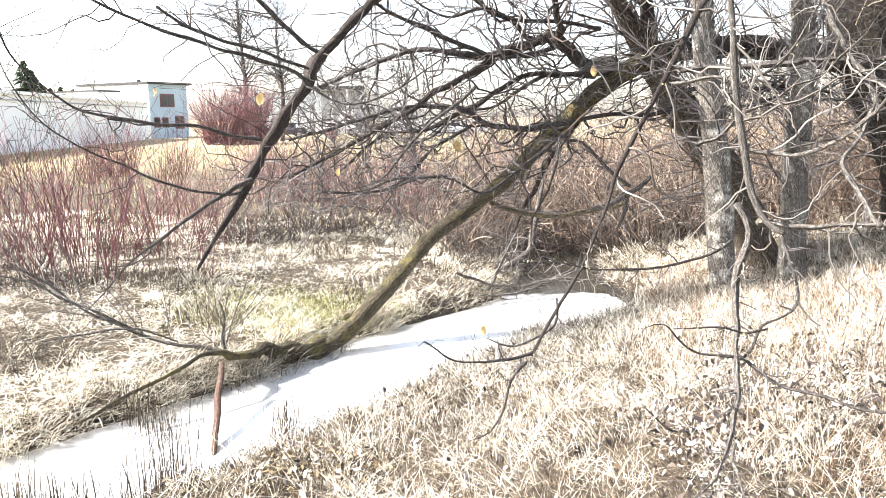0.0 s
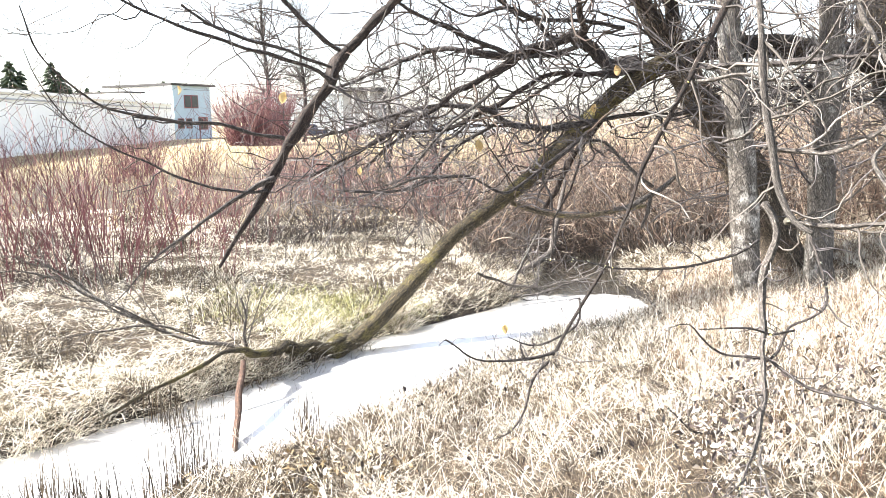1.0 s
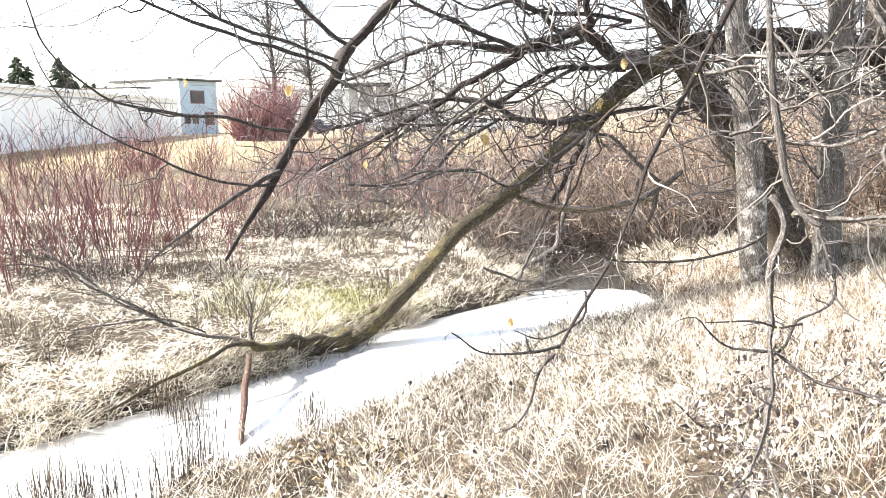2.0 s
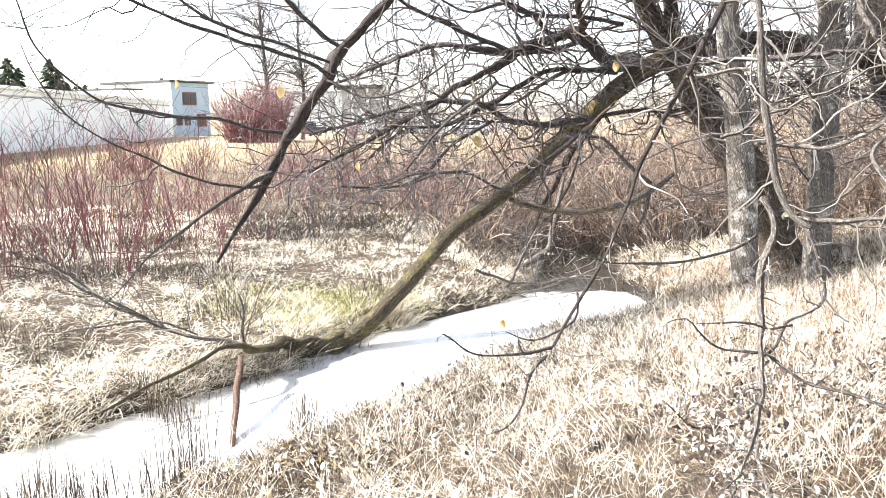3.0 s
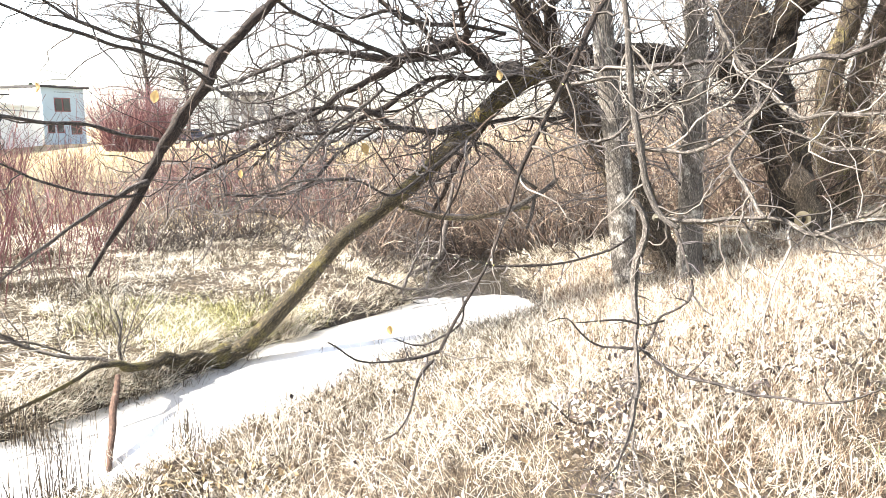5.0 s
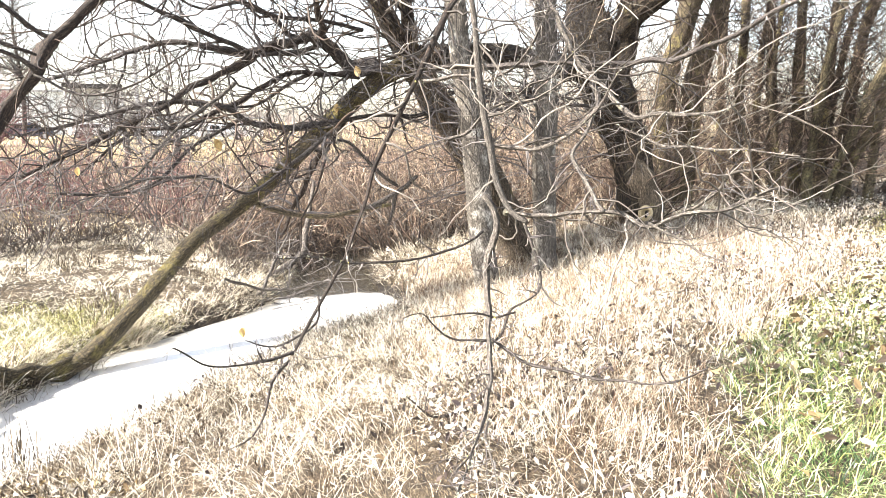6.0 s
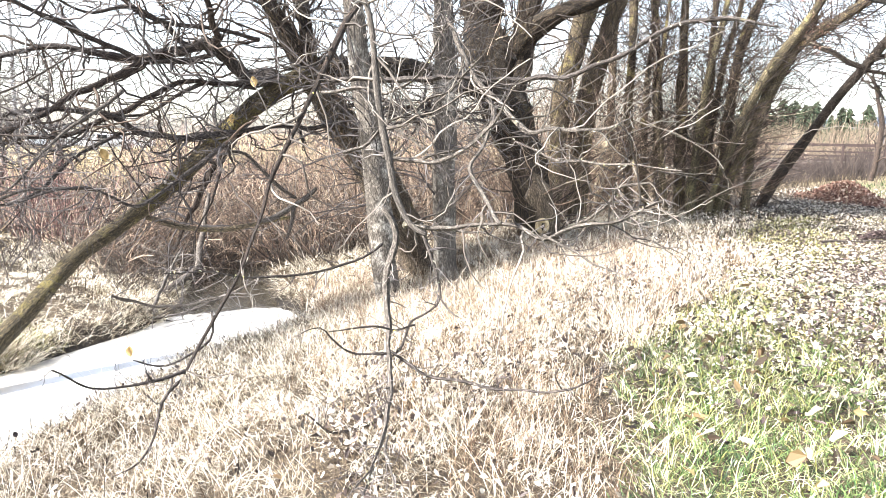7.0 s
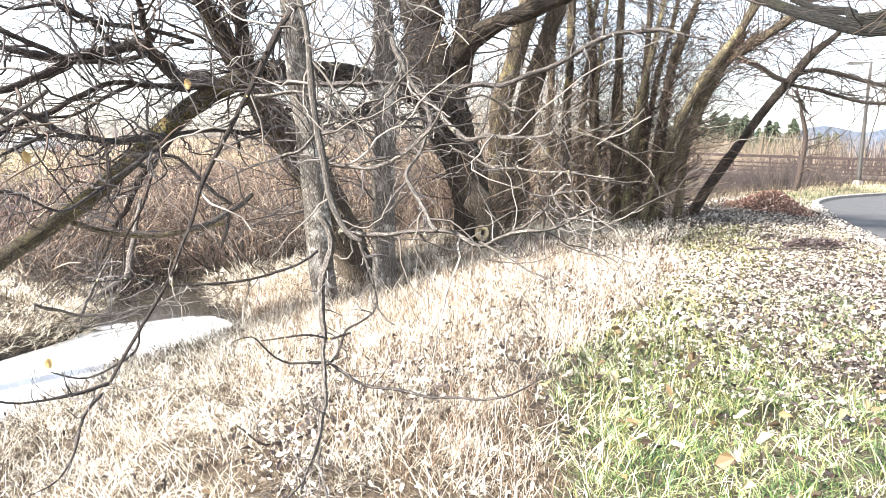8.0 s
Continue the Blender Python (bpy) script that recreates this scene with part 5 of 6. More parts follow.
spread_copies(shrub("low_scrub", 70, 0.62, 1.5, TWIG_DARK, "low dark clump of dead stalks on the far bank", "low scrub", ((2.0, 0.6),), 0.3, 0.009),
              [(-3.15, 11.9, 0, 1.0), (-2.6, 12.4, 70, 1.1), (-3.5, 12.3, 130, 0.9), (-1.5, 12.8, 40, 0.9), (-0.4, 13.3, 200, 1.1), (0.3, 12.4, 310, 1.0), (0.8, 12.5, 20, 1.1), (-5.2, 8.9, 90, 0.8),
               (-4.7, 8.8, 250, 0.5), (0.35, 11.4, 15, 0.7), (-6.2, 10.2, 110, 0.9), (0.1, 9.9, 44, 0.45), (-0.35, 9.5, 144, 0.4), (0.95, 12.3, 60, 0.8), (1.1, 13.2, 250, 1.2), (3.1, 12.9, 180, 1.0), (1.6, 13.9, 0, 1.3), (2.5, 13.9, 70, 1.3)])

hedge_spots = [(6.6, 11.2, 0, 0.9), (7.6, 11.8, 50, 1.0), (8.5, 11.9, 100, 0.7), (9.0, 12.6, 150, 0.9), (11.3, 12.6, 250, 0.7), (5.0, 11.6, 20, 0.8), (7.0, 13.0, 80, 1.1), (12.5, 13.2, 10, 0.6),
               (6.0, 10.8, 15, 0.7), (5.6, 12.4, 75, 0.9), (4.8, 13.8, 120, 0.9), (8.1, 12.6, 190, 1.0), (9.8, 13.4, 310, 1.1), (10.8, 13.2, 30, 1.1), (8.9, 13.6, 200, 1.2), (11.6, 13.6, 140, 1.0),
               (3.0, 14.6, 11, 0.85), (3.3, 13.6, 51, 0.85), (4.0, 14.0, 91, 0.85), (4.3, 13.1, 131, 0.85), (5.1, 14.1, 171, 0.85)]
for k, mat in enumerate((TWIG_BROWN, TWIG_BROWN)):
    spread_copies(shrub("hedge_thicket", 44, 2.9, 1.9, mat, ("dense upright thicket of bare brown saplings", "dense upright thicket of slender brown saplings")[k], "thickets between the stems",
                        ((2.4, 0.5), (1.6, 0.5)), 0.19, 0.009), hedge_spots[k::2])

spread_copies(shrub("willow_scrub", 60, 1.9, 2.2, mauve, "bare reddish-brown scrub in the field", "field scrub", ((2.2, 0.5),), 0.15, 0.012),
              [(5.5, 20.5, 0, 1.0), (8.0, 21.5, 60, 1.1), (10.5, 22.6, 120, 1.0), (13.0, 23.6, 200, 1.1), (6.8, 24.0, 300, 1.1), (3.0, 22.0, 20, 0.9),
                  (11.8, 26.5, 70, 1.2), (15.6, 25.5, 140, 1.2),
               (17.5, 28.0, 220, 1.2), (8.8, 27.5, 260, 1.2), (4.6, 27.0, 310, 1.1), (20.5, 29.0, 30, 1.2), (14.0, 30.0, 80, 1.3), (0.6, 24.6, 130, 1.0), (1.8, 29.5, 170, 1.2), (2.9, 18.4, 15, 0.85), (4.2, 18.0, 95, 0.9), (5.4, 17.6, 160, 0.95), (6.7, 17.2, 230, 0.95), (7.8, 16.8, 290, 0.95), (3.6, 20.2, 40, 0.9), (6.1, 19.2, 120, 0.95), (8.6, 18.6, 200, 1.0)])

# ---- grass ----
def sward(name, n, area, keep, tall, wide, lean, heading, mat, label, droop=1.8, short=False, near=0.5, far=0.12):
    """A sheet of blades: ranges of height and width, mean and spread of the lean, mean and spread of the way it lies; blades grow coarser with the distance from the path."""
    x, y = scatter(n, *area, keep)
    d = np.hypot(x, y)
    size = np.clip(0.5 + 0.09 * d, 0.6, 1.05) * (1 - 0.35 * smooth((d - 7.5) / 3))
    return grass(name, x, y, RNG.uniform(*tall, n) * size, RNG.uniform(*wide, n) * (near + far * d), np.abs(RNG.normal(*lean, n)), RNG.normal(heading[0], heading[1], n), mat, label, droop, short)


def upper_bank(a, b):
    """The drier part of the near bank, away from the water."""
    return near_bank(a, b) * smooth((a - 0.2 - 0.15 * b) / 1.5) * smooth((13.4 - np.hypot(a, b)) / 2.5)


NEAR = (-5, 11, 0.2, 12.5)
sward("dry_grass", 125000, NEAR, lambda a, b: near_bank(a, b) * clumps(a, b, 71, 8.0), (0.06, 0.26), (0.0026, 0.0078), (1.02, 0.3), (3.4, 2.6), STRAW, "matted straw-coloured dry grass on the near bank", short=True)
sward("tangled_straw", 26000, NEAR, lambda a, b: near_bank(a, b) * clumps(a, b, 75, 4.0), (0.22, 0.55), (0.0022, 0.0050), (0.85, 0.18), (1.0, 3.0), BLEACHED, "long bleached straw lying in a tangle", 1.4)
sward("tall_dry_grass", 26000, (-1, 10, 1.0, 11), lambda a, b: upper_bank(a, b) * clumps(a, b, 81, 5.0) ** 1.6, (0.14, 0.42), (0.0020, 0.0056), (0.58, 0.3), (0.3, 2.4), RUST_STRAW, "tall upright russet and straw stalks")
sward("russet_stalks", 4200, (1.5, 11, 5.5, 11.5), lambda a, b: upper_bank(a, b) * smooth((b - 5) / 3) * smooth(1.5 * waves(a, b, 2.4, 161) + 0.3), (0.14, 0.34), (0.003, 0.006), (0.4, 0.25), (0, 3), TWIG_BROWN, "dark russet weed stalks under the willow")
# low dark blades paint the shade of the gaps in the straw
sward("dead_thatch", 26000, (-5, 10, 0.5, 12), lambda a, b: near_bank(a, b) * smooth(1.5 * waves(a, b, 3.0, 131) + 0.35), (0.05, 0.2), (0.004, 0.009), (0.9, 0.25), (0, 3), DARK_THATCH, "dark thatch put in as the shade between the tufts", short=True)
FAR = (-9, 5, 4, 15)
sward("bank_grass", 115000, FAR, lambda a, b: far_bank(a, b) * clumps(a, b, 91, 5.5), (0.08, 0.32), (0.0034, 0.0092), (1.15, 0.2), (-1.2, 2.4), BLEACHED, "bleached matted grass lying on the far bank", short=True)
sward("pale_tussocks", 9000, (-10, 1, 6.3, 13.5), lambda a, b: far_bank(a, b) * smooth(2.4 * waves(a, b, 2.6, 171) - 0.1), (0.15, 0.42), (0.0030, 0.0075), (0.85, 0.2), (0, 3), BLEACHED, "bleached tussocks between the dogwood stems", 1.5)
sward("bright_straw", 13000, (1.8, 6.2, 9.6, 13.0), lambda a, b: (creek_at(a, b)[1] > 0) * smooth(creek_at(a, b)[0] / 0.15) * smooth(1.6 - np.hypot((a - 3.4) / 1.4, (b - 11.2) / 1.2)), (0.10, 0.30), (0.0026, 0.0065), (1.1, 0.2), (-2.0, 1.6), BLEACHED, "bright straw lying on the bank by the pool", short=True)
sward("dark_tussocks", 9000, FAR, lambda a, b: (creek_at(a, b)[1] < 0) * smooth(creek_at(a, b)[0] / 0.1) * smooth(waves(a, b, 1.9, 101) * 2.2 - 0.1), (0.14, 0.42), (0.0035, 0.0075), (0.65, 0.3), (0, 3), DARK_THATCH, "dark brown tussocks on the far bank")
sward("overhanging_grass", 12000, (-6, 3, 3, 13), lambda a, b: (creek_at(a, b)[1] < 0) * (creek_at(a, b)[0] > -0.06) * (creek_at(a, b)[0] < 0.4) * clumps(a, b, 111, 5.0) * smooth(np.hypot(a + 0.35, b - 9.05) / 0.35 - 1.0), (0.15, 0.40), (0.0025, 0.0070), (0.85, 0.15), (-0.72, 0.7), BLEACHED, "bleached grass hanging over the water's edge", 1.5)
sward("green_bank_grass", 11000, (-4.5, 1.0, 6.5, 10.5), lambda a, b: far_bank(a, b) * smooth(1.5 - np.hypot((a + 1.5) / 1.4, (b - 8.4) / 0.9) + 0.6 * waves(a, b, 3.2, 33)), (0.08, 0.26), (0.0025, 0.0060), (0.9, 0.25), (-1.2, 1.5), OLIVE, "yellow-green grass among the straw")
# dark fringe along the water, painting shade under the bank's lip
sward("bank_edge_thatch", 21000, (-3.5, 5, 4.5, 15.5), lambda a, b: (creek_at(a, b)[0] > -0.05) * (creek_at(a, b)[0] < 0.3 + 0.9 * smooth((b - 10.5) / 2)) * smooth(waves(a, b, 2.6, 61) + 0.75), (0.12, 0.34), (0.0025, 0.0060), (0.8, 0.2), (2.6, 2), DARK_THATCH, "dark thatch at the water's edge, coloured as the undercut's shade", 1.4)
x, y = scatter(23000, -26, 26, 13, 46, lambda a, b: (creek_at(a, b)[1] < 0) * smooth(creek_at(a, b)[0]) * (0.8 + 0.2 * smooth((b - 19) / 8)))
n1 = len(x)
grass("field_grass", x, y, RNG.uniform(0.2, 0.5, n1), RNG.uniform(0.010, 0.026, n1), np.abs(RNG.normal(0.7, 0.25, n1)), wind(n1, 2), REED, "tall tawny grass in the field")


# upright dark stalks added to draw the vertical reflections on the water
x, y = scatter(1150, -3.9, -1.2, 3.0, 6.0, lambda a, b: (creek_at(a, b)[0] < 0.05) * smooth(2.4 * waves(a, b, 5.0, 191) + 0.1))
n1 = len(x)
grass("reflection_streaks", x, y, RNG.uniform(0.28, 0.60, n1), RNG.uniform(0.004, 0.009, n1), np.abs(RNG.normal(0.12, 0.12, n1)), wind(n1, 3), DARK_THATCH, "thin dark stalks drawing streaky reflections in the shallows")


# debris by the limb's foot, its dark blades also painting the reflections there
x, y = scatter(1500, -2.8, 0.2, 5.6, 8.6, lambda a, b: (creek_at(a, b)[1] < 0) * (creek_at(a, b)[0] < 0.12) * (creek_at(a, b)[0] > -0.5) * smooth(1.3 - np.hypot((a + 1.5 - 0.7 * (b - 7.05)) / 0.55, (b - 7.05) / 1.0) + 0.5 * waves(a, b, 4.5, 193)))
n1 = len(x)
grass("water_debris", x, y, RNG.uniform(0.12, 0.36, n1), RNG.uniform(0.004, 0.010, n1), np.abs(RNG.normal(0.75, 0.2, n1)), wind(n1, 3), DARK_THATCH, "dark grass under the limb, drawn for debris and reflections in the water")


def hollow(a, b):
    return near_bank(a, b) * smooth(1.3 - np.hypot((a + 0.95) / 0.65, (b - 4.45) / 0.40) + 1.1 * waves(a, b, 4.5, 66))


# dark stalks mark out the hollow; the ground itself is not lowered here
sward("hollow_thatch", 1500, (-2.2, 0.2, 3.4, 5.6), hollow, (0.08, 0.24), (0.004, 0.008), (0.8, 0.25), (0, 3), DARK_THATCH, "dark stalks in a hollow of the bank", short=True)


def lawn(x, y):
    e, s = creek_at(x, y)
    return (s > 0) * smooth(lawn_side(x, y) / 0.4 + 0.3) * (kerb_side(x, y) < -0.15)


def spray(n, each, x0, x1, y0, y1, keep, wide):
    """Blades in tufts: their roots and the way that each one leans, out of its tuft."""
    cx, cy = scatter(n, x0, x1, y0, y1, keep)
    a, r = RNG.uniform(0, 6.283, (n, each)), np.abs(RNG.normal(0, wide, (n, each)))
    return (cx[:, None] + np.cos(a) * r).ravel(), (cy[:, None] + np.sin(a) * r).ravel(), (a + RNG.normal(0, 0.5, (n, each))).ravel()


def green_part(a, b):
    return lawn(a, b) * smooth(1.4 * waves(a, b, 2.2, 44) + 1.5 - np.hypot(a - 2, b - 1) / 5.5)


x, y, a = spray(2900, 18, 1.0, 13, -1.5, 10, green_part, 0.045)
n1 = len(x)
grass("lawn_grass", x, y, RNG.uniform(0.06, 0.24, n1), RNG.uniform(0.0032, 0.0085, n1), np.clip(np.abs(RNG.normal(0.85, 0.22, n1)), 0, 1.1), a, GREEN, "fresh green grass with bleached tips beside the path", 1.6)
LAWN = (1.0, 13, -1.5, 10)
sward("short_lawn_grass", 20000, LAWN, lambda a, b: lawn(a, b) * smooth(0.8 * waves(a, b, 2.2, 44) + 1.7 - np.hypot(a - 2, b - 1) / 5.5), (0.05, 0.14), (0.003, 0.006), (0.9, 0.25), (2.6, 2.5), GREEN, "short green grass between the tufts", short=True)
sward("lawn_thatch", 15000, LAWN, lambda a, b: lawn(a, b) * (0.30 * smooth(waves(a, b, 3.1, 141) + 0.4) + 0.9 * smooth(1.5 - lawn_side(a, b))), (0.07, 0.24), (0.0035, 0.009), (0.85, 0.25), (2.6, 3), OLIVE, "withered olive grass in the lawn", short=True)
sward("lawn_straw", 46000, (1.5, 22, -0.5, 16), lambda a, b: lawn(a, b) * smooth(np.hypot(a, b) / 5), (0.05, 0.17), (0.003, 0.008), (1.0, 0.3), (2.6, 2.5), STRAW, "short bleached grass on the rise", short=True)


sward("path_grass", 16000, (-7, 9, -7, 1.2), lambda a, b: (creek_at(a, b)[1] > 0) * smooth(creek_at(a, b)[0]) * clumps(a, b, 75, 3.0) * (kerb_side(a, b) < -0.2), (0.05, 0.16), (0.005, 0.010), (0.95, 0.25), (2.6, 2.5), STRAW, "short trodden straw beside the path", short=True)


def litter(name, n, area, keep, small, big, power, mat, label, flat=0.3, lift=(0.01, 0.05)):
    """Leaves lying about; most are small when power is high."""
    x, y = scatter(n, *area, keep)
    size = small + (big - small) * RNG.uniform(0, 1, n) ** power
    return tagged(part(name, leaf_mesh(name, x, y, height(x, y) + RNG.uniform(*lift, n), size, flat), mat), label, "leaves", kind="stuff")


litter("leaf_litter", 32000, (1.0, 20, -1.5, 15), lambda a, b: lawn(a, b) * (1 - 0.85 * smooth((np.hypot(a, b) - 8.5) / 4)) * smooth(waves(a, b, 0.9, 51) + 1.0) * smooth((np.hypot(a, b) - 4.5) / 4.5 + 0.04), 0.02, 0.075, 2.0, LITTER, "fallen grey and brown leaves strewn over the grass", 0.4, (0.01, 0.07))
litter("large_leaves", 650, (1.2, 7, -1.0, 6), lambda a, b: lawn(a, b) * smooth(waves(a, b, 1.7, 55) + 0.8), 0.04, 0.115, 1.3, BROWN_LEAF, "large curled brown and pale leaves lying on the lawn", 0.5, (0.05, 0.12))
litter("dark_leaves", 7500, (2.0, 16, 0.5, 13), lambda a, b: lawn(a, b) * smooth((np.hypot(a, b) - 4.0) / 4 + 0.08) * (1 - 0.8 * smooth((np.hypot(a, b) - 10) / 4)) * smooth(waves(a, b, 1.1, 57) + 0.35), 0.02, 0.07, 1.5, PURPLE_LITTER, "dark purple-brown leaves on the rise", 0.4, (0.03, 0.09))
litter("leaf_flakes", 17000, (2.5, 14, 0.5, 11.5), lambda a, b: lawn(a, b) * smooth((np.hypot(a, b) - 4.5) / 3) * clumps(a, b, 59, 3.0), 0.015, 0.042, 1.5, LITTER, "bleached leaf flakes scattered on the grass", 0.35, (0.02, 0.06))
litter("bleached_flakes", 6500, (1.0, 11, 1.5, 11.5), lambda a, b: near_bank(a, b) * smooth(1.4 - np.abs(lawn_side(a, b) + 0.5) / 1.3) * smooth(1.6 * waves(a, b, 1.9, 207) + 0.5), 0.015, 0.06, 1.6, LITTER, "bleached leaf flakes caught in the straw along the lawn", 0.7, (0.06, 0.20))
x, y = scatter(2200, -1.5, 6, 1.0, 9, near_bank)
tagged(part("fallen_leaves", leaf_mesh("fallen_leaves", x, y, height(x, y) + RNG.uniform(0.03, 0.15, len(x)), RNG.uniform(0.02, 0.06, len(x)), 0.9), LITTER), "pale curled leaves caught in the dry grass", "leaves", kind="stuff")
x, y = scatter(330, -2.2, 0.2, 3.4, 5.6, hollow)
tagged(part("brown_leaves", leaf_mesh("brown_leaves", x, y, height(x, y) + RNG.uniform(0.03, 0.13, len(x)), RNG.uniform(0.02, 0.07, len(x)), 0.9), BROWN_LEAF), "dark brown leaves lying in the dry grass", "leaves", kind="stuff")

# dark sodden leaves and two sticks on the rise
a, r = RNG.uniform(0, 6.283, 420), np.sqrt(RNG.uniform(0, 1, 420))
x, y = 10.55 + np.cos(a) * r * 0.42 - np.sin(a) * r * 0.10, 7.55 - np.cos(a) * r * 0.22 - np.sin(a) * r * 0.20
tagged(part("sodden_leaves", leaf_mesh("sodden_leaves", x, y, height(x, y) + RNG.uniform(0.05, 0.11, 420) + 0.05 * (1 - r), RNG.uniform(0.04, 0.10, 420), 0.6), PURPLE_LITTER), "dark sodden leaves heaped on the rise", "leaves", kind="stuff")
for (x0, y0), (x1, y1), sag in (((9.35, 7.72), (10.05, 7.30), 0.05), ((10.10, 7.25), (10.85, 7.05), -0.05)):
    dropped = thing("dropped_stick", (0, 0, 0), "grey weathered stick lying on the leaves", "stick", "sticks on the rise")
    pts = [(x0 + (x1 - x0) * t + sag * math.sin(3.1 * t), y0 + (y1 - y0) * t, ground_z(x0 + (x1 - x0) * t, y0 + (y1 - y0) * t) + 0.07, 0.018 - 0.010 * t) for t in (0, 0.33, 0.66, 1.0)]
    limb(dropped, pts, GREY, "stick", 7, 0.05, 0.15, "", 0.6)

# ---- road, bridge and far side on the right ----
def prism(bm, at, size, turn=0.0, taper=1.0):
    """A box on its base at a place, turned about z; the top may be narrower."""
    x, y, z = size
    m = Matrix.Translation(at) @ Matrix.Rotation(turn, 4, "Z")
    lo = [bm.verts.new(m @ Vector((sx * x / 2, sy * y / 2, 0))) for sx, sy in ((-1, -1), (1, -1), (1, 1), (-1, 1))]
    hi = [bm.verts.new(m @ Vector((sx * x / 2 * taper, sy * y / 2 * taper, z))) for sx, sy in ((-1, -1), (1, -1), (1, 1), (-1, 1))]
    bm.faces.new(lo[::-1]), bm.faces.new(hi)
    for k in range(4):
        bm.faces.new((lo[k], lo[(k + 1) % 4], hi[(k + 1) % 4], hi[k]))
    return bm


def box(at, size, turn=0.0, taper=1.0, edge=0.0):
    bm = prism(bmesh.new(), at, size, turn, taper)
    if edge:
        bmesh.ops.bevel(bm, geom=bm.edges[:], offset=edge, segments=2, affect="EDGES", profile=0.5)
    return bm


ASPHALT = plain("asphalt", (0.044, 0.043, 0.044), 0.85, 0.25, 1.5, 0, 0.004, 120)
CONCRETE = plain("kerb_concrete", (0.20, 0.185, 0.165), 0.85, 0.2, 3.0, 0, 0.004, 60)
WHITE_WALL = plain("white_stucco", (0.80, 0.80, 0.79), 0.85, 0.05, 0.4, 0, 0.004, 40)
# wall colour with the bluish shade of the end wall mixed in
SHADE_BLUE_WALL = plain("blue_shade_wall", (0.38, 0.48, 0.55), 0.75, 0.06, 0.6, 0, 0.004, 40)
ROOF_DARK = plain("dark_roof", (0.030, 0.028, 0.028), 0.8, 0.2, 0.8, 0, 0.01, 20)
GREY_TRIM = plain("grey_trim", (0.34, 0.35, 0.37), 0.6, 0.1, 0.8)
FRAME_RED = plain("maroon_frame", (0.16, 0.05, 0.055), 0.6, 0.15, 2.0)
PANE = plain("dark_pane", (0.02, 0.025, 0.03), 0.08, 0.2, 1.0)
RUST_RAIL = plain("red_brown_rail", (0.022, 0.0105, 0.010), 0.7, 0.25, 1.2, 0, 0.004, 40)
DECK = plain("dark_deck_timber", (0.075, 0.060, 0.052), 0.85, 0.2, 1.5, 0, 0.006, 30)
STEEL = plain("lamp_steel", (0.056, 0.052, 0.049), 0.5, 0.15, 2.0, 0.4)
WHITE_PAINT = plain("white_paint", (0.78, 0.78, 0.78), 0.5, 0.06, 2.0)

ks = spline([(a, b, 0, 0.1) for a, b in KERB], 0.6)[:, :2]
st = unit(np.gradient(ks, axis=0))
sn = np.stack((st[:, 1], -st[:, 0]), -1)
rings = []
for off, z in ((0.0, 0.06), (1.5, 0.072), (4.0, 0.08), (7.0, 0.07)):
    rings.append(np.column_stack((ks + sn * off, np.full(len(ks), z))))
rv = np.stack(rings, 1)
f0 = (np.arange(len(ks) - 1)[:, None] * 4 + np.arange(3)[None, :])
road = part("road", mesh_of("road", rv, np.stack((f0, f0 + 1, f0 + 5, f0 + 4), -1)), ASPHALT)
tagged(road, "curving strip of grey asphalt beyond the leaves", "road", kind="structure")
prof = ((0.0, 0.02), (0.0, 0.145), (-0.03, 0.16), (-0.15, 0.16), (-0.18, 0.14), (-0.18, 0.0))
kv = np.stack([np.column_stack((ks + sn * o, np.full(len(ks), z))) for o, z in prof], 1)
f0 = (np.arange(len(ks) - 1)[:, None] * 6 + np.arange(5)[None, :])
tagged(part("kerb", mesh_of("kerb", kv, np.stack((f0, f0 + 6, f0 + 7, f0 + 1), -1), smooth=False), CONCRETE), "pale concrete kerb along the road", "kerb", kind="structure")
x, y = scatter(5000, 18, 60, 12, 36, lambda a, b: ((kerb_side(a, b) < -0.2) * (kerb_side(a, b) > -1.7)) * 1.0)
n1 = len(x)
grass("verge_grass", x, y, RNG.uniform(0.05, 0.16, n1), RNG.uniform(0.015, 0.035, n1), np.abs(RNG.normal(0.5, 0.3, n1)), wind(n1, 2.5), VERGE, "mown green verge behind the kerb")

x, y = scatter(5000, 14, 46, 11, 32, lambda a, b: ((kerb_side(a, b) < -1.5) * (kerb_side(a, b) > -7) * (creek_at(a, b)[0] > 0)) * 1.0)
n1 = len(x)
grass("rough_grass", x, y, RNG.uniform(0.15, 0.4, n1), RNG.uniform(0.010, 0.022, n1), np.abs(RNG.normal(0.5, 0.3, n1)), wind(n1, 2.5), DARK_THATCH, "rank brown grass between the verge and the creek")

# the heap of leaves at the crest
a, r = RNG.uniform(0, 6.283, 3600), np.sqrt(RNG.uniform(0, 1, 3600)) * RNG.uniform(0.8, 1.25, 3600)
x, y = 15.7 + np.cos(a) * r * 1.0, 12.3 + np.sin(a) * r * 1.0
z = height(x, y) + 0.02 + 0.42 * (1 - smooth(r)) + RNG.uniform(0, 0.06, len(x))
tagged(part("leaf_heap", leaf_mesh("leaf_heap", x, y, z, RNG.uniform(0.05, 0.12, len(x)), 0.8), RED_LITTER), "low heap of raked red-brown leaves", "leaves", kind="stuff")

# leaves drifted over the kerb
x, y = scatter(1500, 9.5, 24, 4.5, 20, lambda a, b: smooth(1 - np.abs(kerb_side(a, b) + 0.18) / 0.42) * smooth((19 - a) / 3) * smooth(waves(a, b, 1.6, 151) + 1.2))
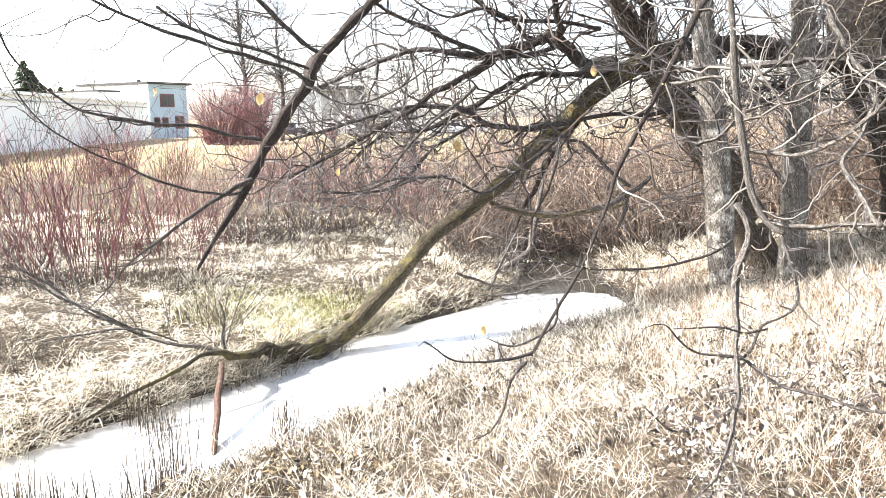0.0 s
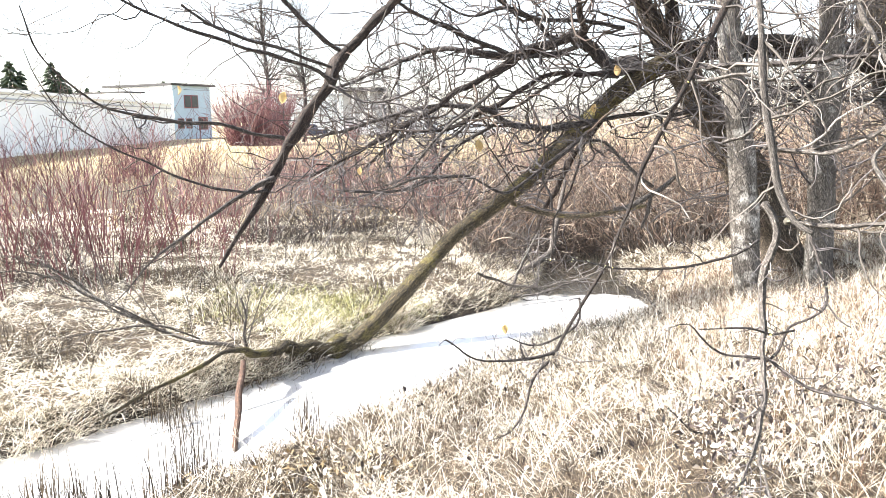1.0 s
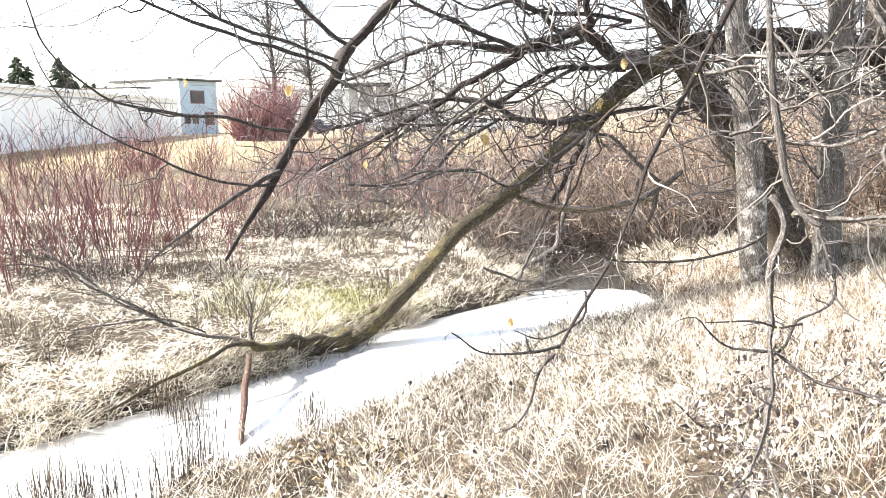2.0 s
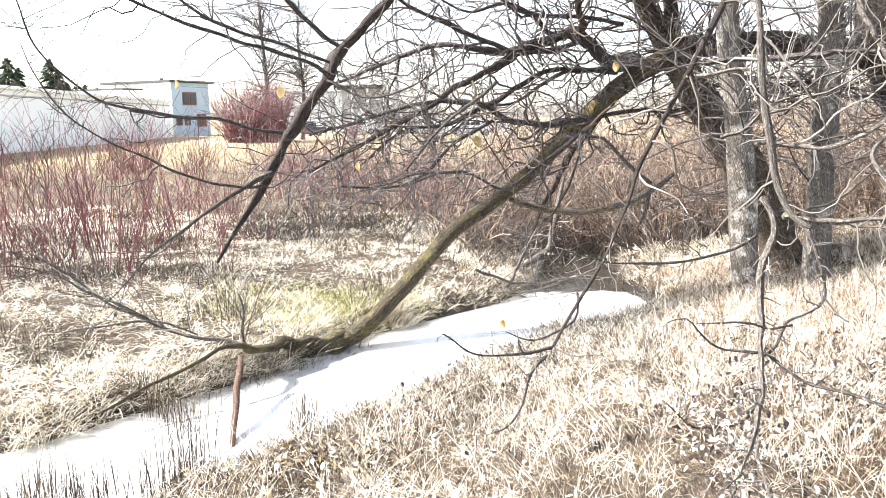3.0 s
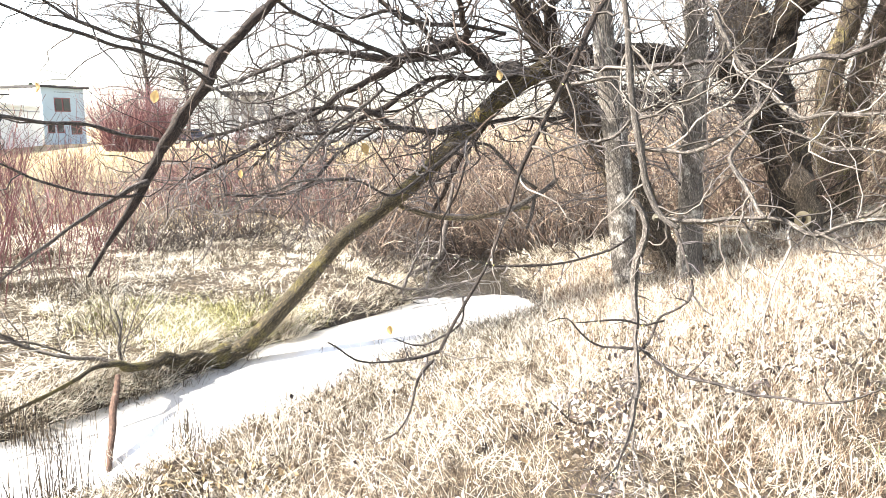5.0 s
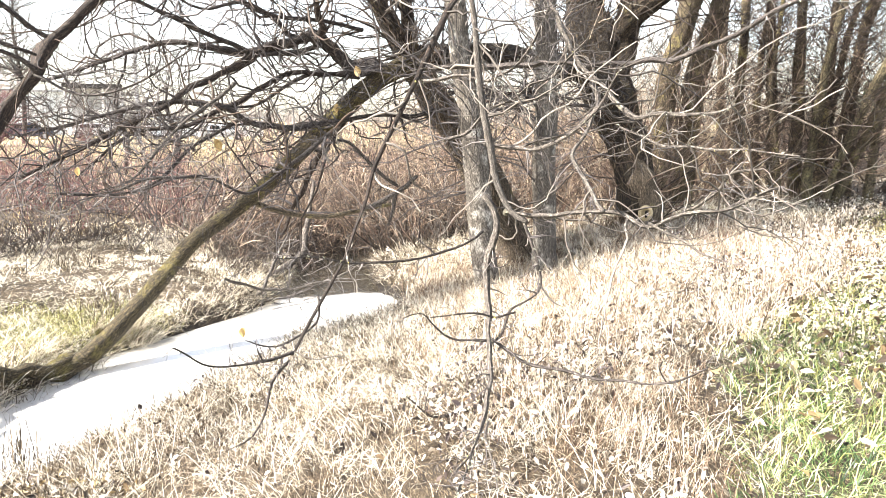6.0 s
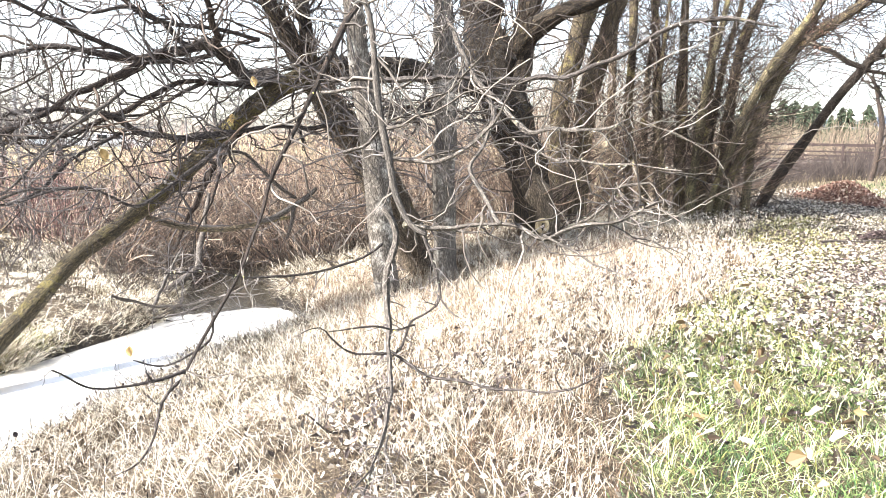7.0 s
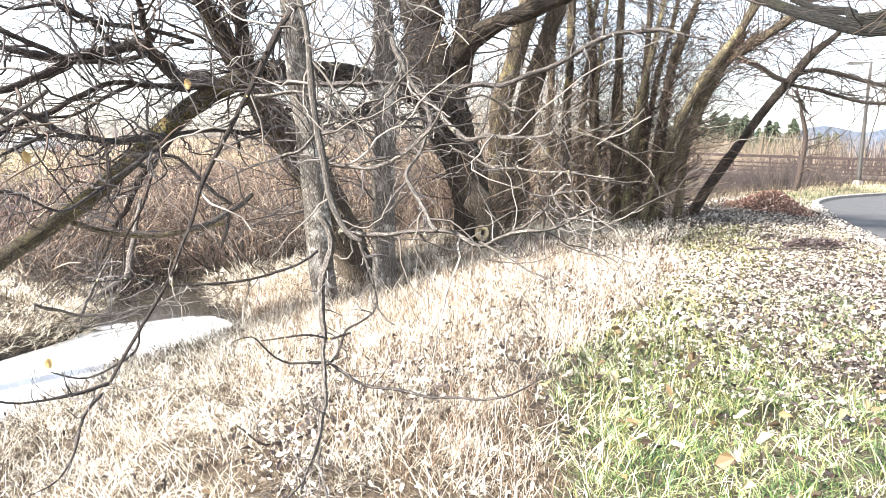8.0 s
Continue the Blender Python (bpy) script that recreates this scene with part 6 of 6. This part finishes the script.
tagged(part("drifted_leaves", leaf_mesh("drifted_leaves", x, y, np.where(kerb_side(x, y) < 0.02, np.maximum(height(x, y), 0.16), 0.075) + RNG.uniform(0.005, 0.03, len(x)), RNG.uniform(0.02, 0.065, len(x)), 0.4), LITTER), "pale leaves drifted over the kerb", "leaves", kind="stuff")

# footbridge with many rails
bridge = thing("footbridge", (0, 0, 0), "red-brown footbridge with horizontal rails over the creek", "bridge")
b0, b1 = np.array((29.5, 35.8)), np.array((41.5, 20.2))
bl, turn = float(np.linalg.norm(b1 - b0)), math.atan2(b1[1] - b0[1], b1[0] - b0[0])
mid = (b0 + b1) / 2
across = np.array((-math.sin(turn), math.cos(turn)))
part("deck", box((*mid, 0.40), (bl, 2.6, 0.16), turn), DECK, bridge)
for s in (-1, 1):
    c = mid + across * 1.3 * s
    part("girder", box((*(c), 0.12), (bl, 0.18, 0.34), turn), RUST_RAIL, bridge)
    for k in range(11):
        q = b0 + (b1 - b0) * (k / 10) + across * 1.34 * s
        part("post", box((*q, 0.45), (0.10, 0.10, 1.04), turn, 1.0, 0.01), RUST_RAIL, bridge)
    for k, (z, th) in enumerate(((0.62, 0.06), (0.84, 0.06), (1.06, 0.06), (1.38, 0.14))):
        part("rail", box((*(c - across * 0.04 * s), z), (bl, 0.05, th), turn), RUST_RAIL, bridge)
for k in (0.08, 0.92):
    q = b0 + (b1 - b0) * k
    part("abutment", box((*q, -1.0), (1.6, 3.2, 1.12), turn), CONCRETE, bridge)

# street lamp
lamp = thing("street_lamp", (32.3, 20.8, ground_z(32.3, 20.8)), "tall dark steel lamp post with a flat head", "street lamp")
me, _ = limb_mesh("pole", [(0, 0, 0, 0.11), (0, 0, 2.0, 0.09), (0, 0, 5.4, 0.06)], 14, 0.5, 0.0, 0.0)
part("pole", me, STEEL, lamp)
part("base", box((0, 0, -0.05), (0.36, 0.36, 0.25), 0, 0.8, 0.02), CONCRETE, lamp)
part("arm", box((-0.2, 0.3, 5.34), (0.8, 0.06, 0.06), radians(124)), STEEL, lamp)
part("lamp_head", box((-0.36, 0.54, 5.30), (0.62, 0.26, 0.12), radians(124), 0.8, 0.02), STEEL, lamp)
# white barrier at the road's end
bar = thing("white_barrier", (33.6, 19.6, ground_z(33.6, 19.6)), "small white painted rail barrier by the lamp", "barrier")
for k in range(3):
    part("post", box((k * 0.9, -k * 0.25, -0.05), (0.09, 0.09, 0.95), 0, 1, 0.008), WHITE_PAINT, bar)
for z in (0.35, 0.75):
    part("rail", box((0.9, -0.25, z), (2.0, 0.05, 0.10), -0.27), WHITE_PAINT, bar)
# a bare tree by the bridge
small = tree("roadside_tree", 0, 0, "small crooked bare tree beside the bridge")
ss = limb(small, [(25.26, 18.72, ground_z(25.26, 18.72) - 0.1, 0.22)] + [(25.28, 18.69, 0.17, 0.193), (25.34, 18.60, 1.31, 0.149), (25.36, 18.58, 2.05, 0.138), (25.19, 18.80, 3.20, 0.095), (25.06, 18.98, 4.13, 0.053)], DARK, "trunk", 9, 0.2, 0.14, "", 0.5, 0.58)
mass("twig_mass", tube_mesh("twig_mass", crown(ss[len(ss) // 4:], 26, (0.8, 2.4), [(3, 0.5), (2, 0.5)], angle=(30, 75), r_max=0.03, floor=0.006)), TWIG_DARK, small)

# scrub below the bridge, pale reeds and bare wood behind it
DUN = island("dun_twigs", [(0.0, (0.014, 0.010, 0.010)), (0.6, (0.038, 0.028, 0.027)), (1.0, (0.10, 0.078, 0.070))], 0.85, 0)
spread_copies(shrub("bankside_scrub", 32, 1.4, 2.0, DUN, "bare purple-brown scrub along the creek by the bridge", "scrub by the bridge", ((1.6, 0.5),), 0.16, 0.018),
              spots(62, 17, 38, 14.5, 27, 0.5, 0.95, lambda a, b: smooth((creek_at(a, b)[0] - 0.2) / 0.5) * (kerb_side(a, b) < -2.4)))
spread_copies(shrub("bankside_scrub", 30, 1.3, 2.2, DUN, "bare brown scrub along the creek by the bridge", "scrub by the bridge", r=0.014, jitter=0.16),
              spots(18, 16, 36, 14.5, 30, 0.4, 0.8, lambda a, b: smooth((creek_at(a, b)[0] - 0.2) / 0.5) * (kerb_side(a, b) < -3.5)))

spread_copies(shrub("bankside_scrub", 34, 1.6, 2.4, DUN, "bare dun scrub beyond the bridge", "scrub by the bridge", ((1.6, 0.5),), 0.16, 0.028),
              spots(22, 36, 66, 24, 54, 0.9, 1.5, lambda a, b: (np.abs(kerb_side(a, b)) > 4) * (np.hypot(a, b) > 50)))


def upright_wood(name, n, x0, x1, y0, y1, tall, r, mat, label):
    x, y = RNG.uniform(x0, x1, n), RNG.uniform(y0, y1, n)
    P = np.empty((n, 5, 3))
    P[:, 0] = np.stack((x, y, height(x, y) - 0.1), -1)
    d = unit(np.stack((RNG.normal(0, 0.12, n), RNG.normal(0, 0.12, n), np.ones(n)), -1))
    L = tall * RNG.uniform(0.5, 1.0, n)
    for k in range(1, 5):
        d = unit(d + RNG.normal(0, 0.08, (n, 3)))
        P[:, k] = P[:, k - 1] + d * (L / 4)[:, None]
    R = r * RNG.uniform(0.4, 1, (n, 1)) * np.linspace(1, 0.3, 5)[None]
    Q, S = sprout(samples_of(P[:, 1:], R[:, 1:]), n * 3, (tall * 0.12, tall * 0.35), (15, 50), 4, 0.12, (0, 0, 0.1), 0.4, r * 0.6)
    return tagged(part(name, tube_mesh(name, [(P, R, 4), (Q, np.maximum(S, r * 0.15), 3)]), mat), label, "wood", kind="stuff")


TAN_WOOD = island("tan_wood", [(0.0, (0.13, 0.10, 0.08)), (0.6, (0.24, 0.195, 0.155)), (1.0, (0.36, 0.30, 0.25))], 0.8, 0)
upright_wood("far_wood", 1700, 66, 108, 52, 92, 5.2, 0.05, TAN_WOOD, "pale tan bare wood behind the bridge")
upright_wood("far_thicket", 500, 70, 115, 40, 58, 4.0, 0.06, DUN, "dark bare thicket beyond the road")
GREY_WOODS = island("grey_wood", [(0.0, (0.13, 0.10, 0.10)), (0.6, (0.24, 0.19, 0.19)), (1.0, (0.36, 0.31, 0.30))], 0.8, 0)
upright_wood("field_wood", 700, -20, 60, 95, 130, 4.6, 0.06, GREY_WOODS, "line of bare grey trees far across the field")


def conifer(tall, label):
    t = thing("conifer_tree", (0, 0, 0), label, "tree", "far conifers")
    me, _ = limb_mesh("trunk", [(0, 0, -0.2, tall * 0.018), (0, 0, tall * 0.5, tall * 0.012), (0, 0, tall * 0.97, tall * 0.003)], 7, 1.0, 0.03)
    part("trunk", me, DARK, t)
    n = 200
    u = RNG.uniform(0.12, 1, n) ** 0.8
    a = RNG.uniform(0, 6.283, n)
    reach = (1 - u) ** 0.7 * tall * 0.36 * RNG.uniform(0.35, 1.3, n) + 0.15
    P = np.empty((n, 3, 3))
    for k, s in enumerate((0.15, 0.65, 1.0)):
        P[:, k] = np.stack((np.cos(a) * reach * s, np.sin(a) * reach * s, u * tall - reach * 0.35 * s * s), -1)
    R = np.full((n, 3), tall * 0.022) * np.array((0.7, 1.0, 0.15))
    mass("foliage", tube_mesh("foliage", [(P, R, 3)]), NEEDLES, t)
    return t


def plant(ob, rows):
    spread_copies(ob, rows)


plant(conifer(11.0, "tall dark green conifer far beyond the field"),
      [(-81.2, 126.7, 0, 1.12), (-80.0, 127.6, 140, 0.98), (-75.6, 129.9, 60, 1.12), (-74.8, 130.6, 250, 0.95), (-84.5, 126, 90, 0.9),
          (-73.4, 131, 200, 0.75), (-72.2, 131.5, 300, 0.7), (-70.6, 132, 20, 0.72), (-69, 133, 160, 0.68), (-67.5, 134, 130, 0.68),
          (-59.5, 139, 10, 0.85),
       ] + spots(20, 94, 122, 78, 104, 0.5, 0.75) + spots(20, 96, 112, 84, 100, 0.65, 0.85))

# wooded hills on the skyline, with distance haze put into their blue
HILL = plain("haze_blue_hill", (0.050, 0.068, 0.098), 0.95, 0.15, 0.01)
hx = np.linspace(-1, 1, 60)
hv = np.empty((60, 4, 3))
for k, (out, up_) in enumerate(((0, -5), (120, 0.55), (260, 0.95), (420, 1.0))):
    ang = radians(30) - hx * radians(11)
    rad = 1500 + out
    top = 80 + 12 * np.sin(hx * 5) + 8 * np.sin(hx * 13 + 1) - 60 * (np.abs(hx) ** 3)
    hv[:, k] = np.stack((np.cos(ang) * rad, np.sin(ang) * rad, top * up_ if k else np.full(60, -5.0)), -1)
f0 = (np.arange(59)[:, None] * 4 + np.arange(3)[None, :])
tagged(part("backdrop", mesh_of("backdrop", hv, np.stack((f0, f0 + 1, f0 + 5, f0 + 4), -1)), HILL), "low wooded hills on the skyline, coloured in blue haze", "hills", kind="structure")

# ---- across the field: the white buildings ----
def wall_box(p, q, depth, z0, z1):
    """A block whose front runs from p to q and which lies to the left of that way."""
    p, q = Vector((*p, 0)), Vector((*q, 0))
    d = (q - p).normalized()
    out = Vector((-d.y, d.x, 0)) * depth
    bm = bmesh.new()
    lo = [bm.verts.new(v + Vector((0, 0, z0))) for v in (p, q, q + out, p + out)]
    hi = [bm.verts.new(v + Vector((0, 0, z1))) for v in (p, q, q + out, p + out)]
    bm.faces.new(lo[::-1]), bm.faces.new(hi)
    for k in range(4):
        bm.faces.new((lo[k], lo[(k + 1) % 4], hi[(k + 1) % 4], hi[k]))
    return bm


def grown(p, q, by, back):
    """A front moved out by a length and drawn longer at both ends."""
    p, q = np.array(p, float), np.array(q, float)
    d = (q - p) / np.linalg.norm(q - p)
    n_ = np.array((d[1], -d[0]))
    return p - d * by + n_ * by, q + d * by + n_ * by, back + 2 * by


depot = thing("white_depot", (0, 0, 0), "long low white-walled building with a flat grey-edged roof", "building")
L0, L1 = (-22.6, 27.0), (-29.4, 70.3)
part("wall", wall_box(L0, L1, 14, -0.6, 2.98), WHITE_WALL, depot)
ga, gb, gd = grown(L0, L1, 0.25, 14)
part("roof", wall_box(ga, gb, gd, 2.98, 3.16), WHITE_WALL, depot)
gutter = grown(L0, L1, 0.1, 0)
part("gutter", wall_box(gutter[0], gutter[1], 0.1, 2.62, 2.70), GREY_TRIM, depot)

office = thing("flat_roofed_office", (0, 0, 0), "two-storey flat-roofed house, its end wall tinted with bluish shade", "building")
T0, T1, T2 = np.array((-38.9, 77.2)), np.array((-30.1, 72.5)), np.array((-27.9, 76.6))
depth = float(np.linalg.norm(T2 - T1))
part("wall", wall_box(T0, T1, depth, -0.6, 4.95), WHITE_WALL, office)
e_dir = (T2 - T1) / depth
e_out = np.array((e_dir[1], -e_dir[0]))
# thin sheet over the end wall that carries its shade as blue
part("end_wall", wall_box(T1 + e_out * 0.06, T2 + e_out * 0.06, 0.05, -0.6, 4.95), SHADE_BLUE_WALL, office, "end wall tinted with bluish shade")
ga, gb, gd = grown(T0, T1, 0.45, depth)
part("roof", wall_box(ga, gb, gd, 4.95, 5.16), ROOF_DARK, office, "flat dark roof with an overhang")
part("lean_to", wall_box(T0 + (-1.5, -3.2), T1 + (-4.2, -1.6), 2.0, -0.6, 4.2), WHITE_WALL, office)
part("lean_to_roof", wall_box(T0 + (-1.9, -3.4), T1 + (-3.9, -1.9), 2.4, 4.2, 4.34), ROOF_DARK, office)


def window(parent, at, wide, z0, z1, bars):
    c = T1 + e_dir * at + e_out * 0.10
    w_ = part("window", wall_box(c - e_dir * wide / 2, c + e_dir * wide / 2, 0.06, z0, z1), FRAME_RED, parent, "maroon window frame")
    step = wide / bars
    for k in range(bars):
        m_ = c - e_dir * wide / 2 + e_dir * (k + 0.5) * step + e_out * 0.02
        part("pane", wall_box(m_ - e_dir * step * 0.4, m_ + e_dir * step * 0.4, 0.03, z0 + 0.1, z1 - 0.1), PANE, w_)


window(office, 2.15, 1.75, 2.75, 4.05, 2)
window(office, 0.75, 0.75, 0.75, 1.75, 1)
window(office, 1.75, 0.75, 0.75, 1.75, 1)
window(office, 3.55, 1.2, 0.6, 1.9, 2)

# canopy and sheds in the middle distance
canopy = thing("canopy_building", (0, 0, 0), "open shed with a flat dark roof on posts", "building")
part("roof", wall_box((-17.0, 88.2), (-11.2, 89.4), 6, 4.85, 5.3), ROOF_DARK, canopy)
part("wall", wall_box((-16.6, 90.6), (-11.4, 91.6), 3, -0.6, 4.85), GREY_TRIM, canopy)
for k in range(4):
    q = np.array((-16.8, 88.4)) + np.array((5.4, 1.1)) * k / 3
    part("post", box((*q, -0.5), (0.22, 0.22, 5.4)), WHITE_PAINT, canopy)
part("door", wall_box((-14.6, 90.9), (-12.6, 91.3), 0.2, -0.5, 2.6), WHITE_PAINT, canopy)
for p0, p1, dp, top, mat, lab in (((-28.0, 96), (-17.5, 97), 8, 4.6, plain("pale_sheet", (0.62, 0.67, 0.70), 0.5, 0.08, 0.6), "pale sheet-metal shed across the field"),
                                  ((-9.0, 92), (4.0, 94), 6, 1.7, WHITE_WALL, "low white shed across the field")):
    shed = thing("shed", (0, 0, 0), lab, "building", "sheds across the field")
    part("wall", wall_box(p0, p1, dp, -0.7, top), mat, shed)
    ga, gb, gd = grown(p0, p1, 0.3, dp)
    part("roof", wall_box(ga, gb, gd, top, top + 0.25), GREY_TRIM, shed)

# cars parked across the field
def car(x, y, turn, paint, label):
    c = tagged(pose_of(new("parked_car"), (x, y, ground_z(x, y))), label, "car", "cars across the field")
    c.rotation_euler = (0, 0, turn)
    bm = prism(bmesh.new(), (0, 0, 0.28), (4.1, 1.65, 0.62), 0, 0.97)
    bmesh.ops.bevel(bm, geom=bm.edges[:], offset=0.12, segments=3, affect="EDGES", profile=0.5)
    body = part("body", bm, paint, c)
    bm = prism(bmesh.new(), (-0.15, 0, 0.86), (2.5, 1.5, 0.56), 0, 0.78)
    bmesh.ops.bevel(bm, geom=bm.edges[:], offset=0.08, segments=2, affect="EDGES", profile=0.5)
    cabin = part("cabin", bm, paint, c)
    for side_ in (-1, 1):
        for cx, wide in ((-0.70, 0.85), (0.30, 0.85)):
            bm = prism(bmesh.new(), (cx, side_ * 0.66, 0.96), (wide, 0.10, 0.34), 0, 0.9)
            part("window", bm, PANE, cabin)
    for ex in (-1.25, 0.98):
        part("window", prism(bmesh.new(), (ex, 0, 0.94), (0.14, 1.2, 0.36), 0, 0.85), PANE, cabin)
    for wx in (-1.28, 1.28):
        for wy in (-0.74, 0.74):
            for name_, rad_, deep_, mat_ in (("tyre", 0.31, 0.20, ROOF_DARK), ("rim", 0.19, 0.215, GREY_TRIM)):
                bm = bmesh.new()
                bmesh.ops.create_cone(bm, cap_ends=True, segments=18, radius1=rad_, radius2=rad_ * 0.96, depth=deep_)
                bm.transform(pose(wx, wy, 0.31, 90, 0, 0))
                if name_ == "tyre":
                    tyre = part("tyre", bm, mat_, c)
                else:
                    part("rim", bm, mat_, tyre)
    for hy in (-0.55, 0.55):
        part("headlight", prism(bmesh.new(), (2.0, hy, 0.55), (0.10, 0.32, 0.14), 0, 0.9), WHITE_PAINT, c)
    return c


car(-12.6, 78.0, 0.25, plain("white_car_paint", (0.74, 0.75, 0.78), 0.3, 0.03, 1.0), "white car parked by the sheds across the field")
# this car is an addition in place of a low whitish building
car(-0.6, 69.7, 0.12, plain("silver_car_paint", (0.50, 0.52, 0.55), 0.35, 0.04, 1.0), "silver car added where a low whitish building stands")
car(-17.1, 73.2, 0.3, plain("dark_blue_car_paint", (0.03, 0.04, 0.07), 0.3, 0.05, 1.0), "dark blue car parked by the sheds across the field")

# pole and cables
pole = thing("utility_pole", (-6.45, 60.0, ground_z(-6.45, 60.0)), "tall slim grey utility pole in the field", "pole")
me, _ = limb_mesh("mast", [(0, 0, -0.3, 0.17), (0, 0, 7, 0.14), (0, 0, 13.5, 0.10)], 10, 1.0, 0.0, 0.0)
part("mast", me, GREY_TRIM, pole)
part("crossarm", box((0, 0, 12.6), (2.2, 0.12, 0.14), 0.3), GREY_TRIM, pole)
for z0, z1 in ((5.1, 5.3), (4.6, 4.8)):
    s = spline([(-30, 74, z0, 0.02), (-18, 67, z0 - 0.6, 0.02), (-6.45, 60, z1, 0.02)], 2.0)
    v, q, u = tubes(s[None, :, :3], s[None, :, 3], 5)
    tagged(part("cable", mesh_of("cable", v, q, uv=u), ROOF_DARK), "thin black cable slung across the field", "cable", "cables")

# red bush and bare trees beside the office
spread_copies(shrub("red_bush", 150, 4.6, 1.8, island("plum_twigs", [(0.0, (0.075, 0.025, 0.035)), (0.6, (0.17, 0.065, 0.08)), (1.0, (0.36, 0.22, 0.21))], 0.7, 0), "big rounded wine-red bush beside the house", "red bushes", ((2.4, 0.5),), 0.2, 0.03),
              [(-16.6, 53.0, 0, 1.05), (-14.9, 54.0, 90, 1.0), (-17.6, 53.5, 180, 0.8), (-15.6, 55.0, 140, 1.05), (-10.5, 62, 30, 0.4)])


def far_tree(x, y, tall, label, r=0.16):
    t = tree("bare_tree", 0, 0, label, group="bare trees in the field")
    z = ground_z(x, y)
    s = limb(t, [(x, y, z - 0.2, r), (x + 0.2, y, z + tall * 0.35, r * 0.7), (x - 0.1, y, z + tall * 0.7, r * 0.4), (x + 0.1, y, z + tall, r * 0.12)], GREY, "trunk", 9, 0.4)
    mass("twig_mass", tube_mesh("twig_mass", crown(s[len(s) // 4:], 70 if tall > 6 else 20, (tall * 0.15, tall * 0.42), [(5, 0.5), (3, 0.5)], angle=(25, 70), jitter=0.3, bias=(0, 0, 0.05), r_max=r * 0.35, floor=0.009)), TWIG_GREY, t)


far_tree(-16.6, 58.0, 13.0, "tall bare grey tree behind the red bush", 0.24)
far_tree(-14.2, 60.0, 11.0, "tall bare grey tree behind the red bush", 0.20)
far_tree(-1.6, 24.5, 3.2, "short gnarled bare tree in the field", 0.12)
far_tree(-3.4, 27.5, 3.0, "short gnarled bare tree in the field", 0.10)
far_tree(3.6, 30.0, 3.4, "short gnarled bare tree in the field", 0.10)

# ---- small things ----
# dead branches fallen across the edge of the pool
fallen = thing("fallen_branch", (0, 0, 0), "bleached dead branches fallen across the edge of the pool", "branch")
sb = [limb(fallen, pts, PALE, "branch", 7, 0.05, 0.18, "", 0.9) for pts in (
    [(0.04, 9.66, -0.52, 0.016), (0.45, 9.83, -0.68, 0.017), (0.86, 9.99, -0.75, 0.016), (1.25, 10.13, -0.72, 0.015), (1.59, 10.26, -0.65, 0.013), (1.87, 10.40, -0.54, 0.009)],
    [(0.40, 9.96, -0.90, 0.016), (0.75, 10.03, -0.88, 0.016), (1.05, 10.21, -0.84, 0.015), (1.32, 10.38, -0.80, 0.014), (1.72, 10.52, -0.67, 0.010)],
    [(0.96, 11.32, -0.21, 0.014), (0.75, 10.84, -0.45, 0.018), (0.57, 10.35, -0.69, 0.020), (0.46, 10.05, -0.84, 0.018)])]
mass("twig_mass", tube_mesh("twig_mass", crown(np.concatenate(sb), 60, (0.2, 0.8), [(2.0, 0.5)], angle=(30, 80), jitter=0.3, bias=(0, 0, 0.04), r_max=0.008, k=8)), TWIG_GREY, fallen)

stake = thing("broken_stick", (0, 0, 0), "reddish-brown broken stick slanting into the water", "stick")
limb(stake, [(-1.99, 6.41, -0.62, 0.030), (-1.92, 6.10, -0.70, 0.027), (-1.83, 5.72, -0.83, 0.024), (-1.74, 5.34, -0.97, 0.020), (-1.71, 5.22, -1.02, 0.016)], bark("red_bark", (0.05, 0.026, 0.018), (0.15, 0.08, 0.05), (0.27, 0.19, 0.14),
    (0.32, 0.27, 0.22), 0.6, 2.0, 0.004), "stick", 9, 0.08, 0.16, "", 0.4, 0.9)
snag = tree("dead_snag", 0, 0, "pale dead branch standing in the dark pool", "branch")
limb(snag, [(0.61, 11.34, -0.93, 0.039), (0.86, 11.53, -0.77, 0.048), (1.18, 11.70, -0.60, 0.057), (1.24, 11.90, -0.34, 0.054),
    (1.34, 12.09, 0.04, 0.041), (1.44, 12.28, 0.48, 0.027)], PALE, "snag", 9, 0.08, 0.12, "", 0.3)


def dead_leaf(at, size, turn):
    bm = bmesh.new()
    rows = 7
    grid = []
    for k in range(rows):
        u = k / (rows - 1)
        w_ = size * 0.34 * math.sin(math.pi * min(1, u * 0.94 + 0.05)) ** 0.8
        grid.append([bm.verts.new((s * w_, 0.3 * size * (s * s) * 0.5 + 0.12 * size * math.sin(u * 4), -size * u)) for s in (-1, -0.5, 0, 0.5, 1)])
    for k in range(rows - 1):
        for m in range(4):
            bm.faces.new((grid[k][m], grid[k][m + 1], grid[k + 1][m + 1], grid[k + 1][m]))
    bmesh.ops.solidify(bm, geom=bm.faces[:], thickness=0.0015)
    ob = part("dead_leaf", bm, YELLOW_LEAF)
    ob.matrix_basis = pose(*at, 0, RNG.uniform(-20, 20), turn)
    tagged(ob, "withered yellow leaf hanging from a twig", "leaf", "hanging leaves")


# the leaf at (1.35, 8.75, 1.62) is put for torn pale wood
for at_, size, turn in (
        ((0.04, 8.36, 1.24), 0.13, 0), ((1.35, 8.75, 1.62), 0.10, 20), ((-1.36, 5.78, 1.67), 0.09, 30), ((-1.91, 5.17, 1.69), 0.06, -35),
        ((0.21, 4.36, 0.32), 0.055, 10), ((1.57, 8.80, 2.04), 0.12, -25), ((-0.96, 6.68, 1.06), 0.07, 40)):
    dead_leaf(at_, size, turn)
